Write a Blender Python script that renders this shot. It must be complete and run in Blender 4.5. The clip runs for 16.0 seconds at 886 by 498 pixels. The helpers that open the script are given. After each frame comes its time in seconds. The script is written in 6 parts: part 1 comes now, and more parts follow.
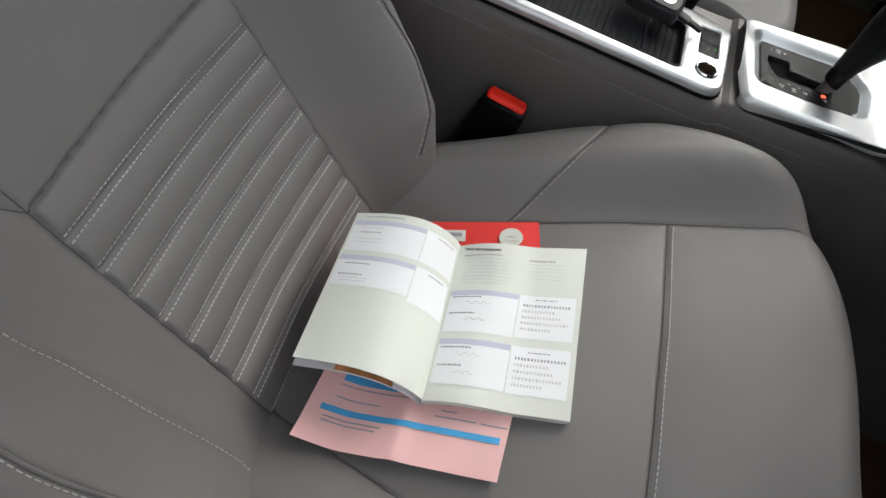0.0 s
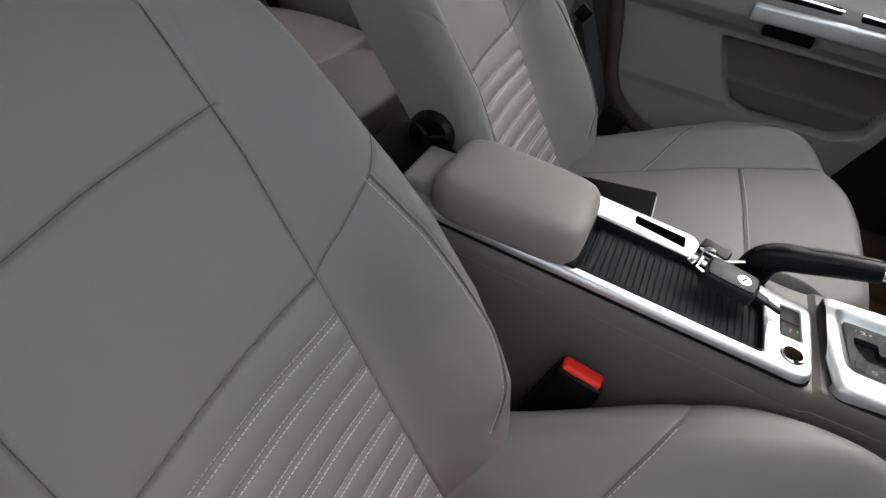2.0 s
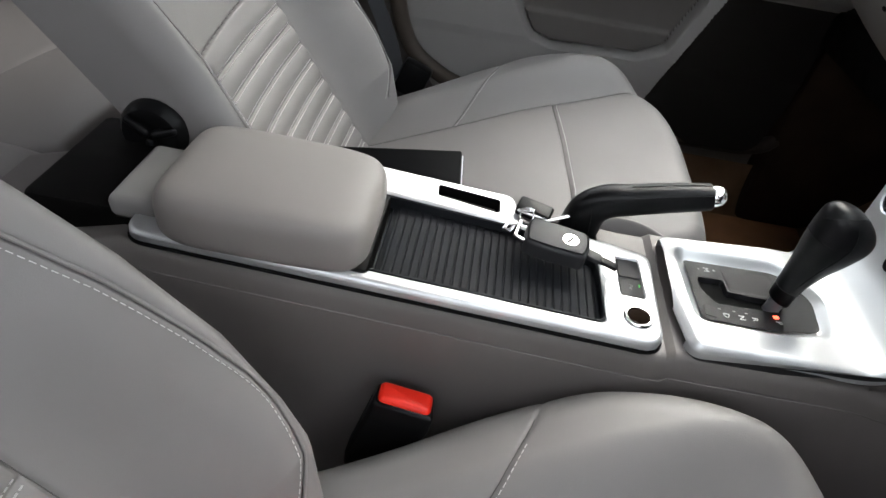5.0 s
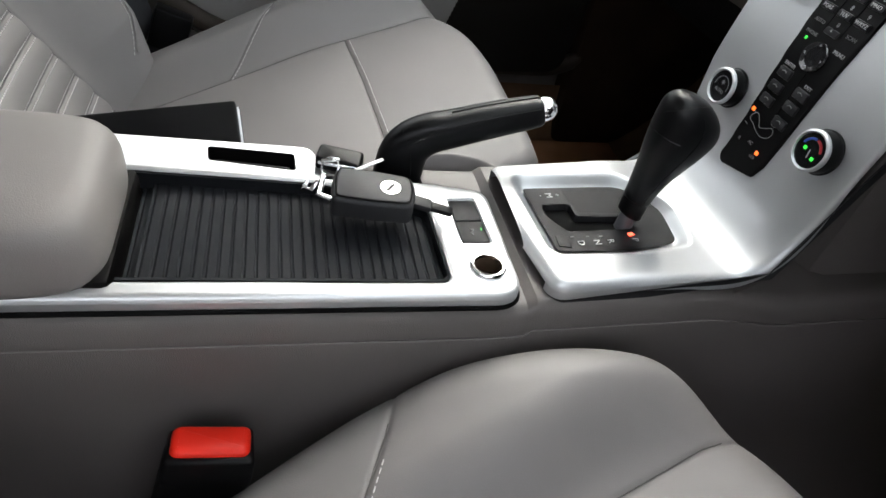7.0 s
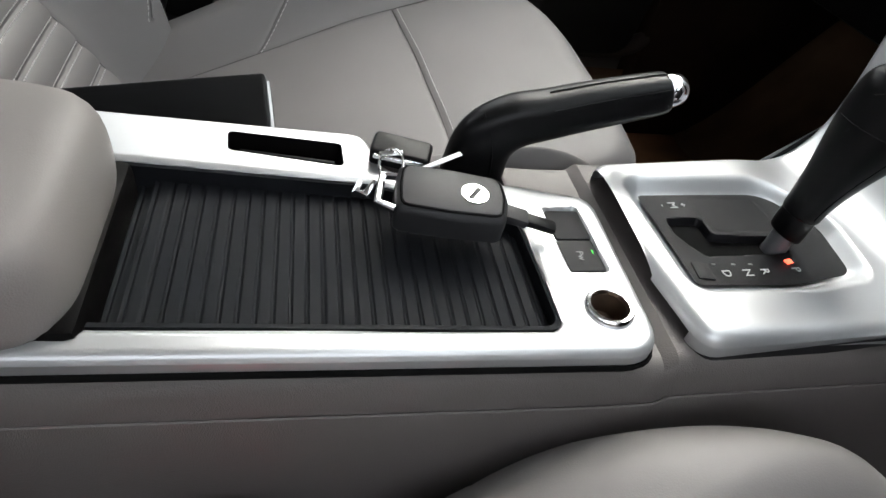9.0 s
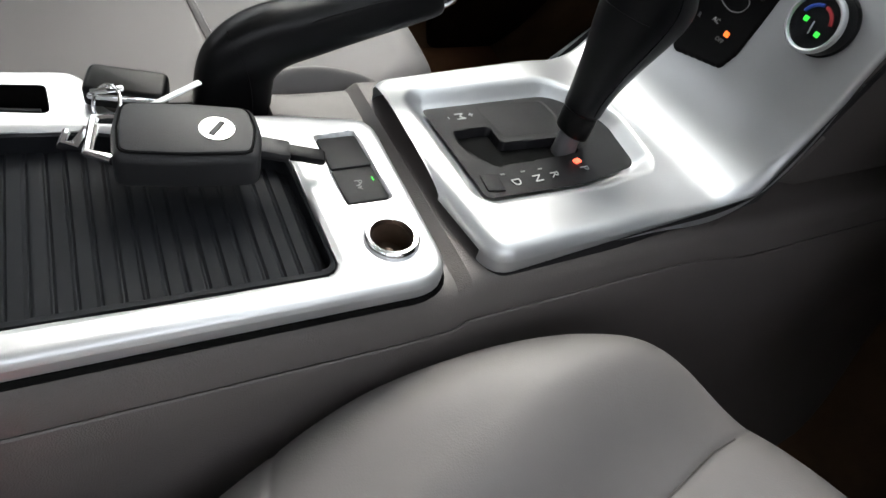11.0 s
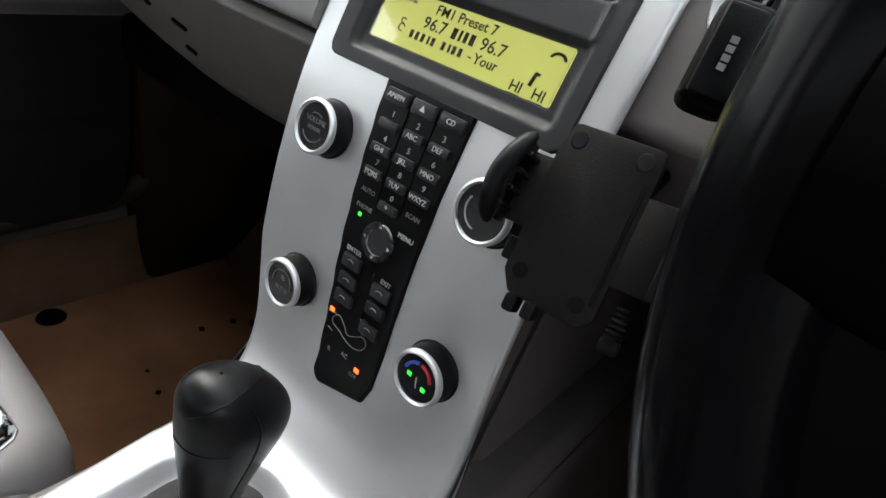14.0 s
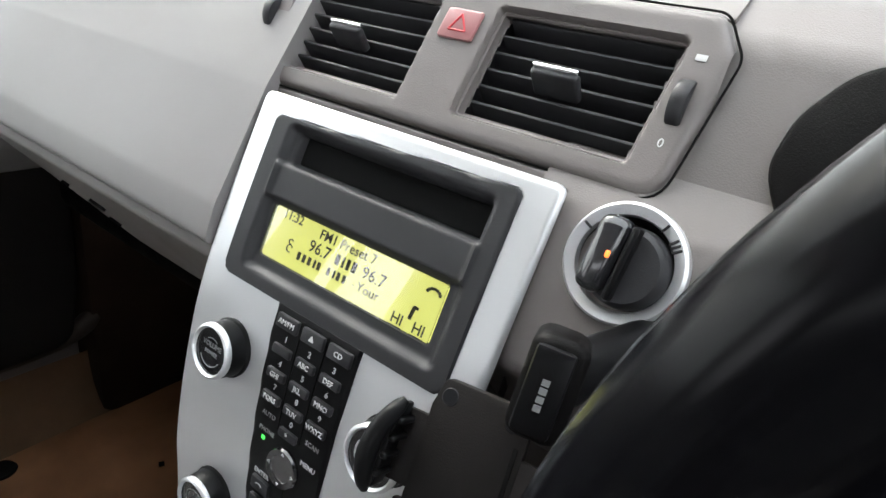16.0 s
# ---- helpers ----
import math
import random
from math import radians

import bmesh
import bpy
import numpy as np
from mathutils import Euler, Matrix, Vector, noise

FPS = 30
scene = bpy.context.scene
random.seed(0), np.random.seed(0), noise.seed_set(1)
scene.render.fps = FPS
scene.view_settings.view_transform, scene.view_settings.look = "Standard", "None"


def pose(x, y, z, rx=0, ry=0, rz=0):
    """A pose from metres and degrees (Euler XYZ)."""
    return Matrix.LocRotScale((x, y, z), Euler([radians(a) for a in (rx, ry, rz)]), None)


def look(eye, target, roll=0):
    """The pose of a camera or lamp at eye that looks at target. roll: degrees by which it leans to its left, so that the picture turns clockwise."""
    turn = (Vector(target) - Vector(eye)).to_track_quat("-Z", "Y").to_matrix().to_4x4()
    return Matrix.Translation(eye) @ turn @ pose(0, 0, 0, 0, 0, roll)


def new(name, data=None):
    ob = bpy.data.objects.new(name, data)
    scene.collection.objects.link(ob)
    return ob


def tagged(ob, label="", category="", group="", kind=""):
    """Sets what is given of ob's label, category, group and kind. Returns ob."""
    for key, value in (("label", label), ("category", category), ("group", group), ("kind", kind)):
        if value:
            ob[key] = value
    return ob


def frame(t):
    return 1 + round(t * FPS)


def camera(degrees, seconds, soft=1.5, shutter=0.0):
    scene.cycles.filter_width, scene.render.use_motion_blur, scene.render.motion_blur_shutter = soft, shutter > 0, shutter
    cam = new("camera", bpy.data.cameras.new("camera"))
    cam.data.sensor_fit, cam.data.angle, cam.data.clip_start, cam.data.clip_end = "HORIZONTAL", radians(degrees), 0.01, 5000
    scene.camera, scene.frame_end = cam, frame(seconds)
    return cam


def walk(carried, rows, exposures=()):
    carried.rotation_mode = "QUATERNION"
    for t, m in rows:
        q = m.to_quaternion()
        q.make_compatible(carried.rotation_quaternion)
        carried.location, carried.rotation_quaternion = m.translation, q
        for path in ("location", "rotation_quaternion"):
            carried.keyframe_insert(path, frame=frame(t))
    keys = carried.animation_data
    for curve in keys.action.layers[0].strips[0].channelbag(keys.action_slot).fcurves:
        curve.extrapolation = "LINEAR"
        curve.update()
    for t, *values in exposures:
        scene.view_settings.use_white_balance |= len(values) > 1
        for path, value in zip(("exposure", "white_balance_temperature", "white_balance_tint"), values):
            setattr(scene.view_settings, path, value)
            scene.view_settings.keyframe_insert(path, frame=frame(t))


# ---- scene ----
cam = camera(72.8, 16.0)
PATH = [
    (0, (-0.1738, -0.7291, 0.7926), (-0.2453, 0.0994, -0.4558), 18.22),
    (0.5, (-0.1945, -0.7249, 0.8021), (-0.3143, 0.1875, -0.3824), 16.23),
    (1, (-0.2146, -0.7128, 0.8133), (-0.4151, 0.2560, -0.3142), 12.81),
    (1.5, (-0.2334, -0.6907, 0.8233), (-0.4952, 0.3337, -0.2407), 10.46),
    (2, (-0.2564, -0.6690, 0.8410), (-0.5853, 0.4269, -0.1289), 11.80),
    (2.5, (-0.2602, -0.6615, 0.8686), (-0.6499, 0.4727, -0.0322), 8.30),
    (3, (-0.2560, -0.6485, 0.8778), (-0.6367, 0.5066, -0.0003), 6.60),
    (3.5, (-0.2507, -0.6236, 0.8691), (-0.5858, 0.5449, -0.0097), 4.92),
    (4, (-0.2317, -0.5817, 0.8349), (-0.4848, 0.5651, -0.0984), 6.84),
    (4.2, (-0.2182, -0.5572, 0.8159), (-0.3962, 0.5694, -0.1583), 7.93),
    (6.5, (-0.1742, -0.4122, 0.7079), (0.0800, 0.7108, -0.2534), 10.59),
    (7, (-0.1584, -0.3828, 0.6790), (0.2388, 0.6791, -0.3030), 12.50),
    (7.5, (-0.1678, -0.3600, 0.6727), (0.1784, 0.7042, -0.3261), 11.68),
    (8, (-0.1697, -0.3116, 0.6466), (0.1674, 0.7593, -0.3482), 12.24),
    (10.5, (-0.1576, -0.2492, 0.5826), (0.2852, 0.6817, -0.5071), 12.84),
    (11, (-0.1097, -0.2480, 0.5840), (0.5403, 0.5823, -0.4827), 17.68),
    (11.5, (-0.0616, -0.2427, 0.5944), (0.7022, 0.5353, -0.4358), 18.33),
    (12, (-0.0444, -0.2333, 0.6015), (0.8169, 0.5145, -0.3726), 19.19),
    (12.5, (-0.0143, -0.2225, 0.6182), (0.9059, 0.5051, -0.3167), 18.60),
    (13, (0.0097, -0.2221, 0.6339), (1.0119, 0.5369, -0.1843), 16.29),
    (13.5, (0.0233, -0.2035, 0.6656), (1.0905, 0.5364, -0.0851), 14.97),
    (14, (0.0413, -0.1954, 0.7003), (1.1141, 0.5494, -0.0375), 13.36),
    (14.5, (0.0518, -0.1877, 0.7211), (1.1531, 0.5483, 0.0174), 12.28),
    (15, (0.0699, -0.1891, 0.7406), (1.1807, 0.5505, 0.0557), 11.30),
    (15.5, (0.0837, -0.1892, 0.7638), (1.2002, 0.5681, 0.1080), 9.72),
    (16, (0.0976, -0.1955, 0.7897), (1.2319, 0.5702, 0.1755), 8.20),
]
EXPOSURES = [(0.0, 0.2), (2.0, 0.55), (3.5, 1.1), (4.0, 1.15), (6.5, 1.05), (7.0, 0.95), (8.0, 0.82), (10.5, 0.78), (12.0, 0.75), (12.5, 0.62), (13.0, 0.68), (14.5, 1.15), (15.0, 1.25), (15.5, 1.35), (16.0, 1.45)]
walk(cam, [(t, look(eye, target, roll)) for t, eye, target, roll in PATH], EXPOSURES)

# ---- light: an overcast sky seen through the glass and over the near side wall ----
world = bpy.data.worlds.new("overcast_sky")
scene.world = world
world.use_nodes = True
wn = world.node_tree.nodes
sky = wn.new("ShaderNodeTexSky")
sky.sky_type = "NISHITA"
sky.sun_disc = False
sky.sun_elevation = radians(46)
sky.sun_rotation = radians(22)
sky.air_density = 2.0
sky.dust_density = 6.0
soften = wn.new("ShaderNodeMix")
soften.data_type = "RGBA"
soften.inputs[0].default_value = 0.75
soften.inputs[7].default_value = (14.0, 14.4, 15.2, 1)
world.node_tree.links.new(sky.outputs[0], soften.inputs[6])
world.node_tree.links.new(soften.outputs[2], wn["Background"].inputs[0])
wn["Background"].inputs[1].default_value = 0.15
sun = new("sun", bpy.data.lights.new("sun", "SUN"))
sun.data.energy = 1.6
sun.data.angle = radians(35)
sun.data.color = (1.0, 0.97, 0.93)
sun.matrix_world = look((1.2, 3.0, 3.2), (0, 0, 0))

# ---- materials ----


def material(name, colour, rough=0.5, metal=0.0, grain=0.0, grain_size=400.0, mottle=0.08, mottle_size=6.0,
             coat=0.0, cells=False, emit=None, power=0.0, specular=0.5, per_piece=0.0, stretch=(1, 1, 1), rough_var=0.08):
    m = bpy.data.materials.new(name)
    m.use_nodes = True
    nt = m.node_tree
    b = nt.nodes["Principled BSDF"]
    b.inputs["Metallic"].default_value = metal
    b.inputs["Coat Weight"].default_value = coat
    b.inputs["Coat Roughness"].default_value = 0.12
    b.inputs["Specular IOR Level"].default_value = specular
    tc = nt.nodes.new("ShaderNodeTexCoord")
    mp = nt.nodes.new("ShaderNodeMapping")
    mp.inputs["Scale"].default_value = stretch
    nt.links.new(tc.outputs["Object"], mp.inputs[0])
    big = nt.nodes.new("ShaderNodeTexNoise")
    big.inputs["Scale"].default_value = mottle_size
    big.inputs["Detail"].default_value = 6
    nt.links.new(mp.outputs[0], big.inputs["Vector"])
    fine = nt.nodes.new("ShaderNodeTexVoronoi" if cells else "ShaderNodeTexNoise")
    fine.inputs["Scale"].default_value = grain_size
    nt.links.new(mp.outputs[0], fine.inputs["Vector"])
    ramp = nt.nodes.new("ShaderNodeMapRange")
    ramp.inputs[1].default_value, ramp.inputs[2].default_value = 0.3, 0.7
    ramp.inputs[3].default_value, ramp.inputs[4].default_value = 1 - mottle, 1 + mottle
    nt.links.new(big.outputs[0], ramp.inputs[0])
    mix = nt.nodes.new("ShaderNodeMix")
    mix.data_type, mix.blend_type = "RGBA", "MULTIPLY"
    mix.inputs[0].default_value = 1.0
    mix.inputs[6].default_value = (*colour, 1)
    nt.links.new(ramp.outputs[0], mix.inputs[7])
    out = mix.outputs[2]
    if per_piece:
        info = nt.nodes.new("ShaderNodeObjectInfo")
        pr = nt.nodes.new("ShaderNodeMapRange")
        pr.inputs[3].default_value, pr.inputs[4].default_value = 1 - per_piece, 1 + per_piece
        nt.links.new(info.outputs["Random"], pr.inputs[0])
        m2 = nt.nodes.new("ShaderNodeMix")
        m2.data_type, m2.blend_type = "RGBA", "MULTIPLY"
        m2.inputs[0].default_value = 1.0
        nt.links.new(out, m2.inputs[6])
        nt.links.new(pr.outputs[0], m2.inputs[7])
        out = m2.outputs[2]
    nt.links.new(out, b.inputs["Base Color"])
    rr = nt.nodes.new("ShaderNodeMapRange")
    rr.inputs[1].default_value, rr.inputs[2].default_value = 0.3, 0.7
    rr.inputs[3].default_value, rr.inputs[4].default_value = max(0.02, rough - rough_var), min(1, rough + rough_var)
    nt.links.new(big.outputs[0], rr.inputs[0])
    nt.links.new(rr.outputs[0], b.inputs["Roughness"])
    if grain:
        bump = nt.nodes.new("ShaderNodeBump")
        bump.inputs["Strength"].default_value = grain
        bump.inputs["Distance"].default_value = 0.0006
        nt.links.new(fine.outputs[0], bump.inputs["Height"])
        nt.links.new(bump.outputs[0], b.inputs["Normal"])
    if emit:
        b.inputs["Emission Color"].default_value = (*emit, 1)
        b.inputs["Emission Strength"].default_value = power
    return m


LEATHER = material("taupe_leatherette", (0.136, 0.128, 0.125), 0.60, grain=0.12, grain_size=1100, mottle=0.05, mottle_size=5, cells=True)
SEAM = material("dark_seam_line", (0.085, 0.080, 0.077), 0.8, specular=0.1)
THREAD = material("pale_thread", (0.42, 0.405, 0.395), 0.8, grain=0.5, grain_size=3000)
ARMSKIN = material("warm_taupe_armrest_skin", (0.162, 0.147, 0.138), 0.60, grain=0.12, grain_size=1100, mottle=0.05, mottle_size=8, cells=True)
TRIM = material("taupe_plastic", (0.098, 0.087, 0.083), 0.55, grain=0.3, grain_size=1200, mottle=0.06, cells=True)
MIDTRIM = material("taupe_dash_plastic", (0.098, 0.086, 0.082), 0.5, grain=0.1, grain_size=1200, mottle=0.05, cells=True)
WHEEL = material("smooth_black_leather", (0.002, 0.002, 0.0025), 0.2, mottle=0.15, mottle_size=12, specular=0.09, rough_var=0.03)
DASH = material("grey_dash_skin", (0.140, 0.134, 0.131), 0.58, grain=0.07, grain_size=900, mottle=0.05, cells=True)
PANEL = material("taupe_door_skin", (0.165, 0.157, 0.152), 0.6, grain=0.2, grain_size=900, mottle=0.06, cells=True)
HUBM = material("dull_black_airbag_skin", (0.0011, 0.001, 0.001), 0.7, specular=0.02, grain=0.05, grain_size=1500, mottle=0.1)
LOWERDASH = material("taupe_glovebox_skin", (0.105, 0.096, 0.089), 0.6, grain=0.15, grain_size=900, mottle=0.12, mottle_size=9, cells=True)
SEALM = material("brown_seal_rubber", (0.034, 0.027, 0.022), 0.6, specular=0.15, mottle=0.2, mottle_size=20)
DARKPANEL = material("darker_taupe_skin", (0.062, 0.056, 0.052), 0.65, grain=0.3, grain_size=900, mottle=0.06, cells=True)
SILVER = material("satin_silver", (0.54, 0.55, 0.56), 0.40, metal=0.8, mottle=0.02, mottle_size=30, grain=0.03, grain_size=3000, rough_var=0.03)
CHROME = material("chrome", (0.85, 0.85, 0.86), 0.12, metal=1.0, mottle=0.02, rough_var=0.04)
BLACK = material("black_plastic", (0.003, 0.003, 0.0033), 0.36, specular=0.12, grain=0.15, grain_size=1500, mottle=0.15, mottle_size=20)
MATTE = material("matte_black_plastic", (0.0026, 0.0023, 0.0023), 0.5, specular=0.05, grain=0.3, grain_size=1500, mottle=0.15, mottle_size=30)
GREYPL = material("dark_grey_plastic", (0.016, 0.016, 0.0175), 0.5, specular=0.25, grain=0.2, grain_size=1500, mottle=0.08, mottle_size=20)
GATE = material("charcoal_plastic", (0.008, 0.008, 0.0092), 0.42, specular=0.14, grain=0.3, grain_size=2500, mottle=0.1, mottle_size=30)
RUBBER = material("ribbed_black_rubber", (0.008, 0.0088, 0.0105), 0.62, specular=0.08, grain=0.15, grain_size=2500, mottle=0.15, mottle_size=25)
GLOVE = material("black_leather", (0.004, 0.004, 0.0045), 0.32, specular=0.16, grain=0.04, grain_size=1400, mottle=0.12, mottle_size=20, cells=True, rough_var=0.02)
# door skin with the under-dash shade put into its colour
SHADEDOOR = material("shaded_lower_door", (0.008, 0.0068, 0.0062), 0.8, grain=0.8, grain_size=700, mottle=0.15, mottle_size=20, specular=0.1, cells=True)
SHAFT = material("grey_shaft_plastic", (0.09, 0.09, 0.095), 0.4, mottle=0.06)
GLOSS = material("gloss_black", (0.012, 0.012, 0.013), 0.1, mottle=0.1, coat=0.5)
HOLDER = material("matte_holder_plastic", (0.0105, 0.0092, 0.0088), 0.55, specular=0.08, grain=0.3, grain_size=1500, mottle=0.2, mottle_size=30)
VOID = material("dark_hole", (0.004, 0.004, 0.004), 0.8, specular=0.05)
CARPET = material("brown_carpet", (0.115, 0.07, 0.042), 0.95, grain=1.0, grain_size=700, mottle=0.35, mottle_size=9, specular=0.1)
# CARPET again, with the footwell's shade put into a near-black brown
SHADECARPET = material("shaded_footwell_carpet", (0.022, 0.014, 0.010), 0.95, grain=1.0, grain_size=700, mottle=0.3, mottle_size=9, specular=0.05)
MATM = material("tan_floor_mat", (0.22, 0.108, 0.056), 0.95, grain=1.0, grain_size=900, mottle=0.3, mottle_size=7, specular=0.1)
REDB = material("red_button", (0.62, 0.018, 0.008), 0.38, mottle=0.06, specular=0.22)
REDP = material("red_card", (0.72, 0.05, 0.045), 0.4, mottle=0.04, mottle_size=12)
PINK = material("pink_paper", (0.78, 0.47, 0.46), 0.85, mottle=0.05, mottle_size=14)
PAGE = material("cream_page", (0.60, 0.62, 0.575), 0.6, mottle=0.03, mottle_size=10)
WHITEP = material("white_paper", (0.72, 0.73, 0.75), 0.7, mottle=0.02)
LILAC = material("lilac_print", (0.48, 0.49, 0.60), 0.7, mottle=0.03)
CYAN = material("cyan_print", (0.06, 0.35, 0.66), 0.7, mottle=0.08, mottle_size=40)
INK = material("grey_ink", (0.30, 0.30, 0.33), 0.8, mottle=0.15, mottle_size=300)
FAINT = material("faint_ink", (0.52, 0.52, 0.52), 0.8, mottle=0.15, mottle_size=300)
BROWNP = material("brown_print", (0.42, 0.18, 0.07), 0.6, mottle=0.4, mottle_size=60)
MARK = material("white_marking", (0.40, 0.40, 0.40), 0.6)
DIMMARK = material("grey_marking", (0.17, 0.17, 0.17), 0.6)
LCD = material("lit_yellow_display", (0.22, 0.24, 0.06), 0.12, mottle=0.03, coat=0.6, emit=(0.60, 0.62, 0.16), power=0.50)
LCDINK = material("display_segments", (0.012, 0.014, 0.004), 0.4)
ORANGE = material("orange_light", (0.5, 0.1, 0.02), 0.4, emit=(1.0, 0.13, 0.015), power=1.3)
GREEN = material("green_light", (0.02, 0.3, 0.03), 0.4, emit=(0.04, 0.75, 0.06), power=0.7)
REDLED = material("red_light", (0.4, 0.03, 0.02), 0.4, emit=(1.0, 0.10, 0.05), power=2.2)
BLUEP = material("blue_print", (0.03, 0.08, 0.45), 0.5)
REDPR = material("red_print", (0.45, 0.03, 0.04), 0.5)
HAZ = material("translucent_red_plastic", (0.26, 0.11, 0.11), 0.35, mottle=0.05)
BELT = material("black_webbing", (0.013, 0.014, 0.017), 0.8, grain=0.6, grain_size=1500, mottle=0.1)
SOCKET = material("brown_metal_cup", (0.07, 0.045, 0.03), 0.5, metal=0.4, mottle=0.3, mottle_size=120)
LINER = material("pale_headliner", (0.55, 0.53, 0.50), 0.95, grain=0.5, grain_size=900, mottle=0.04)
ASPHALT = material("asphalt", (0.06, 0.06, 0.062), 0.9, grain=1.0, grain_size=120, mottle=0.25, mottle_size=3)
GLASS = bpy.data.materials.new("window_glass")
GLASS.use_nodes = True
GLASS.node_tree.nodes["Principled BSDF"].inputs["Transmission Weight"].default_value = 1.0
GLASS.node_tree.nodes["Principled BSDF"].inputs["Roughness"].default_value = 0.0
GLASS.node_tree.nodes["Principled BSDF"].inputs["IOR"].default_value = 1.05
GLASS.node_tree.nodes["Principled BSDF"].inputs["Base Color"].default_value = (0.93, 0.97, 0.95, 1)

COVER = bpy.data.materials.new("clear_plastic_cover")
COVER.use_nodes = True
COVER.node_tree.nodes["Principled BSDF"].inputs["Transmission Weight"].default_value = 1.0
COVER.node_tree.nodes["Principled BSDF"].inputs["Roughness"].default_value = 0.0
COVER.node_tree.nodes["Principled BSDF"].inputs["IOR"].default_value = 1.42

# ---- building tools ----


def thing(name, label, category, at=(0, 0, 0), group="", kind=""):
    ob = new(name)
    ob.location = at
    ob.empty_display_size = 0.05
    return tagged(ob, label, category, group, kind)


def link_mesh(name, me, mat, parent=None, label="", smooth=True, sharp=40):
    me.materials.append(mat)
    if smooth:
        me.polygons.foreach_set("use_smooth", [True] * len(me.polygons))
        me.set_sharp_from_angle(angle=radians(sharp))
    ob = new(name, me)
    if parent:
        ob.parent = parent
        top = parent
        while top.parent:
            top = top.parent
        if parent == top:
            ob.matrix_parent_inverse = Matrix.Translation(-Vector(top.location))
    if label:
        tagged(ob, label)
    return ob


def part(name, bm, mat, parent=None, label="", smooth=True, sharp=40):
    bmesh.ops.recalc_face_normals(bm, faces=bm.faces)
    me = bpy.data.meshes.new(name)
    bm.to_mesh(me)
    bm.free()
    return link_mesh(name, me, mat, parent, label, smooth, sharp)


def sheet(name, grid, mat, parent=None, label="", keep=None, wrap=False, sharp=60):
    """A mesh from a (rows, columns, 3) array of places."""
    r, c, _ = grid.shape
    idx = np.arange(r * c).reshape(r, c)
    if wrap:
        idx = np.concatenate([idx, idx[:, :1]], 1)
    q = np.stack([idx[:-1, :-1], idx[:-1, 1:], idx[1:, 1:], idx[1:, :-1]], -1)
    if keep is not None:
        q = q[keep[: q.shape[0], : q.shape[1]]]
    q = q.reshape(-1, 4)
    used, inverse = np.unique(q, return_inverse=True)
    me = bpy.data.meshes.new(name)
    me.from_pydata(grid.reshape(-1, 3)[used].tolist(), [], inverse.reshape(-1, 4).tolist())
    return link_mesh(name, me, mat, parent, label, True, sharp)


def put(bm, other, m=None):
    """Joins the bmesh other into bm at the pose m."""
    me = bpy.data.meshes.new("tmp")
    other.to_mesh(me)
    other.free()
    if m is not None:
        me.transform(m)
    bm.from_mesh(me)
    bpy.data.meshes.remove(me)
    return bm


def rbox(size, r=0.002, seg=2, m=None):
    bm = bmesh.new()
    bmesh.ops.create_cube(bm, size=1.0)
    bmesh.ops.scale(bm, vec=size, verts=bm.verts)
    r = min(r, min(size) * 0.49)
    if r > 0:
        bmesh.ops.bevel(bm, geom=bm.edges[:], offset=r, segments=seg, affect="EDGES", profile=0.5)
    if m is not None:
        bmesh.ops.transform(bm, matrix=m, verts=bm.verts)
    return bm


def span(x0, x1, y0, y1, z0, z1, r=0.002, seg=2):
    return rbox((x1 - x0, y1 - y0, z1 - z0), r, seg, Matrix.Translation(((x0 + x1) / 2, (y0 + y1) / 2, (z0 + z1) / 2)))


def rpoly(pts, r, n=6):
    """A polygon with its corners rounded by r (one radius, or one for each corner)."""
    out = []
    k = len(pts)
    for i in range(k):
        p, a, b = (Vector(pts[j % k]).to_2d() for j in (i, i - 1, i + 1))
        rr = r[i] if isinstance(r, (list, tuple)) else r
        da, db = (a - p), (b - p)
        if rr <= 0:
            out.append(tuple(p))
            continue
        ang = da.angle(db)
        d = min(rr / math.tan(ang / 2), da.length * 0.48, db.length * 0.48)
        p0, p1 = p + da.normalized() * d, p + db.normalized() * d
        for s in range(n + 1):
            t = s / n
            out.append(tuple(p0 * (1 - t) ** 2 + p * 2 * t * (1 - t) + p1 * t * t))
    return out


def prism(poly, z0, z1, bevel=0.0, m=None, seg=2):
    """The polygon raised from z0 to z1, with its upper edge rounded."""
    bm = bmesh.new()
    lo = [bm.verts.new((x, y, z0)) for x, y in poly]
    c = sum((Vector((x, y)) for x, y in poly), Vector((0, 0))) / len(poly)
    rings = [lo]
    steps = [(0, z1 - bevel)] + [(bevel * (1 - math.cos(a)), z1 - bevel + bevel * math.sin(a)) for a in (math.pi / 2 * (i + 1) / seg for i in range(seg))] if bevel else [(0, z1)]
    k = len(poly)
    for inset, z in steps:
        ring = []
        for i, (x, y) in enumerate(poly):
            a, b = Vector(poly[i - 1]), Vector(poly[(i + 1) % k])
            t = (b - a)
            nrm = Vector((-t.y, t.x))
            if nrm.length > 0:
                nrm.normalize()
            if nrm.dot(c - Vector((x, y))) < 0:
                nrm = -nrm
            ring.append(bm.verts.new((x + nrm.x * inset, y + nrm.y * inset, z)))
        rings.append(ring)
    for a, b in zip(rings[:-1], rings[1:]):
        for i in range(k):
            bm.faces.new((a[i], a[(i + 1) % k], b[(i + 1) % k], b[i]))
    bm.faces.new(rings[-1])
    bm.faces.new(lo[::-1])
    if m is not None:
        bmesh.ops.transform(bm, matrix=m, verts=bm.verts)
    return bm


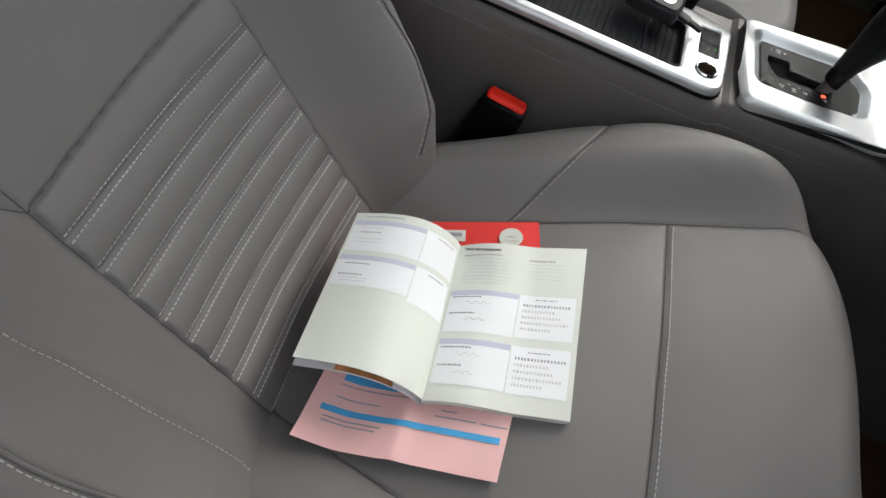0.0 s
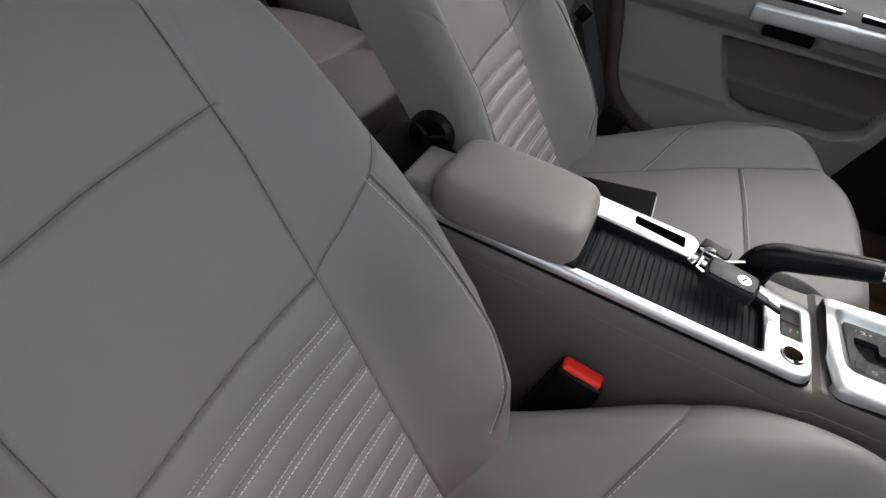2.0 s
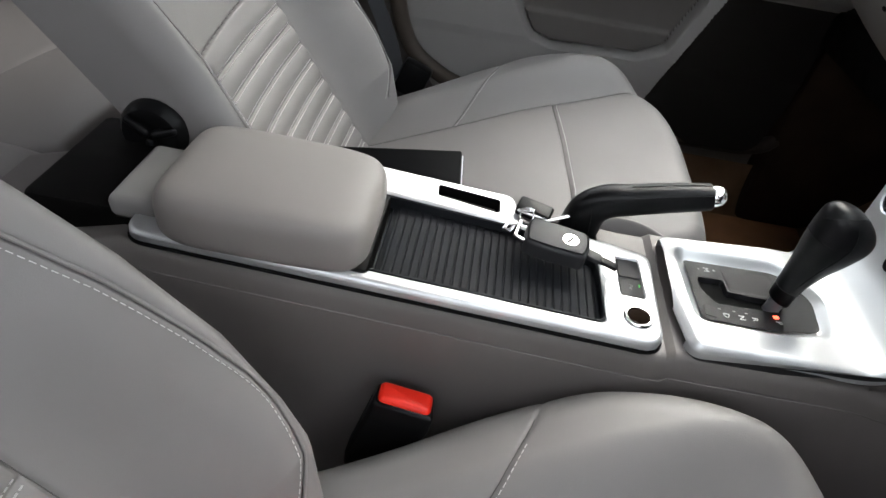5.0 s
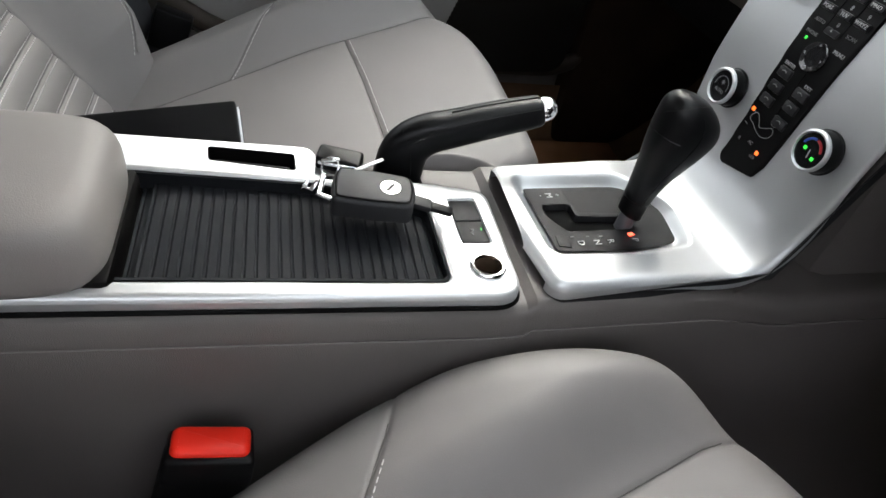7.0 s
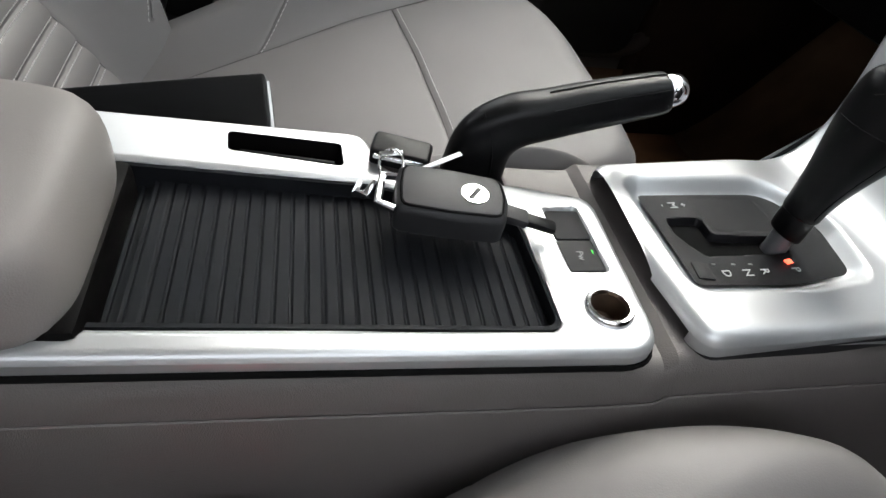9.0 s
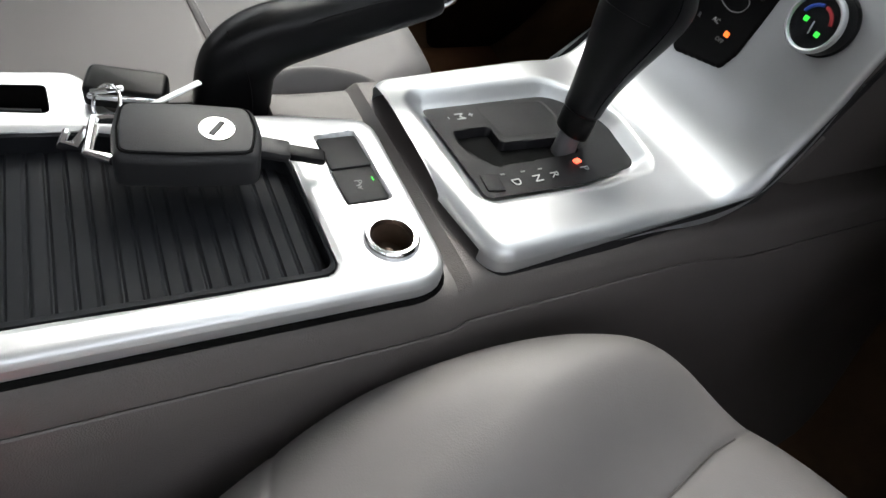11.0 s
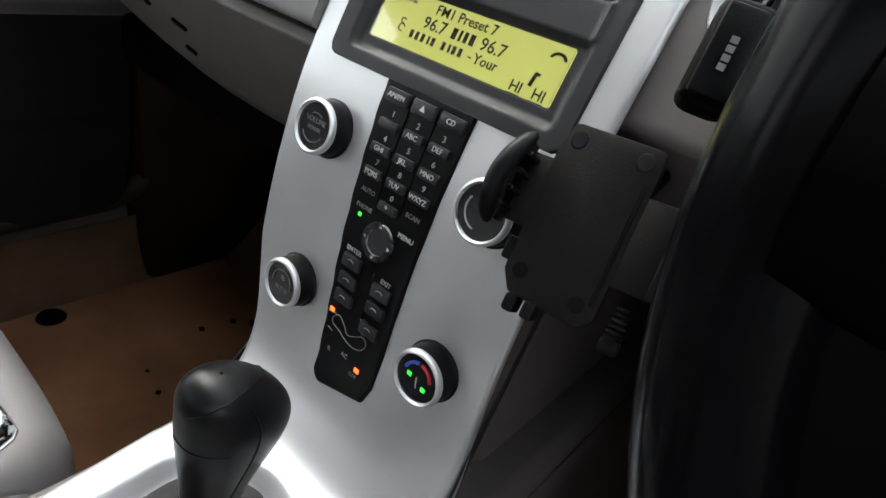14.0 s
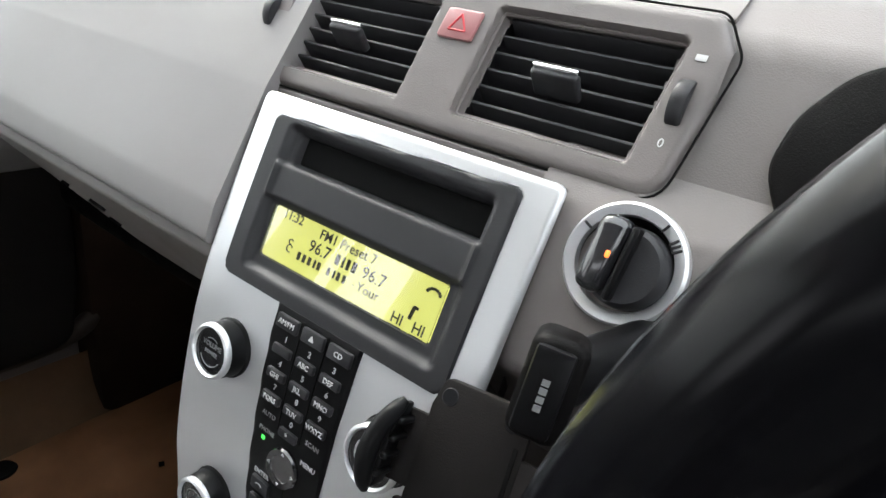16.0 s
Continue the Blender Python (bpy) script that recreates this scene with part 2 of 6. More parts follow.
def tube(path, radius, seg=12, caps=True):
    """A round bar along the path; radius is one number or one for each point."""
    bm = bmesh.new()
    pts = [Vector(p) for p in path]
    rings = []
    side = None
    for i, p in enumerate(pts):
        d = (pts[min(i + 1, len(pts) - 1)] - pts[max(i - 1, 0)]).normalized()
        if side is None:
            side = d.orthogonal().normalized()
        side = (side - d * side.dot(d)).normalized()
        up = d.cross(side)
        r = radius[i] if isinstance(radius, (list, tuple)) else radius
        rings.append([bm.verts.new(p + (side * math.cos(a) + up * math.sin(a)) * r) for a in (2 * math.pi * k / seg for k in range(seg))])
    for a, b in zip(rings[:-1], rings[1:]):
        for k in range(seg):
            bm.faces.new((a[k], a[(k + 1) % seg], b[(k + 1) % seg], b[k]))
    if caps:
        bm.faces.new(rings[0][::-1])
        bm.faces.new(rings[-1])
    return bm


def lathe(profile, m=None, seg=40):
    """The profile of (radius, height) turned round z."""
    bm = bmesh.new()
    rings = []
    for r, h in profile:
        if r < 1e-6:
            rings.append([bm.verts.new((0, 0, h))] * seg)
        else:
            rings.append([bm.verts.new((r * math.cos(a), r * math.sin(a), h)) for a in (2 * math.pi * k / seg for k in range(seg))])
    for a, b in zip(rings[:-1], rings[1:]):
        for k in range(seg):
            f = [a[k], a[(k + 1) % seg], b[(k + 1) % seg], b[k]]
            f = list(dict.fromkeys(f))
            if len(f) > 2:
                bm.faces.new(f)
    if m is not None:
        bmesh.ops.transform(bm, matrix=m, verts=bm.verts)
    return bm


def spline(pts, n=8):
    """A smooth line through the points."""
    p = [Vector(q) for q in pts]
    out = []
    for i in range(len(p) - 1):
        a, b, c, d = p[max(i - 1, 0)], p[i], p[i + 1], p[min(i + 2, len(p) - 1)]
        for s in range(n):
            t = s / n
            out.append(0.5 * ((2 * b) + (c - a) * t + (2 * a - 5 * b + 4 * c - d) * t * t + (3 * b - a - 3 * c + d) * t ** 3))
    out.append(p[-1])
    return out


def basis(origin, xdir, ydir):
    """A pose whose x runs along xdir, y nearly along ydir."""
    x = Vector(xdir).normalized()
    z = x.cross(Vector(ydir)).normalized()
    y = z.cross(x)
    m = Matrix((x, y, z)).transposed().to_4x4()
    m.translation = Vector(origin)
    return m


def sd_poly(px, py, poly):
    """Signed distance to a polygon, negative inside."""
    d = np.full(px.shape, 1e9)
    inside = np.zeros(px.shape, bool)
    k = len(poly)
    for i in range(k):
        ax, ay = poly[i]
        bx, by = poly[(i + 1) % k]
        ex, ey = bx - ax, by - ay
        wx, wy = px - ax, py - ay
        t = np.clip((wx * ex + wy * ey) / max(ex * ex + ey * ey, 1e-12), 0, 1)
        d = np.minimum(d, np.hypot(wx - t * ex, wy - t * ey))
        if abs(ey) > 1e-12:
            inside ^= ((ay > py) != (by > py)) & (px < ax + ex * (py - ay) / ey)
    return np.where(inside, -d, d)


def sd_line(px, py, line):
    d = np.full(px.shape, 1e9)
    for (ax, ay), (bx, by) in zip(line[:-1], line[1:]):
        ex, ey = bx - ax, by - ay
        wx, wy = px - ax, py - ay
        t = np.clip((wx * ex + wy * ey) / max(ex * ex + ey * ey, 1e-12), 0, 1)
        d = np.minimum(d, np.hypot(wx - t * ex, wy - t * ey))
    return d


def ease(t):
    t = np.clip(t, 0, 1)
    return t * t * (3 - 2 * t)


def writing(name, words, size, m, mat, parent, label="", deep=0.0002, spacing=1.0, bold=0.0):
    """Raised letters in the built-in font, centred on the pose m."""
    cu = bpy.data.curves.new("letters", "FONT")
    cu.body, cu.size, cu.extrude, cu.align_x, cu.align_y, cu.space_character = words, size, deep, "CENTER", "CENTER", spacing
    cu.resolution_u = 2
    cu.offset = bold
    tmp = bpy.data.objects.new("letters", cu)
    me = bpy.data.meshes.new_from_object(tmp)
    bpy.data.objects.remove(tmp)
    me.transform(m)
    me.materials.clear()
    return link_mesh(name, me, mat, parent, label, smooth=False)

# ---- the shell of the car ----
FLOOR = -0.07


def slab(name, x0, x1, y0, y1, z0, z1, mat, label, category, r=0.01):
    return tagged(part(name, span(x0, x1, y0, y1, z0, z1, r), mat), label, category, kind="structure")


ground = tagged(part("ground", span(-60, 60, -60, 60, -0.62, -0.50, 0.0), ASPHALT, smooth=False), "flat grey asphalt under the car", "ground", kind="structure")
floor_grid = np.zeros((60, 90, 3))
fx, fy = np.meshgrid(np.linspace(-1.7, 1.1, 90), np.linspace(-0.9, 0.98, 60))
floor_grid[..., 0], floor_grid[..., 1] = fx, fy
floor_grid[..., 2] = FLOOR + 0.42 * ease((fx - 0.62) / 0.45) + 0.004 * np.sin(fx * 31) * np.sin(fy * 27)
floor = tagged(sheet("floor", floor_grid, CARPET), "worn brown carpet on the car floor", "floor", kind="structure")
underbody = slab("underbody", -1.8, 1.2, -0.93, 1.0, -0.2, FLOOR - 0.03, BLACK, "dark steel floor pan", "floor")
ceiling = tagged(part("ceiling", span(-1.92, 0.02, -0.88, 0.95, 1.12, 1.18, 0.03), LINER), "pale fabric headliner under the roof", "ceiling", kind="structure")
# unseen, carried this high to keep light from behind off the bench
rear_wall = slab("wall_rear", -1.92, -1.86, -0.9, 0.98, -0.1, 1.00, PANEL, "unseen taupe wall behind the rear seat, raised to block light", "wall")
# unseen wall, added to cut the side light from the driver's opening
near_blocker = slab("wall_near", -0.56, 0.62, -0.935, -0.88, -0.1, 0.64, PANEL, "unseen taupe wall that blocks light from the driver's side", "wall", 0.02)
sill_near = slab("trim_sill_near", -0.5, 0.8, -0.93, -0.83, -0.14, -0.02, TRIM, "taupe door sill trim", "trim", 0.02)
sill_far = slab("trim_sill_far", -1.7, 0.49, 0.832, 0.90, -0.12, 0.128, TRIM, "taupe door sill trim", "trim", 0.02)
bulkhead = slab("wall_bulkhead", 0.98, 1.06, -0.95, 1.0, -0.1, 0.8, CARPET, "dark bulkhead behind the dashboard", "wall")
near_rear = slab("wall_near_rear", -1.9, -0.62, -0.92, -0.86, -0.1, 0.66, PANEL, "taupe rear door trim", "wall", 0.02)
far_skin = slab("wall_far", -1.9, 1.05, 0.93, 0.98, -0.1, 0.62, DARKPANEL, "outer skin of the far doors", "wall", 0.01)
# unseen panel, added to shade the rear bench from the far side
far_blocker = slab("wall_light_block_far", -1.9, -1.22, 0.93, 0.98, 0.60, 1.13, PANEL, "unseen taupe wall that blocks side light on the rear bench", "wall", 0.01)
# footwell sides, coloured dark to stand for the shade under the dash
cowl_near = slab("wall_cowl_near", 0.62, 1.05, -0.92, -0.86, -0.1, 0.78, DARKPANEL, "footwell side trim, coloured as dark as the shade there", "wall", 0.02)
kick_far = slab("trim_kick_far", 0.495, 1.0, 0.80, 0.94, -0.12, 0.47, SHADECARPET, "footwell side trim, coloured as dark as the shade there", "trim", 0.03)
kick_near = slab("trim_kick_near", 0.42, 1.0, -0.88, -0.80, -0.12, 0.47, MATTE, "footwell side trim, coloured as dark as the shade there", "trim", 0.03)
for x, y0, y1 in ((-0.62, -0.92, -0.84), (-0.56, 0.84, 0.94)):
    post = tagged(part("trim_pillar", span(x - 0.09, x + 0.05, y0, y1, 0.05, 1.14, 0.02), PANEL), "taupe door pillar trim", "pillar", kind="structure")
for y in (-0.86, 0.93):
    tagged(part("trim_screen_pillar", tube([(1.0, y, 0.74), (0.55, y * 0.97, 0.94), (0.0, y * 0.93, 1.14)], 0.03), PANEL), "pale windscreen pillar trim", "pillar", kind="structure")
bm = bmesh.new()
for dz in (0.0, 0.005):
    vs = [bm.verts.new(Vector(p) + Vector((0, 0, dz))) for p in ((1.12, -0.84, 0.76), (1.12, 0.92, 0.76), (0.01, 0.88, 1.14), (0.01, -0.80, 1.14))]
    bm.faces.new(vs)
vv = list(bm.verts)
for i in range(4):
    bm.faces.new((vv[i], vv[(i + 1) % 4], vv[4 + (i + 1) % 4], vv[4 + i]))
pane = tagged(part("window_1", bm, GLASS, smooth=False), "clear windscreen above the dashboard", "window", kind="structure")
pane.visible_shadow = False
pane2 = tagged(part("window_2", span(-0.5, 0.75, 0.945, 0.95, 0.60, 1.12, 0.0), GLASS, smooth=False), "clear side window of the far door", "window", kind="structure")
pane2.visible_shadow = False

# carpet that rises from the far floor to the sill
side_grid = np.zeros((14, 60, 3))
for i, q in enumerate(np.linspace(0, 1, 14)):
    side_grid[i, :, 0] = np.linspace(-0.30, 0.70, 60)
    side_grid[i, :, 1] = 0.792 + 0.037 * math.sin(q * math.pi / 2)
    side_grid[i, :, 2] = FLOOR + 0.003 + 0.145 * (1 - math.cos(q * math.pi / 2))
tagged(sheet("trim_carpet_far", side_grid, CARPET), "brown carpet rising to the door sill", "carpet", kind="structure")

# ---- tunnel under the centre console, and the console sides ----
SIDE = -0.095          # the driver's side of the console
FARSIDE = 0.100


def top_line(x):
    """Height of the silver trim along the console."""
    return 0.357 - 0.05 * min(x, 0.0)


def console_body():
    t = thing("centre_console", "taupe plastic centre console between the front seats", "centre console", (0, 0, FLOOR))
    xs = np.concatenate([np.linspace(-0.72, -0.5, 12), np.linspace(-0.49, 0.42, 130), np.linspace(0.43, 0.95, 20)])
    prof = 64
    g = np.zeros((len(xs), prof, 3))
    for i, x in enumerate(xs):
        top = 0.345 - 0.05 * min(x, 0) - 0.35 * max(0.0, -0.5 - x)
        top += 0.006 * float(ease((x - 0.031) / 0.008))
        if x > 0.2:
            top -= 0.014 * float(ease((x - 0.2) / 0.1))
        hollow = 0.05 if -0.47 < x < -0.026 else 0.0
        yn = SIDE + 0.0 - 0.012 * float(ease((x - 0.15) / 0.3)) * 0
        near = spline([(yn - 0.035 - 0.06 * float(ease((x - 0.1) / 0.35)), 0, FLOOR - 0.02), (yn - 0.016, 0, 0.05), (yn - 0.010, 0, 0.22), (yn - 0.006, 0, top - 0.035), (yn - 0.002, 0, top - 0.029)], 5)
        crest = spline([(yn - 0.0035, 0, top - 0.027), (yn, 0, top - 0.008), (yn + 0.007, 0, top)], 4)
        left = [(p.x, p.z) for p in near] + [(p.x, p.z) for p in crest[:-1]]
        left = left + [(yn + 0.010, top), (yn + 0.012, top - hollow)]
        right = [(FARSIDE - (y - SIDE), z) for y, z in reversed(left)]
        sec = left + right
        # even number of points in each section
        k = np.linspace(0, len(sec) - 1, prof)
        for j, q in enumerate(k):
            a = int(q)
            b = min(a + 1, len(sec) - 1)
            f = q - a
            g[i, j] = (x, sec[a][0] * (1 - f) + sec[b][0] * f, sec[a][1] * (1 - f) + sec[b][1] * f)
    sheet("body", g, TRIM, t, sharp=25)
    # the tunnel goes on forward under the dashboard
    part("tunnel_side", span(0.335, 0.98, -0.062, 0.088, FLOOR, 0.64, 0.02), TRIM, t)
    # solid black plate gives the shade of the open gap behind the stack
    part("gap_cover", prism(rpoly([(0.248, -0.088), (0.305, -0.084), (0.325, -0.05), (0.25, -0.05)], 0.004), 0.330, 0.3345, 0.001), VOID, t, "black plate in place of the shaded gap behind the panel")
    return t


console = console_body()


def touching(so):
    """Cells with at least one corner inside."""
    q = so < 0
    return q[:-1, :-1] | q[1:, :-1] | q[:-1, 1:] | q[1:, 1:]


def snapped(a, b, so, st):
    """Moves the points that lie outside onto the outline."""
    ga, gb = np.gradient(so, st, axis=1), np.gradient(so, st, axis=0)
    w = np.where(so > 0, so, 0)
    return a - ga * w, b - gb * w


def rear_trim():
    """Silver frame round the ribbed tray, with the socket and the two switches."""
    t = thing("console_trim", "satin silver trim frame on the centre console", "trim frame", (0, 0, 0.35))
    outer = rpoly([(-0.49, -0.0928), (0.0255, -0.0928), (0.0285, 0.040), (-0.02, 0.050), (-0.115, 0.056), (-0.126, 0.098), (-0.49, 0.103)], [0.02, 0.022, 0.018, 0.02, 0.02, 0.016, 0.02], 7)
    tray = rpoly([(-0.285, -0.074), (-0.031, -0.076), (-0.033, 0.012), (-0.125, 0.041), (-0.285, 0.048)], [0.004, 0.009, 0.012, 0.03, 0.004], 6)
    slot = rpoly([(-0.2135, 0.066), (-0.1415, 0.0565), (-0.1425, 0.0815), (-0.215, 0.086)], 0.004, 4)
    switch = rpoly([(-0.0128, 0.026), (0.0128, 0.0285), (0.0146, -0.0325), (-0.0118, -0.0335)], 0.003, 4)
    st = 0.0011
    xs, ys = np.arange(-0.495, 0.034, st), np.arange(-0.103, 0.105, st)
    X, Y = np.meshgrid(xs, ys)
    so = sd_poly(X, Y, outer)
    Z = 0.357 - 0.05 * np.minimum(X, 0) + 0.0045
    Z -= 0.0055 * (1 - np.sqrt(np.clip(1 - np.clip((so + 0.0055) / 0.0055, 0, 1) ** 2, 0, 1)))
    st1 = sd_poly(X, Y, tray)
    Z -= 0.040 * ease((0.0016 - st1) / 0.0032) + 0.0018 * ease((0.006 - st1) / 0.005)
    Z -= 0.003 * ease((0.0005 - sd_poly(X, Y, switch)) / 0.0014)
    rr = np.hypot(X - 0.002, Y + 0.0615)
    Z -= 0.022 * ease((0.0125 - rr) / 0.0022)
    so = np.maximum(so, -sd_poly(X, Y, slot))
    keep = touching(so)
    X, Y = snapped(X, Y, so, st)
    sheet("frame", np.stack([X, Y, Z], -1), SILVER, t, keep=keep, sharp=50)
    o = np.array(outer)
    rim = [np.stack([o[:, 0], o[:, 1], 0.357 - 0.05 * np.minimum(o[:, 0], 0) + d], -1) for d in (-0.001, -0.004, -0.0100)]
    sheet("skirt", np.stack(rim), SILVER, t, wrap=True)
    # a black tube draws the shadow line below the silver edge
    part("shadow_gap", tube([(x, y, 0.357 - 0.05 * min(x, 0) - 0.0090) for x, y in outer + outer[:1]], 0.0024, 6), VOID, t, "black tube for the gap shadow under the trim")
    ln = np.array(slot)
    top = 0.357 - 0.05 * np.minimum(ln[:, 0], 0) + 0.0045
    wall = [np.stack([ln[:, 0], ln[:, 1], top + d], -1) for d in (0.0004, -0.0012, -0.022)]
    box = sheet("slot_lining", np.stack(wall), MATTE, t, "black lining of the ticket slot", wrap=True)
    part("slot_floor", prism(slot, 0.340, 0.350, 0.0), VOID, box, "dark floor of the slot")
    part("slot_ledge", tube([(-0.208, 0.078, 0.3625), (-0.147, 0.0715, 0.3595)], 0.0016, 8), GREYPL, box, "thin ledge inside the slot")
    ring = lathe([(0.0108, -0.02), (0.0108, 0.003), (0.0116, 0.0050), (0.0136, 0.0054), (0.0150, 0.0040), (0.0153, 0.001)], Matrix.Translation((0.002, -0.0615, 0.3595)))
    sock = part("socket_ring", ring, CHROME, t, "chrome ring of the power socket")
    part("socket_cup", lathe([(0.0107, 0.002), (0.0104, -0.012), (0.0, -0.0125)], Matrix.Translation((0.002, -0.0615, 0.3595))), SOCKET, sock, "brown metal inside of the power socket")
    part("socket_pin", lathe([(0.0, -0.006), (0.0022, -0.0065), (0.0026, -0.012)], Matrix.Translation((0.002, -0.0615, 0.3595)), 12), SOCKET, sock)
    for y0, y1 in ((-0.0315, -0.0040), (-0.0030, 0.0248)):
        sw = part("switch", prism(rpoly([(-0.0110, y0), (0.0135, y0), (0.0126, y1), (-0.0116, y1)], 0.0022, 3), 0.3575, 0.3608, 0.0009), GATE, t, "dark grey rocker switch")
        if y1 < 0:
            writing("switch_mark", "Pw", 0.0065, basis((0.000, -0.0185, 0.3611), (0, -1, 0), (1, 0, 0)), DIMMARK, sw)
            part("switch_light", span(0.0088, 0.0098, -0.0165, -0.013, 0.3606, 0.3611, 0.0002), GREEN, sw, "small green indicator")
    # the mat of the tray, with ribs that run across
    z0 = 0.345
    m = thing("ribbed_tray_mat", "black ribbed rubber mat in the console tray", "tray mat", (-0.15, 0, z0))
    n = 36
    st = 0.0007
    xs = np.arange(-0.29, -0.028, st)
    g = np.zeros((12, len(xs), 3))
    for j, (y, dz) in enumerate(((-0.0765, -0.006), (-0.0762, 0), (-0.06, 0), (-0.045, 0), (-0.03, 0), (-0.015, 0), (0.0, 0), (0.012, 0), (0.025, 0), (0.04, 0), (0.0545, 0), (0.0548, -0.006))):
        rib = 0.0006 * np.clip(4.5 * np.cos(2 * np.pi * (xs + 0.29) / 0.0086) + 3.6, -1, 1) - 0.005 * (xs < -0.254)
        g[j, :, 0] = xs + 0.02 * (y) * 0.35
        g[j, :, 1] = y
        g[j, :, 2] = z0 - 0.05 * np.minimum(xs, 0) + 0.004 + rib + dz
    sheet("mat", g, RUBBER, m, sharp=30)
    wall = rpoly([(-0.2855, -0.0745), (-0.0305, -0.0765), (-0.0325, 0.0125), (-0.125, 0.0415), (-0.2855, 0.0485)], [0.004, 0.009, 0.012, 0.03, 0.004], 6)
    bm = bmesh.new()
    lo = [bm.verts.new((x * 1.0 + 0.0, y, 0.330)) for x, y in wall]
    hi = [bm.verts.new((x, y, 0.357 - 0.05 * min(x, 0) + 0.0031)) for x, y in wall]
    inn = [bm.verts.new((x * 0.988 - 0.0018, y * 0.955, 0.357 - 0.05 * min(x, 0) + 0.0022)) for x, y in wall]
    inl = [bm.verts.new((x * 0.988 - 0.0018, y * 0.955, 0.330)) for x, y in wall]
    for a, b in ((lo, hi), (hi, inn), (inn, inl)):
        for i in range(len(wall)):
            bm.faces.new((a[i], a[(i + 1) % len(wall)], b[(i + 1) % len(wall)], b[i]))
    part("rim", bm, RUBBER, m, "black rubber lip round the mat")
    return t


rear_trim()


def armrest():
    t = thing("armrest", "taupe padded armrest lid on the centre console", "armrest", (-0.36, -0.02, 0.37))
    # rings from the middle of the top, over the rounded edge, down the side
    rows = []
    seg = 120
    levels = [(0.0, 0.0), (0.25, 0.0002), (0.5, 0.0008), (0.7, 0.0018), (0.80, 0.003), (0.88, 0.0048), (0.935, 0.0080), (0.965, 0.0120), (0.986, 0.0170), (0.996, 0.0230), (1.0, 0.030), (1.0, 0.040), (0.995, 0.047), (0.985, 0.052), (0.965, 0.0555), (0.90, 0.057)]
    for f, drop in levels:
        ring = []
        for k in range(seg):
            a = 2 * math.pi * k / seg
            c, s = math.cos(a), math.sin(a)
            pw = 5.5 if f > 0.5 else 4.0
            q = f / (abs(c) ** pw + abs(s) ** pw) ** (1 / pw)
            x = -0.3655 + 0.1015 * q * c
            y = -0.022 + (0.0735 - 0.002 * c) * q * s
            ring.append((x, y, 0.4325 - drop - 0.02 * (x + 0.362) - 0.012 * float(ease((x + 0.275) / 0.05)) * (drop < 0.02)))
        rows.append(ring)
    sheet("pad", np.array(rows), ARMSKIN, t, wrap=True)
    part("box", span(-0.468, -0.262, -0.084, 0.043, 0.345, 0.380, 0.006), MATTE, t, "black box under the lid")
    part("hinge", rbox((0.05, 0.10, 0.03), 0.008, 3, pose(-0.49, -0.02, 0.385)), PANEL, t, "taupe hinge cover")
    part("rear_tray", span(-0.60, -0.478, -0.07, 0.085, 0.33, 0.388, 0.008), MATTE, t, "black rear end of the console")
    return t


armrest()


# ---- silver panel: gear surround and centre stack in one sheet ----
PROFILE = spline([(0.045, 0, 0.3585), (0.10, 0, 0.3585), (0.16, 0, 0.3585), (0.20, 0, 0.3595), (0.225, 0, 0.367), (0.246, 0, 0.387), (0.258, 0, 0.412), (0.265, 0, 0.45),
                  (0.2715, 0, 0.50), (0.279, 0, 0.54), (0.289, 0, 0.58), (0.301, 0, 0.615), (0.320, 0, 0.66), (0.344, 0, 0.712)], 14)
PX = np.array([p.x for p in PROFILE])
PZ = np.array([p.z for p in PROFILE])
PS = np.concatenate([[0], np.cumsum(np.hypot(np.diff(PX), np.diff(PZ)))])


def on_panel(s, y, h=0.0):
    """A place on the silver panel: s along its middle line, y across, h above its face."""
    x, z = np.interp(s, PS, PX) + np.minimum(s, 0.0), np.interp(s, PS, PZ)
    tx, tz = np.interp(s + 0.004, PS, PX) - np.interp(s - 0.004, PS, PX), np.interp(s + 0.004, PS, PZ) - np.interp(s - 0.004, PS, PZ)
    ln = np.hypot(tx, tz)
    return np.stack([x - tz / ln * h, y + 0 * x, z + tx / ln * h], -1)


def s_at(z):
    return float(np.interp(z, PZ[60:], PS[60:]))


def panel_pose(z, y, h=0.0):
    """A pose on the stack with x to the driver's right, y up the face and z out of it."""
    s = s_at(z)
    p = Vector(on_panel(np.array(s), np.array(y), h))
    up = Vector(on_panel(np.array(s + 0.01), np.array(y), 0.0)) - Vector(on_panel(np.array(s - 0.01), np.array(y), 0.0))
    return basis(p, (0, -1, 0), up)


GATE_POLY = rpoly([(0.0205, 0.0440), (0.0250, -0.0440), (0.100, -0.0450), (0.1475, -0.0360), (0.154, 0.012), (0.128, 0.0485)], [0.004, 0.004, 0.05, 0.012, 0.03, 0.03], 7)   # s, y


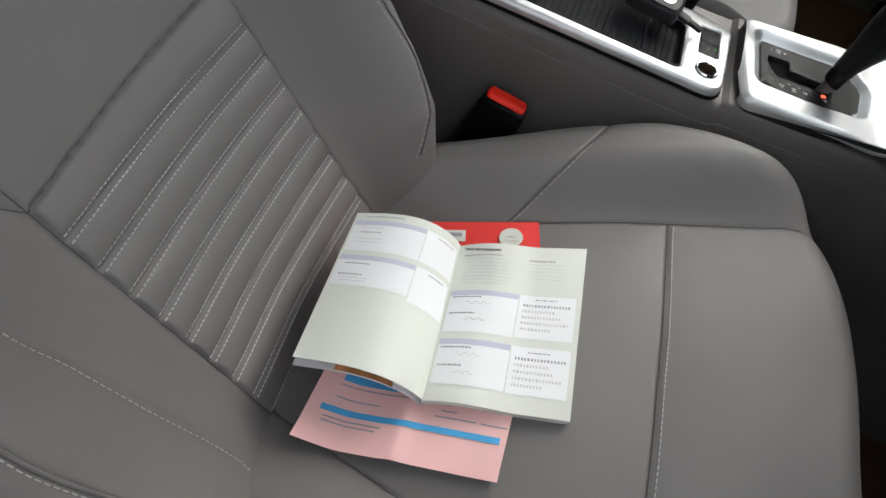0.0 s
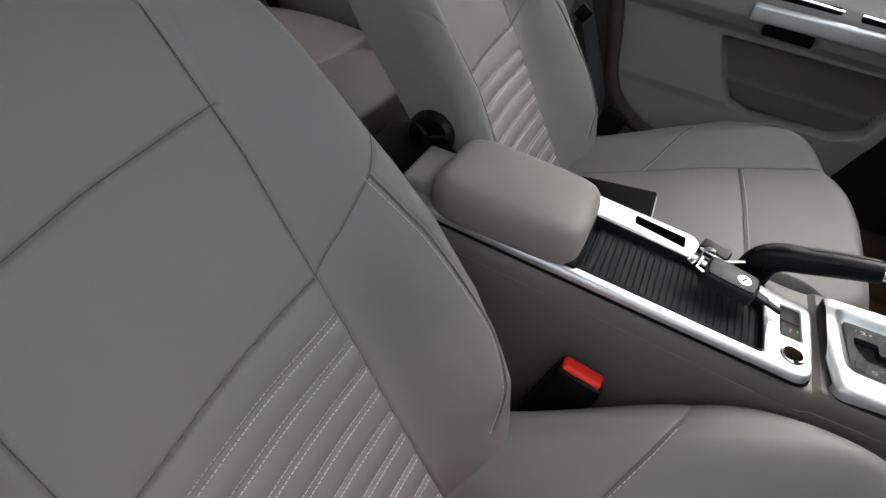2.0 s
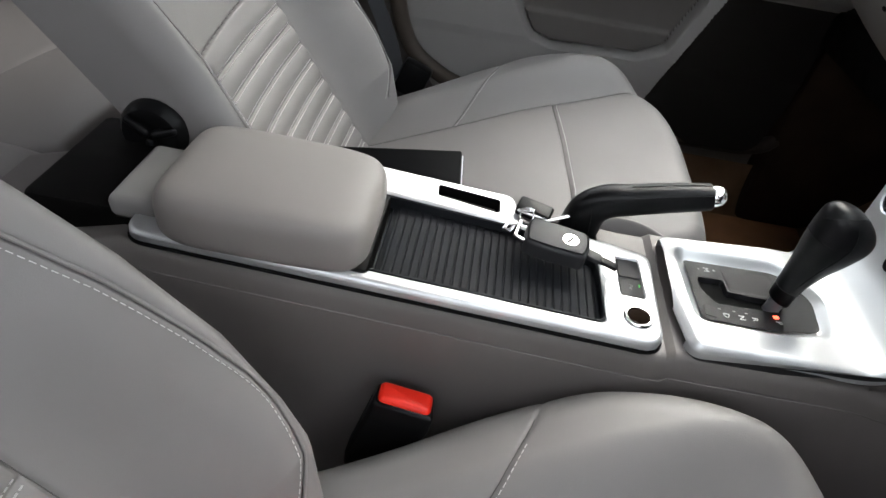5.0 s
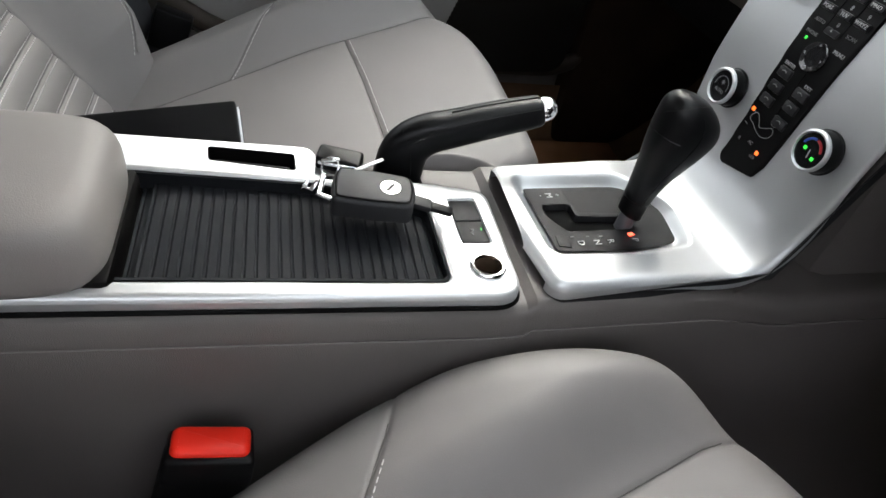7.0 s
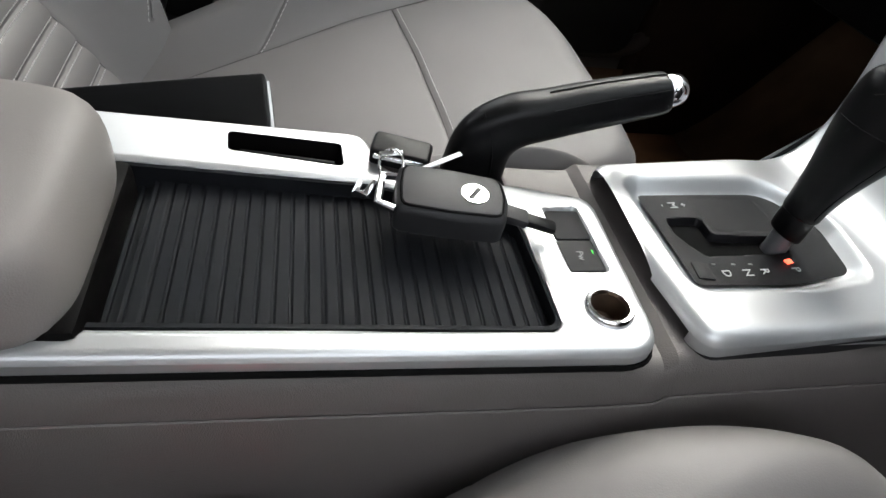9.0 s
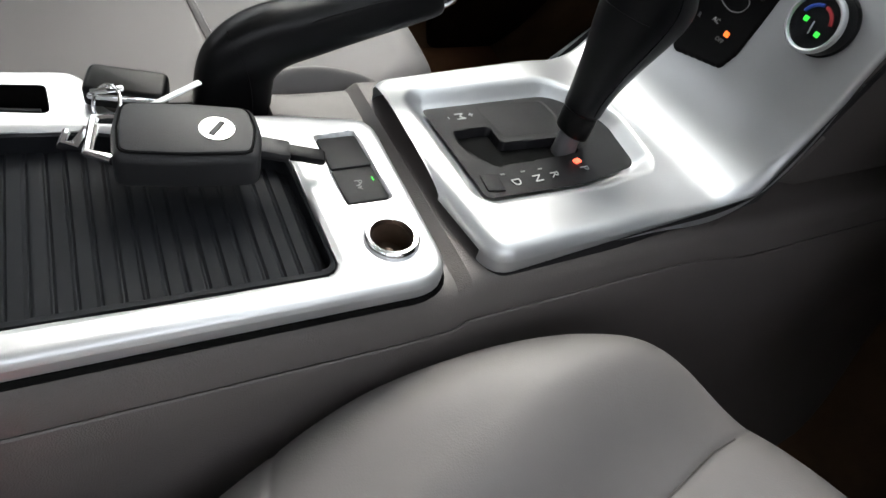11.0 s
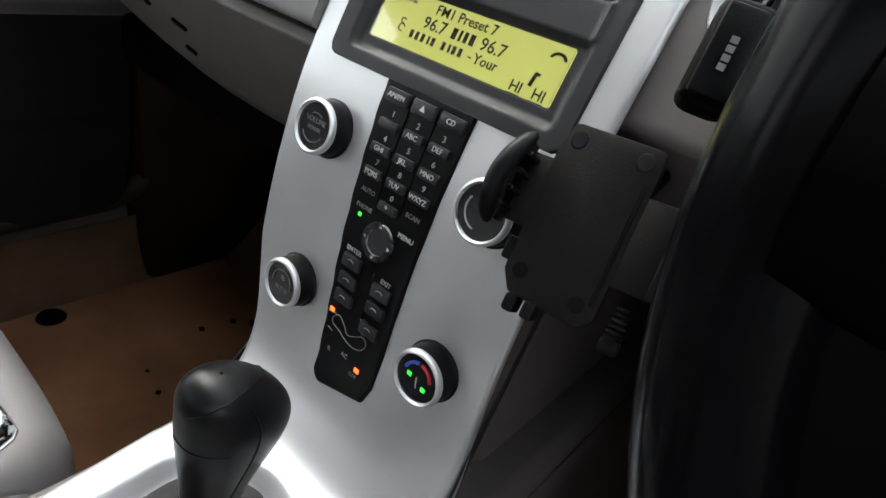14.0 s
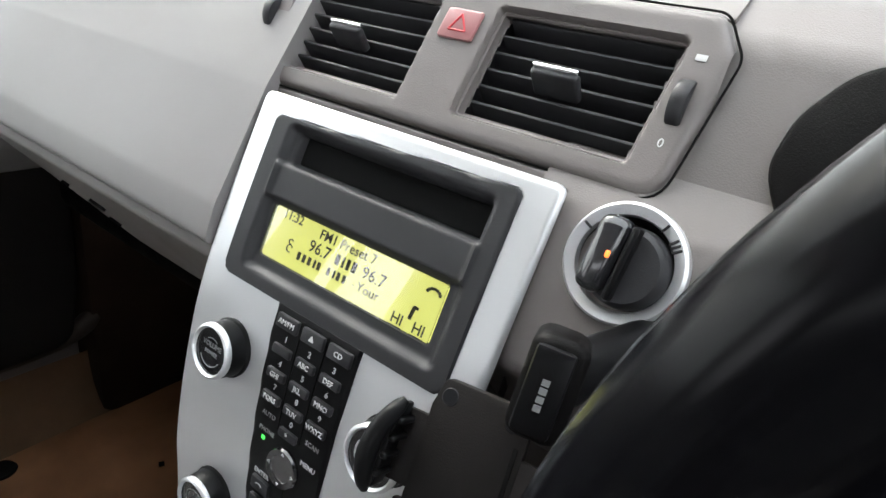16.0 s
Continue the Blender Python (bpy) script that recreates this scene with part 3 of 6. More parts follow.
def stack_panel():
    t = thing("centre_stack", "satin silver centre stack panel with gear surround", "centre stack", (0.2, 0, 0.35))
    st = 0.0012
    S, Y = np.meshgrid(np.arange(-0.0144, PS[-1] + 0.004, st), np.arange(-0.097, 0.126, st))
    top = PS[-1]
    outline = rpoly([(0.004, -0.0915), (0.20, -0.0925), (0.28, -0.089), (top, -0.0915), (top, 0.1215), (0.40, 0.1215), (0.30, 0.1205), (0.22, 0.108), (0.15, 0.092), (-0.005, 0.0745), (-0.0115, 0.040), (-0.007, -0.015)],
                    [0.016, 0.03, 0.03, 0.006, 0.006, 0.05, 0.06, 0.06, 0.05, 0.018, 0.06, 0.1], 8)
    so = sd_poly(S, Y, outline)
    H = np.zeros_like(S)
    # raised, rounded rim of the gear surround
    rear = ease((0.222 - S) / 0.11)
    H += 0.010 * rear
    er = 0.0035 + 0.0065 * ease((0.30 - S) / 0.10)
    H -= er * (1 - np.sqrt(np.clip(1 - np.clip((so + er) / er, 0, 1) ** 2, 0, 1)))
    sg = sd_poly(S, Y, GATE_POLY)
    H -= (0.011 * ease((0.0145 - sg) / 0.0155)) * ease((0.21 - S) / 0.04)
    unit = rpoly([(s_at(0.700), 0.1010), (s_at(0.704), -0.0720), (s_at(0.6065), -0.0715), (s_at(0.6065), 0.1010)], [0.004, 0.004, 0.008, 0.008], 5)
    H -= 0.013 * ease((0.0005 - sd_poly(S, Y, unit)) / 0.0024)
    H -= 0.016 * ease((-0.003 - sg) / 0.003) * (S < 0.2)
    keep = touching(so)
    S1, Y1 = snapped(S, Y, so, st)
    sheet("panel", on_panel(S1, Y1, H), SILVER, t, keep=keep, sharp=45)
    back = on_panel(S[::6, ::6], Y[::6, ::6], -0.018)
    sheet("backing", back, TRIM, t, "taupe back of the floating panel", keep=(so[::6, ::6] < -0.001)[:-1, :-1])
    # edge between face and back
    rows = []
    for h in (0.0005, -0.0072, -0.0088, -0.02):
        o = np.array(outline)
        rows.append(on_panel(o[:, 0], o[:, 1] * (1.0 if h > -0.015 else 0.985), h + np.where(o[:, 0] < 0.16, 0.0, -0.0095) * (h > -0.005)))
    sheet("edge", np.stack(rows[:2]), SILVER, t, wrap=True)
    # dark grey here stands for the shadow line under the surround
    sheet("base_edge", np.stack(rows[1:]), GREYPL, t, "lower edge of the panel, gap shadow in its dark grey", wrap=True)
    return t


stack = stack_panel()


def gate():
    t = thing("gear_gate", "charcoal selector plate with white letters", "gear selector", (0.1, 0, 0.35))
    inner = [(s + (0.088 - s) * 0.012, y * 0.988) for s, y in GATE_POLY]
    slotp = rpoly([(0.033, 0.0185), (0.0605, 0.0195), (0.0605, 0.002), (0.112, 0.000), (0.112, -0.0150), (0.046, -0.0178), (0.038, -0.0066), (0.033, 0.004)], 0.004, 4)
    st = 0.0011
    S, Y = np.meshgrid(np.arange(0.016, 0.163, st), np.arange(-0.05, 0.058, st))
    sg = sd_poly(S, Y, inner)
    ss = sd_poly(S, Y, slotp)
    H = 0.0016 - 0.012 * ease((0.0008 - ss) / 0.002)
    # a slightly lower field in front
    H = H - 0.0004 * ease((0.0015 - sd_poly(S, Y, rpoly([(0.062, 0.042), (0.066, 0.008), (0.120, 0.006), (0.116, 0.043)], 0.004))) / 0.0015)
    keep = touching(sg - 0.0005)
    S, Y = snapped(S, Y, sg - 0.0005, st)
    sheet("plate", on_panel(S, Y, H), GATE, t, keep=keep, sharp=50)
    part("slot", prism(slotp, 0.0, 0.0022, 0, Matrix.Translation((0.045, 0, 0.3515))), VOID, t, "dark open shift slot")
    z = 0.3607
    right = (0, -1, 0)

    def mark(word, s, y, size, mat=MARK):
        writing("letter", word, size, basis((0.045 + s, y, z), (0.05, -0.99, 0), (0.99, 0.05, 0)), mat, t)

    mark("P", 0.1056, -0.0318, 0.0088)
    mark("R", 0.0806, -0.0331, 0.0088)
    mark("N", 0.0668, -0.0342, 0.0088)
    mark("D", 0.0508, -0.0347, 0.0088)
    mark("M", 0.0443, 0.0328, 0.0095)
    mark("+", 0.0530, 0.0335, 0.008)
    mark("-", 0.0365, 0.0322, 0.008)
    for s in (0.0735, 0.0605, 0.0455):
        part("tick", span(0.0435 + s, 0.0465 + s, -0.0268, -0.0258, z - 0.0006, z, 0), DIMMARK, t, smooth=False)
    part("indicator_light", rbox((0.0055, 0.0040, 0.001), 0.0004, 2, pose(0.045 + 0.1047, -0.0243, z, 0, 0, 15)), REDLED, t, "lit red indicator beside the letter")
    bm = prism(rpoly([(0.0300, -0.0240), (0.0415, -0.0262), (0.0400, -0.0405), (0.0285, -0.0385)], 0.001, 3), 0, 0.0008, 0.0003, Matrix.Translation((0.045, 0, z - 0.0004)))
    part("lock_button", bm, GATE, t, "small square cover")
    return t


gate()


def gear_lever():
    t = thing("gear_lever", "black leather automatic gear lever in park", "gear lever", (0.152, -0.006, 0.355))
    part("shaft", tube([(0.1515, -0.007, 0.345), (0.1520, -0.007, 0.360), (0.1530, -0.006, 0.380)], [0.0088, 0.0080, 0.0072], 14), SHAFT, t, "grey plastic shaft")

    def loft(stations, seg, tilt, cut=4):
        sp = spline([(a, b, 0) for a, b, _, _ in stations], cut)
        rr = spline([(c, d, 0) for _, _, c, d in stations], cut)
        g = np.zeros((len(sp), seg, 3))
        for i in range(len(sp)):
            for j in range(seg):
                a = 2 * math.pi * j / seg
                cx = math.copysign(abs(math.cos(a)) ** 0.88, math.cos(a))
                cy = math.copysign(abs(math.sin(a)) ** 0.88, math.sin(a))
                g[i, j] = (sp[i].x + rr[i].x * cx, -0.006 + rr[i].y * cy, sp[i].y - tilt * rr[i].x * cx)
        return g

    collar = loft([(0.1528, 0.3695, 0.0085, 0.0080), (0.1528, 0.3705, 0.0112, 0.0106), (0.1530, 0.379, 0.0117, 0.0110), (0.1534, 0.3865, 0.0117, 0.0110), (0.1534, 0.3880, 0.0105, 0.0100)], 32, 0.36)
    sheet("collar", collar, BLACK, t, "black plastic collar", wrap=True)
    # loft of rounded sections up the leaning stem into the broad head
    g = loft([(0.1536, 0.3872, 0.0108, 0.0100), (0.1537, 0.3885, 0.0128, 0.0117), (0.1549, 0.400, 0.0143, 0.0122), (0.1590, 0.420, 0.0187, 0.0150), (0.1645, 0.442, 0.0255, 0.0198), (0.1678, 0.456, 0.0288, 0.0219),
              (0.1683, 0.466, 0.0287, 0.0222), (0.1665, 0.475, 0.0262, 0.0208), (0.1640, 0.4825, 0.0212, 0.0175), (0.1620, 0.4880, 0.0142, 0.0122), (0.1605, 0.4905, 0.0070, 0.0062), (0.1603, 0.4912, 0.0008, 0.0008)], 48, 0.20)
    grip = sheet("grip", g, GLOVE, t, wrap=True)
    n = len(g)

    def on_grip(i, j, lift=0.0002):
        a, b = int(i), int(j)
        u, v = i - a, j - b
        q = [g[min(a + k, n - 1), (b + m) % 48] for k in (0, 1) for m in (0, 1)]
        p = (q[0] * (1 - v) + q[1] * v) * (1 - u) + (q[2] * (1 - v) + q[3] * v) * u
        d = p - g[a].mean(0)
        return Vector((p + d / np.linalg.norm(d) * lift).tolist())

    # the seam runs up the side, over the head in an arc and back
    part("seam", tube([on_grip(26.5 + 9.5 * math.sin(math.pi * k / 60), 25 + k / 2) for k in range(61)], 0.00045, 6), BLACK, grip)
    part("side_seam", tube([on_grip(i / 2, 36.0) for i in range(10, 62)], 0.0004, 6), BLACK, grip)
    part("cross_seam", tube([on_grip(19.0, 22 + j / 3) for j in range(33)], 0.0004, 6), BLACK, grip)
    return t


gear_lever()


def handbrake():
    t = thing("handbrake", "black leather handbrake lever with a chrome button", "handbrake", (-0.045, 0.075, 0.345))
    y = 0.088
    line = [(-0.046, 0.325, 0.0235, 0.0130), (-0.045, 0.352, 0.0235, 0.0135), (-0.040, 0.374, 0.0222, 0.0145), (-0.024, 0.3885, 0.0192, 0.0150), (0.002, 0.3965, 0.0172, 0.0150),
            (0.036, 0.4065, 0.0163, 0.0145), (0.072, 0.4160, 0.0148, 0.0140), (0.0825, 0.4190, 0.0135, 0.0130), (0.0845, 0.4196, 0.0110, 0.0110)]
    way = spline([(a, 0, b) for a, b, _, _ in line], 6)
    size = spline([(c, d, 0) for _, _, c, d in line], 6)
    g = np.zeros((len(way), 32, 3))
    for i, p in enumerate(way):
        d = (way[min(i + 1, len(way) - 1)] - way[max(i - 1, 0)]).normalized()
        nrm = Vector((-d.z, 0, d.x))
        for k in range(32):
            a = 2 * math.pi * k / 32
            c, s = math.cos(a), math.sin(a)
            q = 1 / (abs(c) ** 2.8 + abs(s) ** 2.8) ** (1 / 2.8)
            g[i, k] = p + nrm * (size[i].x * q * c) + Vector((0, y + size[i].y * q * s, 0))
    sheet("grip", g, GLOVE, t, wrap=True)
    part("grip_end", prism([(math.cos(k * math.pi / 12) * 0.0105, math.sin(k * math.pi / 12) * 0.0105) for k in range(24)], -0.001, 0.0005, 0, basis((0.0845, y, 0.4196), (0, 1, 0), (-0.3, 0, 1))), BLACK, t)
    part("stitching", tube([(g[i, 0] + np.array((0, 0, 0.0003))).tolist() for i in range(24, 43)], 0.0006, 6), BLACK, t)
    part("side_seam", tube([(g[i, 27] + np.array((0, -0.0002, 0.0002))).tolist() for i in range(24, 44)], 0.0005, 6), BLACK, t)
    part("collar", tube(spline([(-0.048, y - 0.006, 0.3975), (-0.0445, y - 0.0125, 0.390), (-0.040, y - 0.0142, 0.378), (-0.037, y - 0.0139, 0.360), (-0.0365, y - 0.0136, 0.340)], 6), 0.0007, 6), BLACK, t, "seam between sleeve and base")
    part("button", tube([(0.0835, y, 0.4194), (0.0865, y, 0.4204), (0.0930, y, 0.4224), (0.0965, y, 0.4234)], [0.0118, 0.0122, 0.0112, 0.008], 20), CHROME, t, "chrome release button")
    part("boot", rbox((0.058, 0.032, 0.03), 0.01, 3, pose(-0.044, y, 0.322)), BLACK, t, "black boot at the base")
    return t


handbrake()

# ---- front seats ----
RECLINE = radians(34.5)
UPV = Vector((-math.sin(RECLINE), 0, math.cos(RECLINE)))
OUTV = Vector((math.cos(RECLINE), 0, math.sin(RECLINE)))


def cushion_seam(x):
    """Half the width of the cushion's middle panel; x forward of the crease."""
    return 0.125 + 0.258 * x


def cushion_top(x, y):
    """Height of the cushion without its edge rounding, above the crease."""
    ay = np.abs(y)
    hs = cushion_seam(x)
    rise = ease((ay - hs + 0.005) / 0.085)
    z = 0.252 * x - 0.024 * (1 - ease(x / 0.32)) + 0.0490 * rise * (0.70 + 0.48 * np.clip(x / 0.4, 0, 1)) * (1 - 0.34 * ease((x - 0.33) / 0.19))
    z += 0.002 * np.cos(np.clip(y / hs, -1, 1) * np.pi / 2) * ease(x / 0.1)
    return z


def dashes(lines, height, length=0.0042, gap=0.0022, r=0.00045):
    """Stitches along lines of (a, b) laid on the surface height(a, b)."""
    bm = bmesh.new()
    for line in lines:
        pts = [Vector((*p, 0)) for p in line]
        cum = [0.0]
        for a, b in zip(pts[:-1], pts[1:]):
            cum.append(cum[-1] + (b - a).length)
        s = 0.0

        def at(q):
            q = min(max(q, 0), cum[-1])
            for i in range(len(cum) - 1):
                if q <= cum[i + 1]:
                    f = (q - cum[i]) / max(cum[i + 1] - cum[i], 1e-9)
                    return pts[i].lerp(pts[i + 1], f)
            return pts[-1]

        while s + length < cum[-1]:
            p, q = at(s), at(s + length)
            a, b = height(p.x, p.y), height(q.x, q.y)
            d = (b - a)
            side = d.cross(OUTV if abs(d.y) > abs(d.x) else Vector((0, 0, 1)))
            if side.length > 1e-9:
                side = side.normalized() * r
                up = side.cross(d).normalized() * r * 1.3
                if up.z < 0:
                    up = -up
                v = [bm.verts.new(w) for w in (a - side, a + up, a + side, b - side, b + up, b + side)]
                for f in ((0, 1, 4, 3), (1, 2, 5, 4), (2, 0, 3, 5), (0, 2, 1), (3, 4, 5)):
                    bm.faces.new([v[k] for k in f])
            s += length + gap
    return bm


def build_seat(inner=1.0, wide=0.0):
    """A front seat; inner narrows the cushion on its -y side, wide adds to the -y bolster."""
    t = thing("front_seat", "", "seat", (0, 0, 0))
    # --- cushion ---
    n, k = 400, 440
    a, b = np.meshgrid(np.linspace(-1, 1, n), np.linspace(-1, 1, k))
    r = np.maximum(np.abs(a), np.abs(b))
    cut = 0.82
    ring = np.clip((r - cut) / (1 - cut), 0, 1)
    ro = 0.13
    th = np.clip(ring / 0.62, 0, 1) * np.pi / 2
    shrink = np.where(r > 1e-6, ((1 - ro) * np.clip(r / cut, 0, 1) + ro * np.sin(th)) / np.maximum(r, 1e-6), 1)
    a2, b2 = a * shrink, b * shrink
    def squeeze(q):
        return np.where(q < -0.15, -0.15 + (q + 0.15) * inner, q)

    phi = np.arctan2(b, a)
    size = np.maximum(np.abs(a2), np.abs(b2))
    ca, sa = np.abs(np.cos(phi)), np.abs(np.sin(phi))
    pw = 3.5 + 4.5 * (1 - ease((np.cos(phi) + 0.25) / 0.6))
    rad = size / (ca ** pw + sa ** pw) ** (1 / pw)
    x = 0.2300 + 0.3030 * rad * np.cos(phi)
    width = 0.262 + 0.084 * ease((x + 0.02) / 0.32)
    y = width * rad * np.sin(phi)
    z = cushion_top(x, y)
    z -= 0.050 * (1 - np.cos(th)) + 0.13 * np.clip((ring - 0.62) / 0.38, 0, 1)
    seams = []
    xs = np.linspace(-0.01, 0.452, 24)
    for sg in (1, -1):
        seams.append([(q, sg * cushion_seam(q)) for q in xs])
        seams.append([(0.160, sg * cushion_seam(0.160)), (0.178, sg * 0.20), (0.199, sg * 0.237), (0.224, sg * 0.290), (0.240, sg * 0.335)])
        seams.append([(0.452, sg * cushion_seam(0.452)), (0.475, sg * 0.243), (0.49, sg * 0.245)])
    xt = 0.332
    seams.append([(xt + 0.012 - 0.06 * q + 0.004 * (1 - (q / 0.21) ** 2), q) for q in np.linspace(-cushion_seam(xt), cushion_seam(xt), 12)])
    d = np.full(x.shape, 1.0)
    for s in seams:
        d = np.minimum(d, sd_line(x, y, s))
    z += 0.004 * (1 - np.exp(-d / 0.03)) - 0.0020 * np.exp(-(d / 0.0019) ** 2)
    wr = np.sin(x * 23 + 3 * np.sin(y * 11)) * np.sin(y * 19 + 2 * np.sin(x * 13))
    z += 0.0012 * wr
    cushion = sheet("cushion", np.stack([x, squeeze(y), z], -1), LEATHER, t)

    def on_cushion(px, py):
        ax, ay = np.array(px), np.array(py)
        return Vector((px, float(squeeze(np.array(py))), float(cushion_top(ax, ay)) + 0.0042 * (1 - math.exp(-float(min(sd_line(ax, ay, s) for s in seams)) / 0.03)) + 0.0007 + 0.0012 * math.sin(px * 23 + 3 * math.sin(py * 11)) * math.sin(py * 19 + 2 * math.sin(px * 13))))

    lines = []
    for sg in (1, -1):
        base = [(0.165, sg * cushion_seam(0.160)), (0.183, sg * 0.20), (0.204, sg * 0.237), (0.221, sg * 0.274)]
        lines.append(base)
    lines.append([(q + 0.0055, w) for q, w in seams[-1]])
    tagged(part("stitching", dashes(lines, on_cushion, 0.004, 0.002, 0.0006), THREAD, cushion, "pale seam stitching"), kind="stuff")
    for line in seams:
        pts = [Vector((*q, 0)) for q in line]
        way = [p.lerp(q, f / 6) for p, q in zip(pts[:-1], pts[1:]) for f in range(6)] + pts[-1:]
        way = [p for p in way if abs(p.y) < 0.30 and p.x < 0.47]
        if len(way) > 3:
            part("seam", tube([on_cushion(p.x, p.y) - Vector((0, 0, 0.0013)) for p in way], 0.0005, 5), SEAM, cushion)
    base = rbox((0.42, 0.44, 0.16), 0.03, 2, pose(0.19, 0, -0.07, 0, -10, 0))
    part("base", base, DARKPANEL, t, "taupe plastic seat base")
    for sy in (-0.2, 0.2):
        rail = part("rail", rbox((0.5, 0.03, 0.04), 0.006, 2, pose(0.16, sy, -0.245)), MATTE, t, "dark steel seat rail")
        for sx in (0.0, 0.3):
            part("bracket", rbox((0.04, 0.03, 0.12), 0.006, 2, pose(sx, sy, -0.19)), MATTE, t)

    # --- backrest: v up its face, y across, p out of it ---
    HV = 0.70

    def half(v):
        return np.interp(v, [-0.06, 0.0, 0.05, 0.10, 0.18, 0.30, 0.40, 0.48, 0.55, 0.60, 0.645, 0.68, HV], [0.205, 0.234, 0.254, 0.265, 0.270, 0.255, 0.242, 0.230, 0.210, 0.192, 0.168, 0.125, 0.03])

    def extra(v):
        return wide * (1 - ease((v - 0.22) / 0.2))

    def lift(v):
        return np.interp(v, [-0.06, 0.0, 0.06, 0.28, 0.40, 0.50, 0.60, HV], [0.04, 0.06, 0.078, 0.074, 0.052, 0.032, 0.010, 0.0])

    hs = 0.131
    PIPE = [(0.354, 0.205), (0.30, 0.218), (0.24, 0.232), (0.18, 0.243), (0.12, 0.246), (0.06, 0.228), (0.02, 0.20)]

    OUTER = [(0.354, 0.196), (0.25, 0.205), (0.195, 0.199), (0.12, 0.194), (0.04, 0.187), (0.0, 0.188), (-0.035, 0.197)]
    EDGE = [(0.26, 0.258), (0.20, 0.265), (0.15, 0.262), (0.10, 0.256), (0.03, 0.245), (-0.03, 0.24)]
    rows_of = {1: [PIPE], -1: [OUTER, EDGE] if wide else [PIPE]}

    def face(v, y):
        ay = np.abs(y)
        w = half(v) + np.where(y < 0, extra(v), 0.0)
        seam_y = np.where(v > 0.42, np.interp(v, [0.42, 0.55, HV], [hs, 0.118, 0.08]), hs)
        up = ease((ay - seam_y + 0.004) / np.maximum(w - seam_y - 0.015, 0.03))
        return lift(v) * up - 0.012 * (1 - np.clip(ay / hs, 0, 1) ** 2) - 0.06 * ease((v - 0.54) / 0.16) ** 2

    n, k = 470, 430
    a, b = np.meshgrid(np.linspace(-1, 1, n), np.linspace(-1, 1, k))
    cut = 0.84
    ring = np.clip((np.abs(b) - cut) / (1 - cut), 0, 1)
    th = np.clip(ring / 0.6, 0, 1) * np.pi / 2
    v = -0.05 + (HV + 0.05) * (a + 1) / 2
    w = half(v) + np.where(b < 0, extra(v), 0.0)
    b2 = np.sign(b) * (0.90 * np.clip(np.abs(b) / cut, 0, 1) + 0.10 * np.sin(th))
    y = w * b2
    p = face(v, y) - 0.035 * (1 - np.cos(th)) - 0.075 * np.clip((ring - 0.6) / 0.4, 0, 1)

    def vj(yy):
        return 0.281 + 0.10 * yy

    seams = []
    vs = np.linspace(-0.05, 0.60, 30)
    for sg in (1, -1):
        seams.append([(q, sg * float(np.interp(q, [0.42, 0.55, HV], [hs, 0.118, 0.08]))) for q in vs])
        seams.append([(vj(sg * hs), sg * hs), (0.318, sg * 0.166), (0.354, sg * 0.205), (0.385, sg * 0.228), (0.41, sg * 0.238)])
        for row in rows_of[sg]:
            seams.append([(w.x, w.y) for w in spline([(q, sg * yy, 0) for q, yy in row], 6)])
    seams.append([(vj(-hs), -hs), (vj(hs), hs)])
    seams.append([(0.455 - 0.018, -hs), (0.458, 0), (0.470, hs)])
    ribs = [0.243 - 0.0325 * i for i in range(9)]
    rib_lines = [[(q + 0.05 * yy, yy) for yy in np.linspace(-hs + 0.003, hs - 0.003, 10)] for q in ribs]
    d = np.full(v.shape, 1.0)
    for s in seams:
        d = np.minimum(d, sd_line(v, y, s))
    dr = np.full(v.shape, 1.0)
    for s in rib_lines:
        dr = np.minimum(dr, sd_line(v, y, s))
    p += 0.004 * (1 - np.exp(-d / 0.03)) - 0.0020 * np.exp(-(d / 0.0019) ** 2)
    p += (0.0034 * np.sin(np.minimum(dr / 0.0162, 1) * np.pi / 2) - 0.0020 * np.exp(-(dr / 0.0026) ** 2)) * (np.abs(y) < hs) * (v < vj(y)) * np.clip((hs - np.abs(y)) / 0.004, 0, 1)
    p += 0.001 * np.sin(v * 21 + 3 * np.sin(y * 9)) * np.sin(y * 17)
    G = np.zeros((k, n, 3))
    for i in range(3):
        G[..., i] = UPV[i] * v + OUTV[i] * p
    G[..., 1] += y
    back = sheet("backrest", G, LEATHER, t)

    def on_back(pv, py):
        av, ay = np.array(pv), np.array(py)
        q = float(face(av, ay)) + 0.004 * (1 - math.exp(-float(min(sd_line(av, ay, s) for s in seams)) / 0.03)) + 0.001 * math.sin(pv * 21 + 3 * math.sin(py * 9)) * math.sin(py * 17)
        return UPV * pv + OUTV * q + Vector((0, py, 0))

    for line in seams:
        if len(line) > 30:
            continue
        pts = [Vector((*q, 0)) for q in line]
        n_cut = max(1, int(40 / len(line)))
        way = [p.lerp(q, f / n_cut) for p, q in zip(pts[:-1], pts[1:]) for f in range(n_cut)] + pts[-1:]
        way = [p for p in way if -0.04 < p.x < 0.57 and abs(p.y) < 0.232]
        if len(way) > 3:
            part("seam", tube([on_back(p.x, p.y) - OUTV * 0.0015 for p in way], 0.0005, 5), SEAM, back)
    lines = []
    for line in rib_lines:
        for o in (-0.0038, 0.0038):
            lines.append([(q + o, yy) for q, yy in line])
    def on_ribs(pv, py):
        return on_back(pv, py) + OUTV * 0.0010

    tagged(part("stitching", dashes(lines, on_ribs, 0.0034, 0.0016, 0.0008), THREAD, back, "pale double stitching on the ribs"), kind="stuff")
    lines = []
    for sg in (1, -1):
        for row in rows_of[sg]:
            lines.append([(q, sg * (yy - (0.007 if row is PIPE else -0.004))) for q, yy in row])

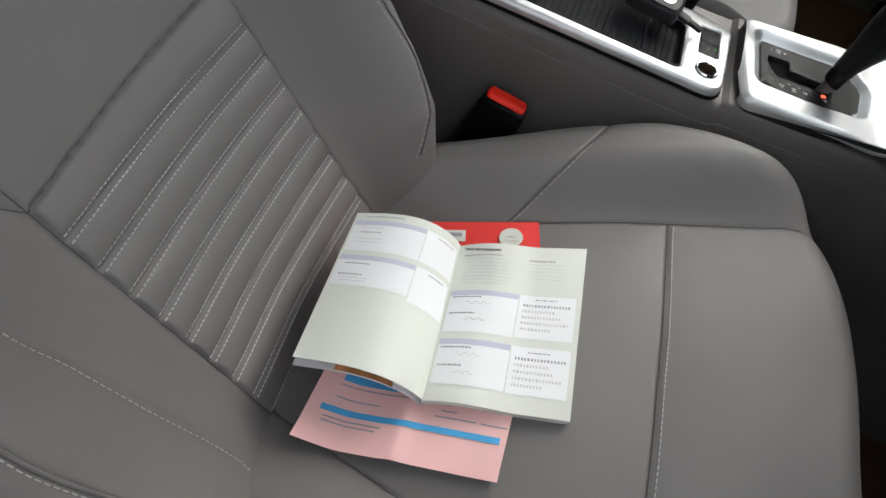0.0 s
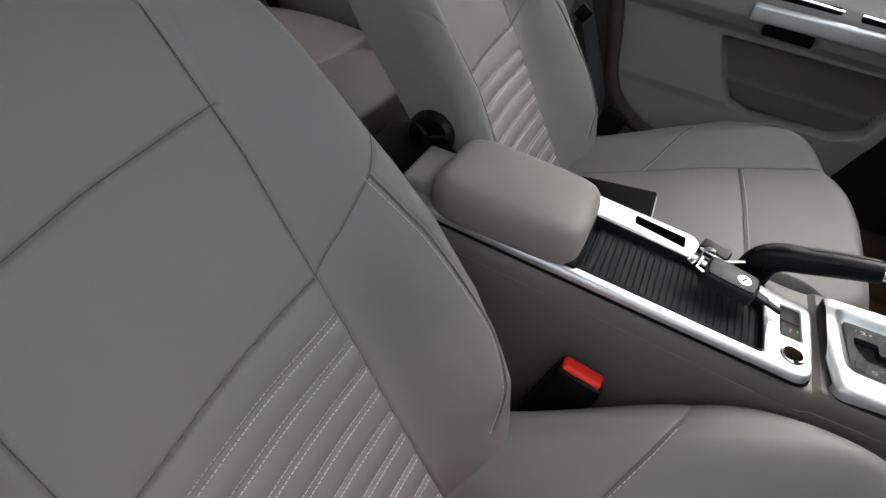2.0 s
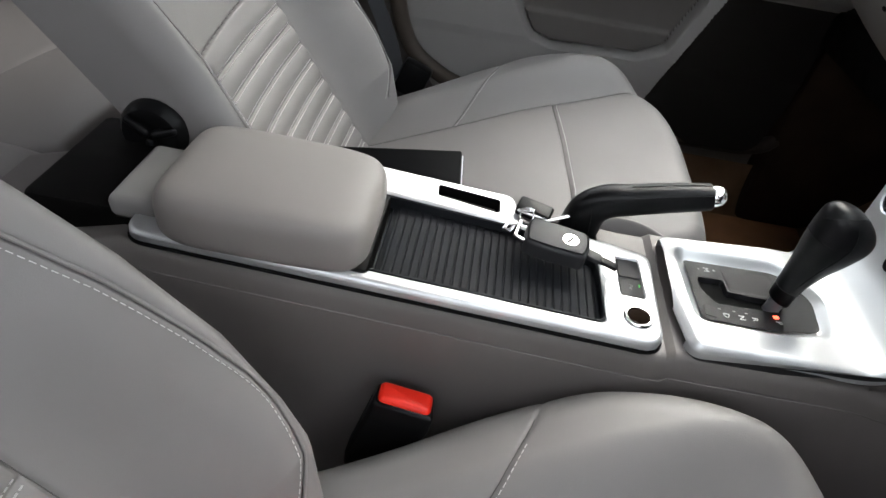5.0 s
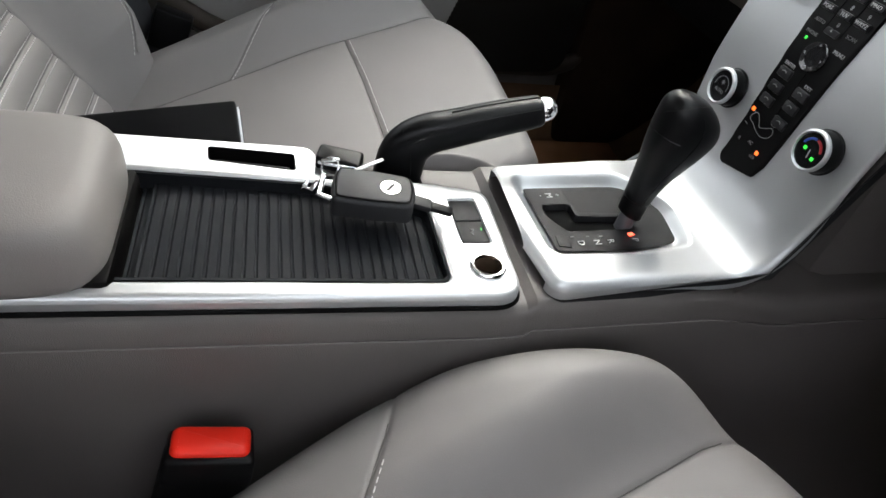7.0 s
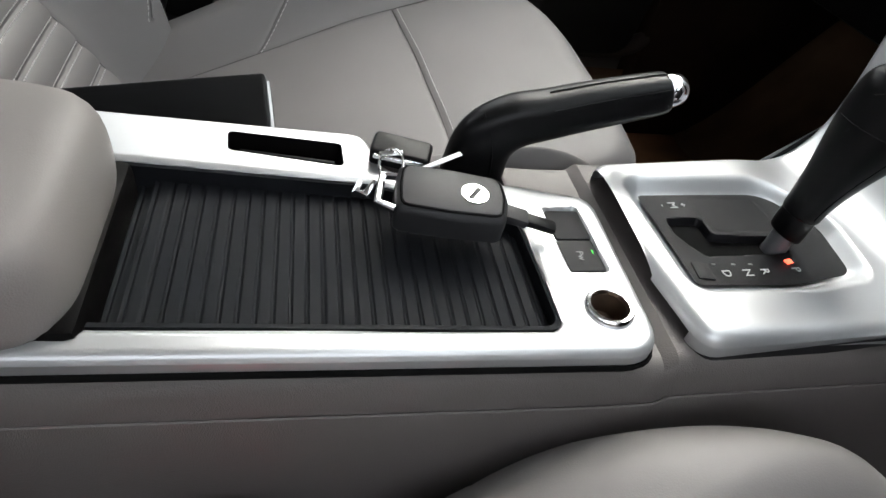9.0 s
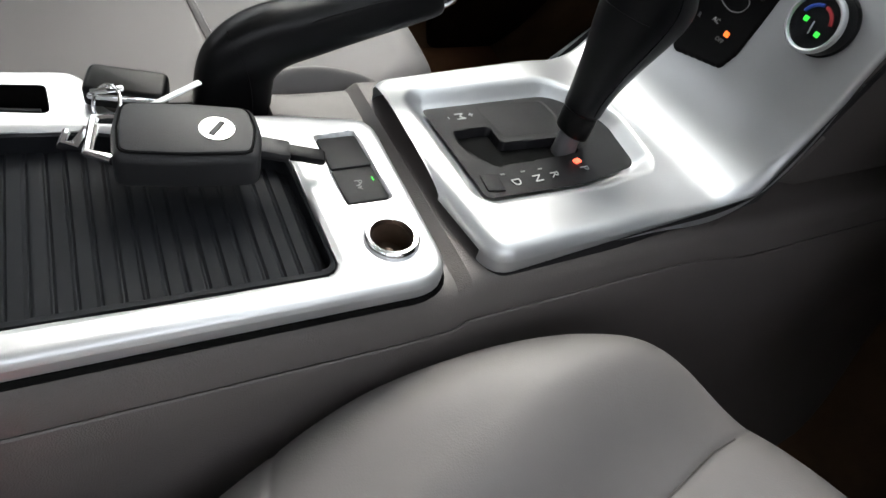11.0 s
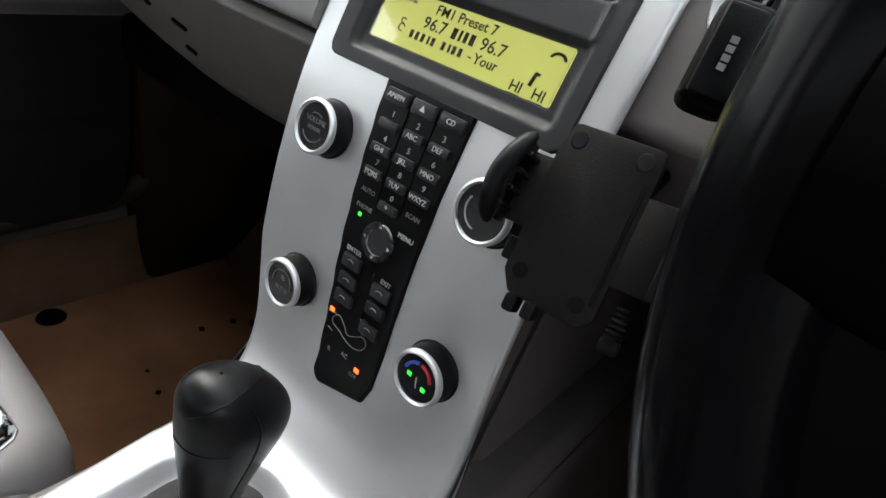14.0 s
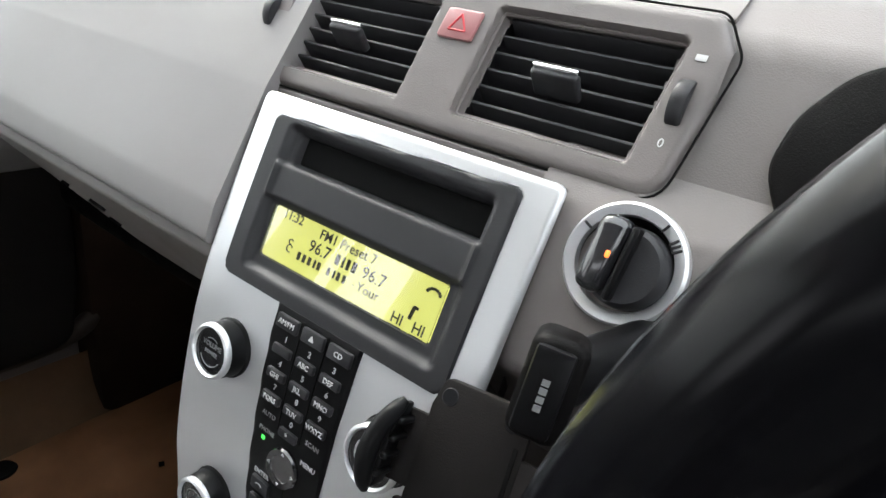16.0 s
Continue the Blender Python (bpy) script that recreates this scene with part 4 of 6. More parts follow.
    def on_bolster(pv, py):
        return on_back(pv, py) + OUTV * 0.0006

    tagged(part("stitching", dashes([[tuple(p)[:2] for p in spline([(*q, 0) for q in line], 6)] for line in lines], on_bolster), THREAD, back, "pale seam stitching"), kind="stuff")
    for sg in (1, -1):
        for row in rows_of[sg]:
            if row is OUTER:
                continue
            way = spline([(q, sg * yy, 0) for q, yy in row], 10)
            part("piping", tube([on_back(w.x, w.y) + OUTV * 0.0004 for w in way], 0.0016, 8), LEATHER, back)
    # back shell
    g2 = G[:, ::4].copy()
    shell = np.zeros((24, g2.shape[1], 3))
    vv = v[0, ::4]
    for i, f in enumerate(np.linspace(-1, 1, 24)):
        depth = -0.045 - 0.03 * (1 - f * f)
        edge = half(vv) * 0.985
        for q in range(3):
            shell[i, :, q] = UPV[q] * vv + OUTV[q] * (np.where(abs(f) == 1, -0.015, depth) - 0.045 * ease((vv - 0.5) / 0.16))
        shell[i, :, 1] = edge * f
    sheet("back_shell", shell, LEATHER, t)
    # recliner wheel on the inner side
    bm = lathe([(0.0, 0.010), (0.014, 0.011), (0.024, 0.016), (0.031, 0.015), (0.036, 0.008), (0.037, 0.0)], None, 28)
    for i in range(3):
        put(bm, rbox((0.030, 0.010, 0.012), 0.004, 3, Matrix.Rotation(i * 2 * math.pi / 3 + 0.4, 4, "Z") @ Matrix.Translation((0.017, 0, 0.013))))
    side = UPV * 0.245 + OUTV * -0.005
    m = basis(side + Vector((0, -0.262, 0)), (1, 0, 0), (0, 0, 1))
    bmesh.ops.transform(bm, matrix=m, verts=bm.verts)
    part("recliner_wheel", bm, BLACK, t, "black ribbed recliner wheel")
    return t


driver_seat = build_seat(1.0, 0.036)
tagged(driver_seat, "taupe leatherette front seat with ribbed backrest", "seat", "front seats")
driver_seat.location = (-0.311, -0.450, 0.196)
passenger = build_seat(0.35)
passenger.location = (-0.383, 0.318, 0.199)
tagged(passenger, "pale taupe leatherette front seat beside the handbrake", "seat", "front seats")


def buckle():
    t = thing("seat_belt_buckle", "black seat belt buckle with a red release button", "seat belt buckle", (-0.205, -0.155, 0.2))
    m = basis((-0.2075, -0.1590, 0.2670), (0.99, -0.03, -0.13), (0.0, 0.97, -0.16))
    bm = bmesh.new()
    for x, y, z in ((-0.031, 0.0, -0.013), (0.030, 0.0, -0.013), (0.030, 0.0, 0.010), (-0.031, 0.0, 0.010), (-0.029, 0.033, -0.012), (0.028, 0.033, -0.012), (0.028, 0.033, 0.009), (-0.029, 0.033, 0.009)):
        bm.verts.new(m @ Vector((x, y, z)))
    low = Vector((-0.030, 0.004, -0.105))
    for x, z in ((-0.027, -0.012), (0.027, -0.012), (0.027, 0.010), (-0.027, 0.010)):
        bm.verts.new(m @ Vector((x, 0.004, z)) + low)
    bmesh.ops.convex_hull(bm, input=bm.verts)
    bmesh.ops.dissolve_limit(bm, angle_limit=0.05, verts=bm.verts, edges=bm.edges)
    bmesh.ops.bevel(bm, geom=bm.edges[:], offset=0.004, segments=3, affect="EDGES", profile=0.5)
    part("housing", bm, BLACK, t)
    bm = prism(rpoly([(-0.027, 0.004), (0.026, 0.004), (0.0265, 0.0300), (-0.0275, 0.0300)], 0.007, 5), -0.004, 0.0150, 0.0055, m, 4)
    part("button", bm, REDB, t, "shiny red release button")
    part("slot", prism([(-0.022, 0.028), (0.022, 0.028), (0.022, 0.0335), (-0.022, 0.0335)], -0.006, 0.003, 0, m), VOID, t)
    return t


buckle()

# ---- rear bench and rear door, seen between the front seats ----


def pad(cx, cy, cz, hx, hy, top, tilt, mat=LEATHER, name="cushion", parent=None, ro=0.13, crown=0.02, label=""):
    n = 44
    a, b = np.meshgrid(np.linspace(-1, 1, n), np.linspace(-1, 1, n))
    r = np.maximum(np.abs(a), np.abs(b))
    ring = np.clip((r - 0.72) / 0.28, 0, 1)
    th = np.clip(ring / 0.7, 0, 1) * np.pi / 2
    f = np.where(r > 1e-6, ((1 - ro) * np.clip(r / 0.72, 0, 1) + ro * np.sin(th)) / np.maximum(r, 1e-6), 1)
    a2, b2 = a * f, b * f
    x = hx * a2 * np.sqrt(1 - 0.2 * b2 ** 2)
    y = hy * b2 * np.sqrt(1 - 0.2 * a2 ** 2)
    z = crown * (1 - a ** 2) * (1 - b ** 2) - 0.05 * (1 - np.cos(th)) - top * np.clip((ring - 0.7) / 0.3, 0, 1)
    m = np.array(pose(cx, cy, cz, *tilt))
    P = np.stack([x, y, z, np.ones_like(x)], -1) @ m.T
    return sheet(name, P[..., :3], mat, parent, label)


def rear_bench():
    t = thing("rear_bench", "pale taupe leatherette rear bench seat", "seat", (-1.0, 0, 0.1))
    for cy, hy in ((0.44, 0.185), (0.08, 0.17), (-0.36, 0.26)):
        pad(-1.08, cy, 0.250, 0.19, hy, 0.2, (0, -4, 0), parent=t, crown=0.03)
        pad(-0.85, cy - 0.10, 0.252, 0.13, hy + 0.03, 0.2, (0, -3, 0), parent=t, crown=0.03, name="thigh_bolster")
    for cy, hy in ((0.52, 0.21), (0.10, 0.20), (-0.38, 0.27)):
        pad(-1.43, cy, 0.315, 0.40, hy, 0.12, (0, 46, 0), name="backrest", parent=t, ro=0.07)
    part("base", span(-1.35, -0.76, -0.62, 0.60, FLOOR, 0.16, 0.02), LEATHER, t)
    return t


rear_bench()


def rear_belt():
    t = thing("rear_seat_belt", "black rear seat belt with a chrome tongue", "seat belt", (-1.46, 0.53, 0.38))
    path = spline([(-1.64, 0.56, 0.60), (-1.543, 0.548, 0.474), (-1.48, 0.535, 0.408), (-1.42, 0.525, 0.345), (-1.36, 0.51, 0.28)], 6)
    bm = bmesh.new()
    vs = [(bm.verts.new(p + Vector((0, -0.023, 0.0))), bm.verts.new(p + Vector((0, 0.023, 0.0))), bm.verts.new(p + Vector((0.0015, 0.023, 0.0015))), bm.verts.new(p + Vector((0.0015, -0.023, 0.0015)))) for p in path]
    for q, w in zip(vs[:-1], vs[1:]):
        for i in range(4):
            bm.faces.new((q[i], q[(i + 1) % 4], w[(i + 1) % 4], w[i]))
    part("webbing", bm, BELT, t)
    m = basis((-1.462, 0.532, 0.388), (0, 1, 0), (0.7, -0.1, -0.7))
    part("tongue", prism(rpoly([(-0.03, -0.005), (0.03, -0.005), (0.03, 0.02), (0.012, 0.022), (0.012, 0.055), (-0.012, 0.055), (-0.012, 0.022), (-0.03, 0.02)], 0.003, 3), -0.012, -0.006, 0.001, m), CHROME, t, "chrome belt tongue")
    return t


rear_belt()


def front_belt():
    t = thing("front_seat_belt", "black seat belt hanging beside the door pillar", "seat belt", (-0.45, 0.72, 0.2))
    path = spline([(-0.66, 0.80, 1.0), (-0.555, 0.715, 0.60), (-0.46, 0.705, 0.43), (-0.38, 0.70, 0.27), (-0.345, 0.70, 0.12)], 6)
    bm = bmesh.new()
    sx = Vector((0.012, 0.008, 0.005))
    off = Vector((0.0006, -0.0013, 0.0))
    vs = [tuple(bm.verts.new(e) for e in (p - sx, p + sx, p + sx + off, p - sx + off)) for p in path]
    for q, w in zip(vs[:-1], vs[1:]):
        for i in range(4):
            bm.faces.new((q[i], q[(i + 1) % 4], w[(i + 1) % 4], w[i]))
    part("webbing", bm, BELT, t)
    part("tongue", rbox((0.032, 0.012, 0.034), 0.004, 2, pose(-0.462, 0.697, 0.425, 0, 30, 0)), BLACK, t, "black belt tongue")
    part("anchor", rbox((0.06, 0.03, 0.07), 0.006, 2, pose(-0.325, 0.675, 0.215, 0, 20, 0)), BLACK, t, "black lower buckle")
    return t


front_belt()


def wallet():
    t = thing("document_wallet", "black document wallet wedged beside the passenger seat", "wallet", (-0.25, 0.12, 0.3))
    m = basis((-0.268, 0.142, 0.330), (0.99, 0.05, 0.13), (0.0, 0.86, 0.5))
    part("cover", prism(rpoly([(-0.14, -0.05), (0.078, -0.05), (0.078, 0.042), (-0.14, 0.042)], 0.004, 3), 0, 0.006, 0.002, m), GLOVE, t)
    part("pages", prism([(-0.13, -0.046), (0.0795, -0.046), (0.0795, 0.038), (-0.13, 0.038)], -0.008, -0.0005, 0, m), WHITEP, t, "white paper edges")
    part("cover_back", prism(rpoly([(-0.14, -0.05), (0.080, -0.05), (0.080, 0.042), (-0.14, 0.042)], 0.004, 3), -0.012, -0.0085, 0.001, m), GLOVE, t)
    return t


wallet()

# ---- passenger door ----


def door_panel(name, x0, x1, y_base, label, pocket, cat="door", ledge=0.0):
    t = thing(name, label, cat, ((x0 + x1) / 2, y_base, 0.0), kind="structure")
    st = 0.003
    X, Z = np.meshgrid(np.arange(x0, x1, st), np.arange(0.03, 0.66, st))
    out = np.interp(Z + ledge, [0.03, 0.10, 0.28, 0.30, 0.455, 0.475, 0.50, 0.545, 0.56, 0.585, 0.62, 0.66], [-0.01, 0.005, 0.008, 0.012, 0.018, 0.045, 0.062, 0.066, 0.060, 0.030, 0.014, -0.02])
    if pocket:
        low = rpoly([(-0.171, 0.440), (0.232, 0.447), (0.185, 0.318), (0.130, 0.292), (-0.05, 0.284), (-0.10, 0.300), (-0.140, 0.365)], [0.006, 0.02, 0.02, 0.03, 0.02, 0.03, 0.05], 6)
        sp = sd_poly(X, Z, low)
        out = out - 0.040 * ease((0.003 - sp) / 0.010)
        # a step across the bottom of the recess
        out = out + 0.012 * ease((0.352 - Z) / 0.006) * (sp < -0.008)
        grip = rpoly([(-0.115, 0.494), (0.005, 0.494), (-0.005, 0.462), (-0.10, 0.462)], 0.012, 4)
        out = out - 0.022 * ease((0.002 - sd_poly(X, Z, grip)) / 0.006)
    edge = rpoly([(x0 + 0.012, 0.66), (x0 - 0.02, 0.5), (x0 + 0.02, 0.28), (x0 + 0.12, 0.12), (x0 + 0.25, 0.09), (x1 - 0.03, 0.12), (x1 - 0.01, 0.25), (x1 - 0.005, 0.66)], [0.01, 0.1, 0.1, 0.1, 0.1, 0.05, 0.1, 0.01], 6)
    sd = sd_poly(X, Z, edge)
    out = out - 0.06 * ease((sd + 0.008) / 0.02)
    G = np.stack([X, y_base - out, Z], -1)
    inside = (sd < 0.012)[:-1, :-1]
    if pocket:
        # the recess takes a darker taupe than the door skin round it
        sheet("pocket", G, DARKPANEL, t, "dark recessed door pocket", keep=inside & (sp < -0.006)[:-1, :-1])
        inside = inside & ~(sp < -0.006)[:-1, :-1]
        # the part nearest the footwell takes the shaded colour
        front = ((Z < 0.452) & (X > 0.262 + 0.36 * (Z - 0.447)))[:-1, :-1]
        sheet("lower_panel", G, SHADEDOOR, t, "lower front part of the door, footwell shade in its colour", keep=inside & front)
        inside = inside & ~front
    sheet("panel", G, PANEL, t, keep=inside)
    return t


door = door_panel("door_1", -0.40, 0.497, 0.80, "taupe passenger door trim with a silver handle bar", True)


def door_handle():
    y = 0.735
    bar = part("handle_bar", rbox((0.36, 0.016, 0.036), 0.007, 3, pose(0.035, y - 0.006, 0.520, 12, -1.5, 0)), SILVER, door, "satin silver handle bar")
    for x0, x1 in ((-0.118, 0.012), (0.045, 0.165)):
        bezel = part("handle_recess", rbox((x1 - x0, 0.012, 0.024), 0.006, 3, pose((x0 + x1) / 2, y + 0.006, 0.5475, 30, -1.5, 0)), VOID, door, "black finger recess")
        part("handle_edge", tube([(x0, y - 0.002, 0.558), (x1, y - 0.002, 0.556)], 0.0022, 8), CHROME, door, "thin chrome edge")
    part("grip_lining", rbox((0.10, 0.01, 0.022), 0.004, 2, pose(-0.055, y + 0.024, 0.480)), VOID, door)


door_handle()
seal = part("door_seal", tube(spline([(-0.50, 0.77, 0.80), (-0.452, 0.765, 0.60), (-0.40, 0.76, 0.42), (-0.362, 0.755, 0.28), (-0.30, 0.75, 0.215), (-0.18, 0.755, 0.172), (0.1, 0.79, 0.138), (0.36, 0.818, 0.122), (0.46, 0.822, 0.126), (0.515, 0.822, 0.155), (0.535, 0.82, 0.20), (0.533, 0.82, 0.32), (0.522, 0.82, 0.46)], 8), 0.018, 10), SEALM)
tagged(seal, "dark brown rubber door seal", "seal", kind="structure")
rear_door = door_panel("door_2", -1.50, -0.64, 0.84, "taupe rear door trim", False, ledge=0.13)
seal2 = part("door_seal_rear", tube(spline([(-1.62, 0.77, 0.60), (-1.47, 0.76, 0.40), (-1.38, 0.755, 0.27), (-1.29, 0.75, 0.15), (-1.2, 0.75, 0.07)], 8), 0.016, 10), MATTE)
tagged(seal2, "black rubber rear door seal", "seal", kind="structure")

# ---- dashboard ----


def extrude(name, prof, y0, y1, mat, parent, label="", steps=2, ends=True):
    bm = bmesh.new()
    rings = []
    for y in np.linspace(y0, y1, steps):
        rings.append([bm.verts.new((p[0], y, p[1])) for p in prof])
    for a, b in zip(rings[:-1], rings[1:]):
        for i in range(len(prof)):
            bm.faces.new((a[i], a[(i + 1) % len(prof)], b[(i + 1) % len(prof)], b[i]))
    if ends:
        bm.faces.new(rings[0])
        bm.faces.new(rings[-1][::-1])
    return part(name, bm, mat, parent, label, sharp=32)


dash = thing("dashboard", "grey moulded dashboard with rounded top", "dashboard", (0.6, 0, 0.4))
FACE = rpoly([(0.60, 0.465), (0.43, 0.460), (0.398, 0.482), (0.343, 0.602), (0.349, 0.685), (0.362, 0.716), (0.392, 0.782), (0.43, 0.808), (0.60, 0.822), (1.08, 0.775), (1.08, 0.42)],
             [0.02, 0.02, 0.02, 0.02, 0.03, 0.02, 0.03, 0.05, 0.1, 0.02, 0.02], 8)
PAD = rpoly([(0.60, 0.614), (0.318, 0.614), (0.2965, 0.6125), (0.306, 0.640), (0.345, 0.712), (0.392, 0.782), (0.43, 0.808), (0.60, 0.822), (1.08, 0.775), (1.08, 0.60)],
            [0.01, 0.004, 0.007, 0.04, 0.05, 0.03, 0.05, 0.1, 0.02, 0.02], 8)
extrude("passenger_face", PAD, 0.1235, 0.94, DASH, dash)
LIDP = rpoly([(0.60, 0.470), (0.425, 0.462), (0.398, 0.4845), (0.3035, 0.6015), (0.309, 0.6085), (0.60, 0.6085)], [0.01, 0.012, 0.010, 0.004, 0.003, 0.01], 6)
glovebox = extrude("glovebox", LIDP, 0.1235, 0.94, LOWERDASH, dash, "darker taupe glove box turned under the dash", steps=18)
for v in glovebox.data.vertices:
    # its lower edge climbs towards the door
    v.co.z += 0.09 * ease((v.co.y - 0.38) / 0.62) * min(1.0, max(0.0, (0.60 - v.co.z) / 0.12))
for px_, py_, pz_, half_ in ((0.3455, 0.3735, 0.5500, 0.0095), (0.3715, 0.398, 0.5178, 0.0075), (0.3384, 0.4202, 0.5591, 0.004)):
    grip = rpoly([(-half_, -0.0028), (half_, -0.0028), (half_, 0.0028), (-half_, 0.0028)], 0.0026, 4)
    part("latch_dent", prism(grip, -0.003, 0.0006, 0.0004, basis(Vector((px_, py_, pz_)), (0.25, -0.93, -0.31), (0.5, 0.45, -0.63))), VOID, glovebox, "small dark latch slot")
extrude("driver_face", FACE, -0.90, -0.128, MIDTRIM, dash)
MID = rpoly([(0.60, 0.60), (0.36, 0.60), (0.349, 0.685), (0.355, 0.7115), (0.43, 0.7125), (0.46, 0.785), (0.395, 0.788), (0.43, 0.808), (0.60, 0.822), (1.08, 0.775), (1.08, 0.60)],
            [0.02, 0.01, 0.02, 0.002, 0.004, 0.002, 0.002, 0.04, 0.1, 0.02, 0.02], 6)
extrude("middle_face", MID, -0.128, 0.1235, MIDTRIM, dash)
side = rpoly([(0.362, 0.70), (0.366, 0.60), (0.405, 0.484), (0.43, 0.462), (0.60, 0.45), (0.60, 0.70)], [0.005, 0.1, 0.03, 0.02, 0.01, 0.01], 6)
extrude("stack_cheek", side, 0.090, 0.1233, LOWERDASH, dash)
side2 = rpoly([(0.366, 0.724), (0.347, 0.704), (0.331, 0.672), (0.314, 0.628), (0.335, 0.60), (0.42, 0.50), (0.60, 0.46), (0.60, 0.724)], [0.0, 0.02, 0.1, 0.012, 0.02, 0.05, 0.01, 0.01], 6)
extrude("column_face", side2, -0.175, -0.075, MIDTRIM, dash, "darker taupe lower dash beside the steering column")
# a black block stands in for the shade below the glove box
part("shade_block", span(0.47, 0.95, 0.12, 0.92, 0.38, 0.462, 0.02), MATTE, dash, "black block for the shade under the glove box")
part("knee_panel", span(0.375, 0.95, -0.86, -0.21, 0.30, 0.62, 0.03), MATTE, dash, "dark knee panel under the column")


part("cluster_panel", span(0.325, 0.42, -0.62, -0.185, 0.48, 0.70, 0.02), MATTE, dash, "black panel round the steering column")


def vent_pose(y, z, h=0.0):
    """On the vent panel: x to the driver's right, y up its face."""
    up = Vector((0.5, 0, 1)).normalized()
    return basis(Vector((0.366 + 0.5 * (z - 0.73), y, z)) + Vector((-0.894, 0, 0.447)) * h, (0, -1, 0), up)


def air_vents():
    t = thing("air_vents", "pair of grey dashboard air vents with slats", "air vent", (0.37, 0.02, 0.71))
    # face panel with two openings
    st = 0.0011
    YY, ZZ = np.meshgrid(np.arange(-0.134, 0.175, st), np.arange(0.704, 0.797, st))
    outline = rpoly([(-0.127, 0.713), (0.164, 0.713), (0.171, 0.752), (0.160, 0.790), (-0.124, 0.790), (-0.1365, 0.773)], [0.014, 0.014, 0.02, 0.01, 0.01, 0.01], 6)
    ro = rpoly([(-0.1085, 0.7240), (-0.0105, 0.7240), (-0.0160, 0.777), (-0.1145, 0.777)], 0.003, 4)
    lo = rpoly([(0.0295, 0.7240), (0.137, 0.7240), (0.137, 0.777), (0.0235, 0.777)], 0.003, 4)
    so = sd_poly(YY, ZZ, outline)
    s1, s2 = sd_poly(YY, ZZ, ro), sd_poly(YY, ZZ, lo)
    H = 0.0040 - 0.0040 * (1 - np.sqrt(np.clip(1 - np.clip((so + 0.005) / 0.005, 0, 1) ** 2, 0, 1))) - 0.006 * ease(so / 0.003)
    H -= 0.010 * ease((0.0015 - np.minimum(s1, s2)) / 0.003)
    nx, nz = -0.894, 0.447
    G = np.stack([0.366 + 0.5 * (ZZ - 0.73) + nx * H, YY, ZZ + nz * H], -1)
    keep = (so < 0.004) & (np.minimum(s1, s2) > -0.003)
    sheet("surround", G, MIDTRIM, t, keep=keep[:-1, :-1], sharp=50)
    part("surround_gap", tube([vent_pose(q, w, 0.0012).translation for q, w in [(a * 1.012 - 0.0002, 0.751 + (b - 0.751) * 1.03) for a, b in outline + outline[:1]]], 0.0006, 6), VOID, t, "thin dark joint round the vents")
    for poly, y0, y1 in ((ro, -0.1133, -0.0115), (lo, 0.0250, 0.137)):
        part("opening_lip", tube([vent_pose(q, w, -0.0012).translation for q, w in poly + poly[:1]], 0.0014, 8), MIDTRIM, t)
        wall = [np.stack([np.array(vent_pose(q, w, h).translation) for q, w in poly + poly[:1]]) for h in (-0.0055, -0.016, -0.0275)]
        sheet("duct_wall", np.stack(wall), GREYPL, t)
        box = part("duct", prism([(-q, 0.0 + (w - 0.73)) for q, w in poly], -0.0285, -0.0265, 0, vent_pose(0.0, 0.73)), VOID, t, "dark vent duct")
        for i in range(6):
            z = 0.7295 + i * 0.0085
            sk = 0.0955 * (z - 0.7235)
            a, b = (y0 + 0.005 - sk, y1 - sk - 0.0035) if poly is ro else (y0 + 0.005 - sk, y1 - 0.003)
            m = vent_pose((a + b) / 2, z, -0.012) @ pose(0, 0, 0, -26, 0, 0)
            part("slat", rbox((abs(b - a), 0.0022, 0.019), 0.0008, 2, m), GREYPL, box)
        ym = (y0 + y1) / 2 + 0.002
        knob = part("slat_knob", rbox((0.026, 0.0055, 0.016), 0.002, 3, vent_pose(ym, 0.7490, 0.000) @ pose(0, 0, 0, -26, 0, 0)), GREYPL, box, "grey sliding knob")
        part("knob_edge", rbox((0.025, 0.0022, 0.006), 0.001, 2, vent_pose(ym, 0.7530, 0.0055) @ pose(0, 0, 0, -26, 0, 0)), CHROME, knob, "chrome tip")
    for y in (-0.1215, 0.153):
        part("thumb_wheel", lathe([(0.0, 0.0035), (0.011, 0.0035), (0.0118, 0.0025), (0.0118, -0.0025), (0.011, -0.0035), (0, -0.0035)], vent_pose(y, 0.752, -0.001) @ pose(0, 0, 0, 0, 90, 0), 30), GREYPL, t, "ribbed thumb wheel")
        part("wheel_mark", rbox((0.005, 0.003, 0.0006), 0.001, 2, vent_pose(y - 0.001, 0.7705, 0.0043)), MARK, t)
        writing("wheel_zero", "0", 0.006, vent_pose(y + 0.001, 0.7345, 0.0043), MARK, t)
    hz = part("hazard_button", prism(rpoly([(-0.0125, -0.0085), (0.0105, -0.0085), (0.0125, 0.0085), (-0.0105, 0.0085)], 0.002, 4), 0.0, 0.003, 0.0012, vent_pose(0.0045, 0.7655, 0.003)), HAZ, t, "pale red hazard light button")
    m = vent_pose(0.0045, 0.7655, 0.0062)
    bm = bmesh.new()
    tri = [(-0.0055, -0.004), (0.0055, -0.004), (0.0, 0.005)]
    for i in range(3):
        a, b = tri[i], tri[(i + 1) % 3]
        put(bm, tube([m @ Vector((*a, 0)), m @ Vector((*b, 0))], 0.0006, 6))
    part("hazard_mark", bm, REDPR, hz)
    return t


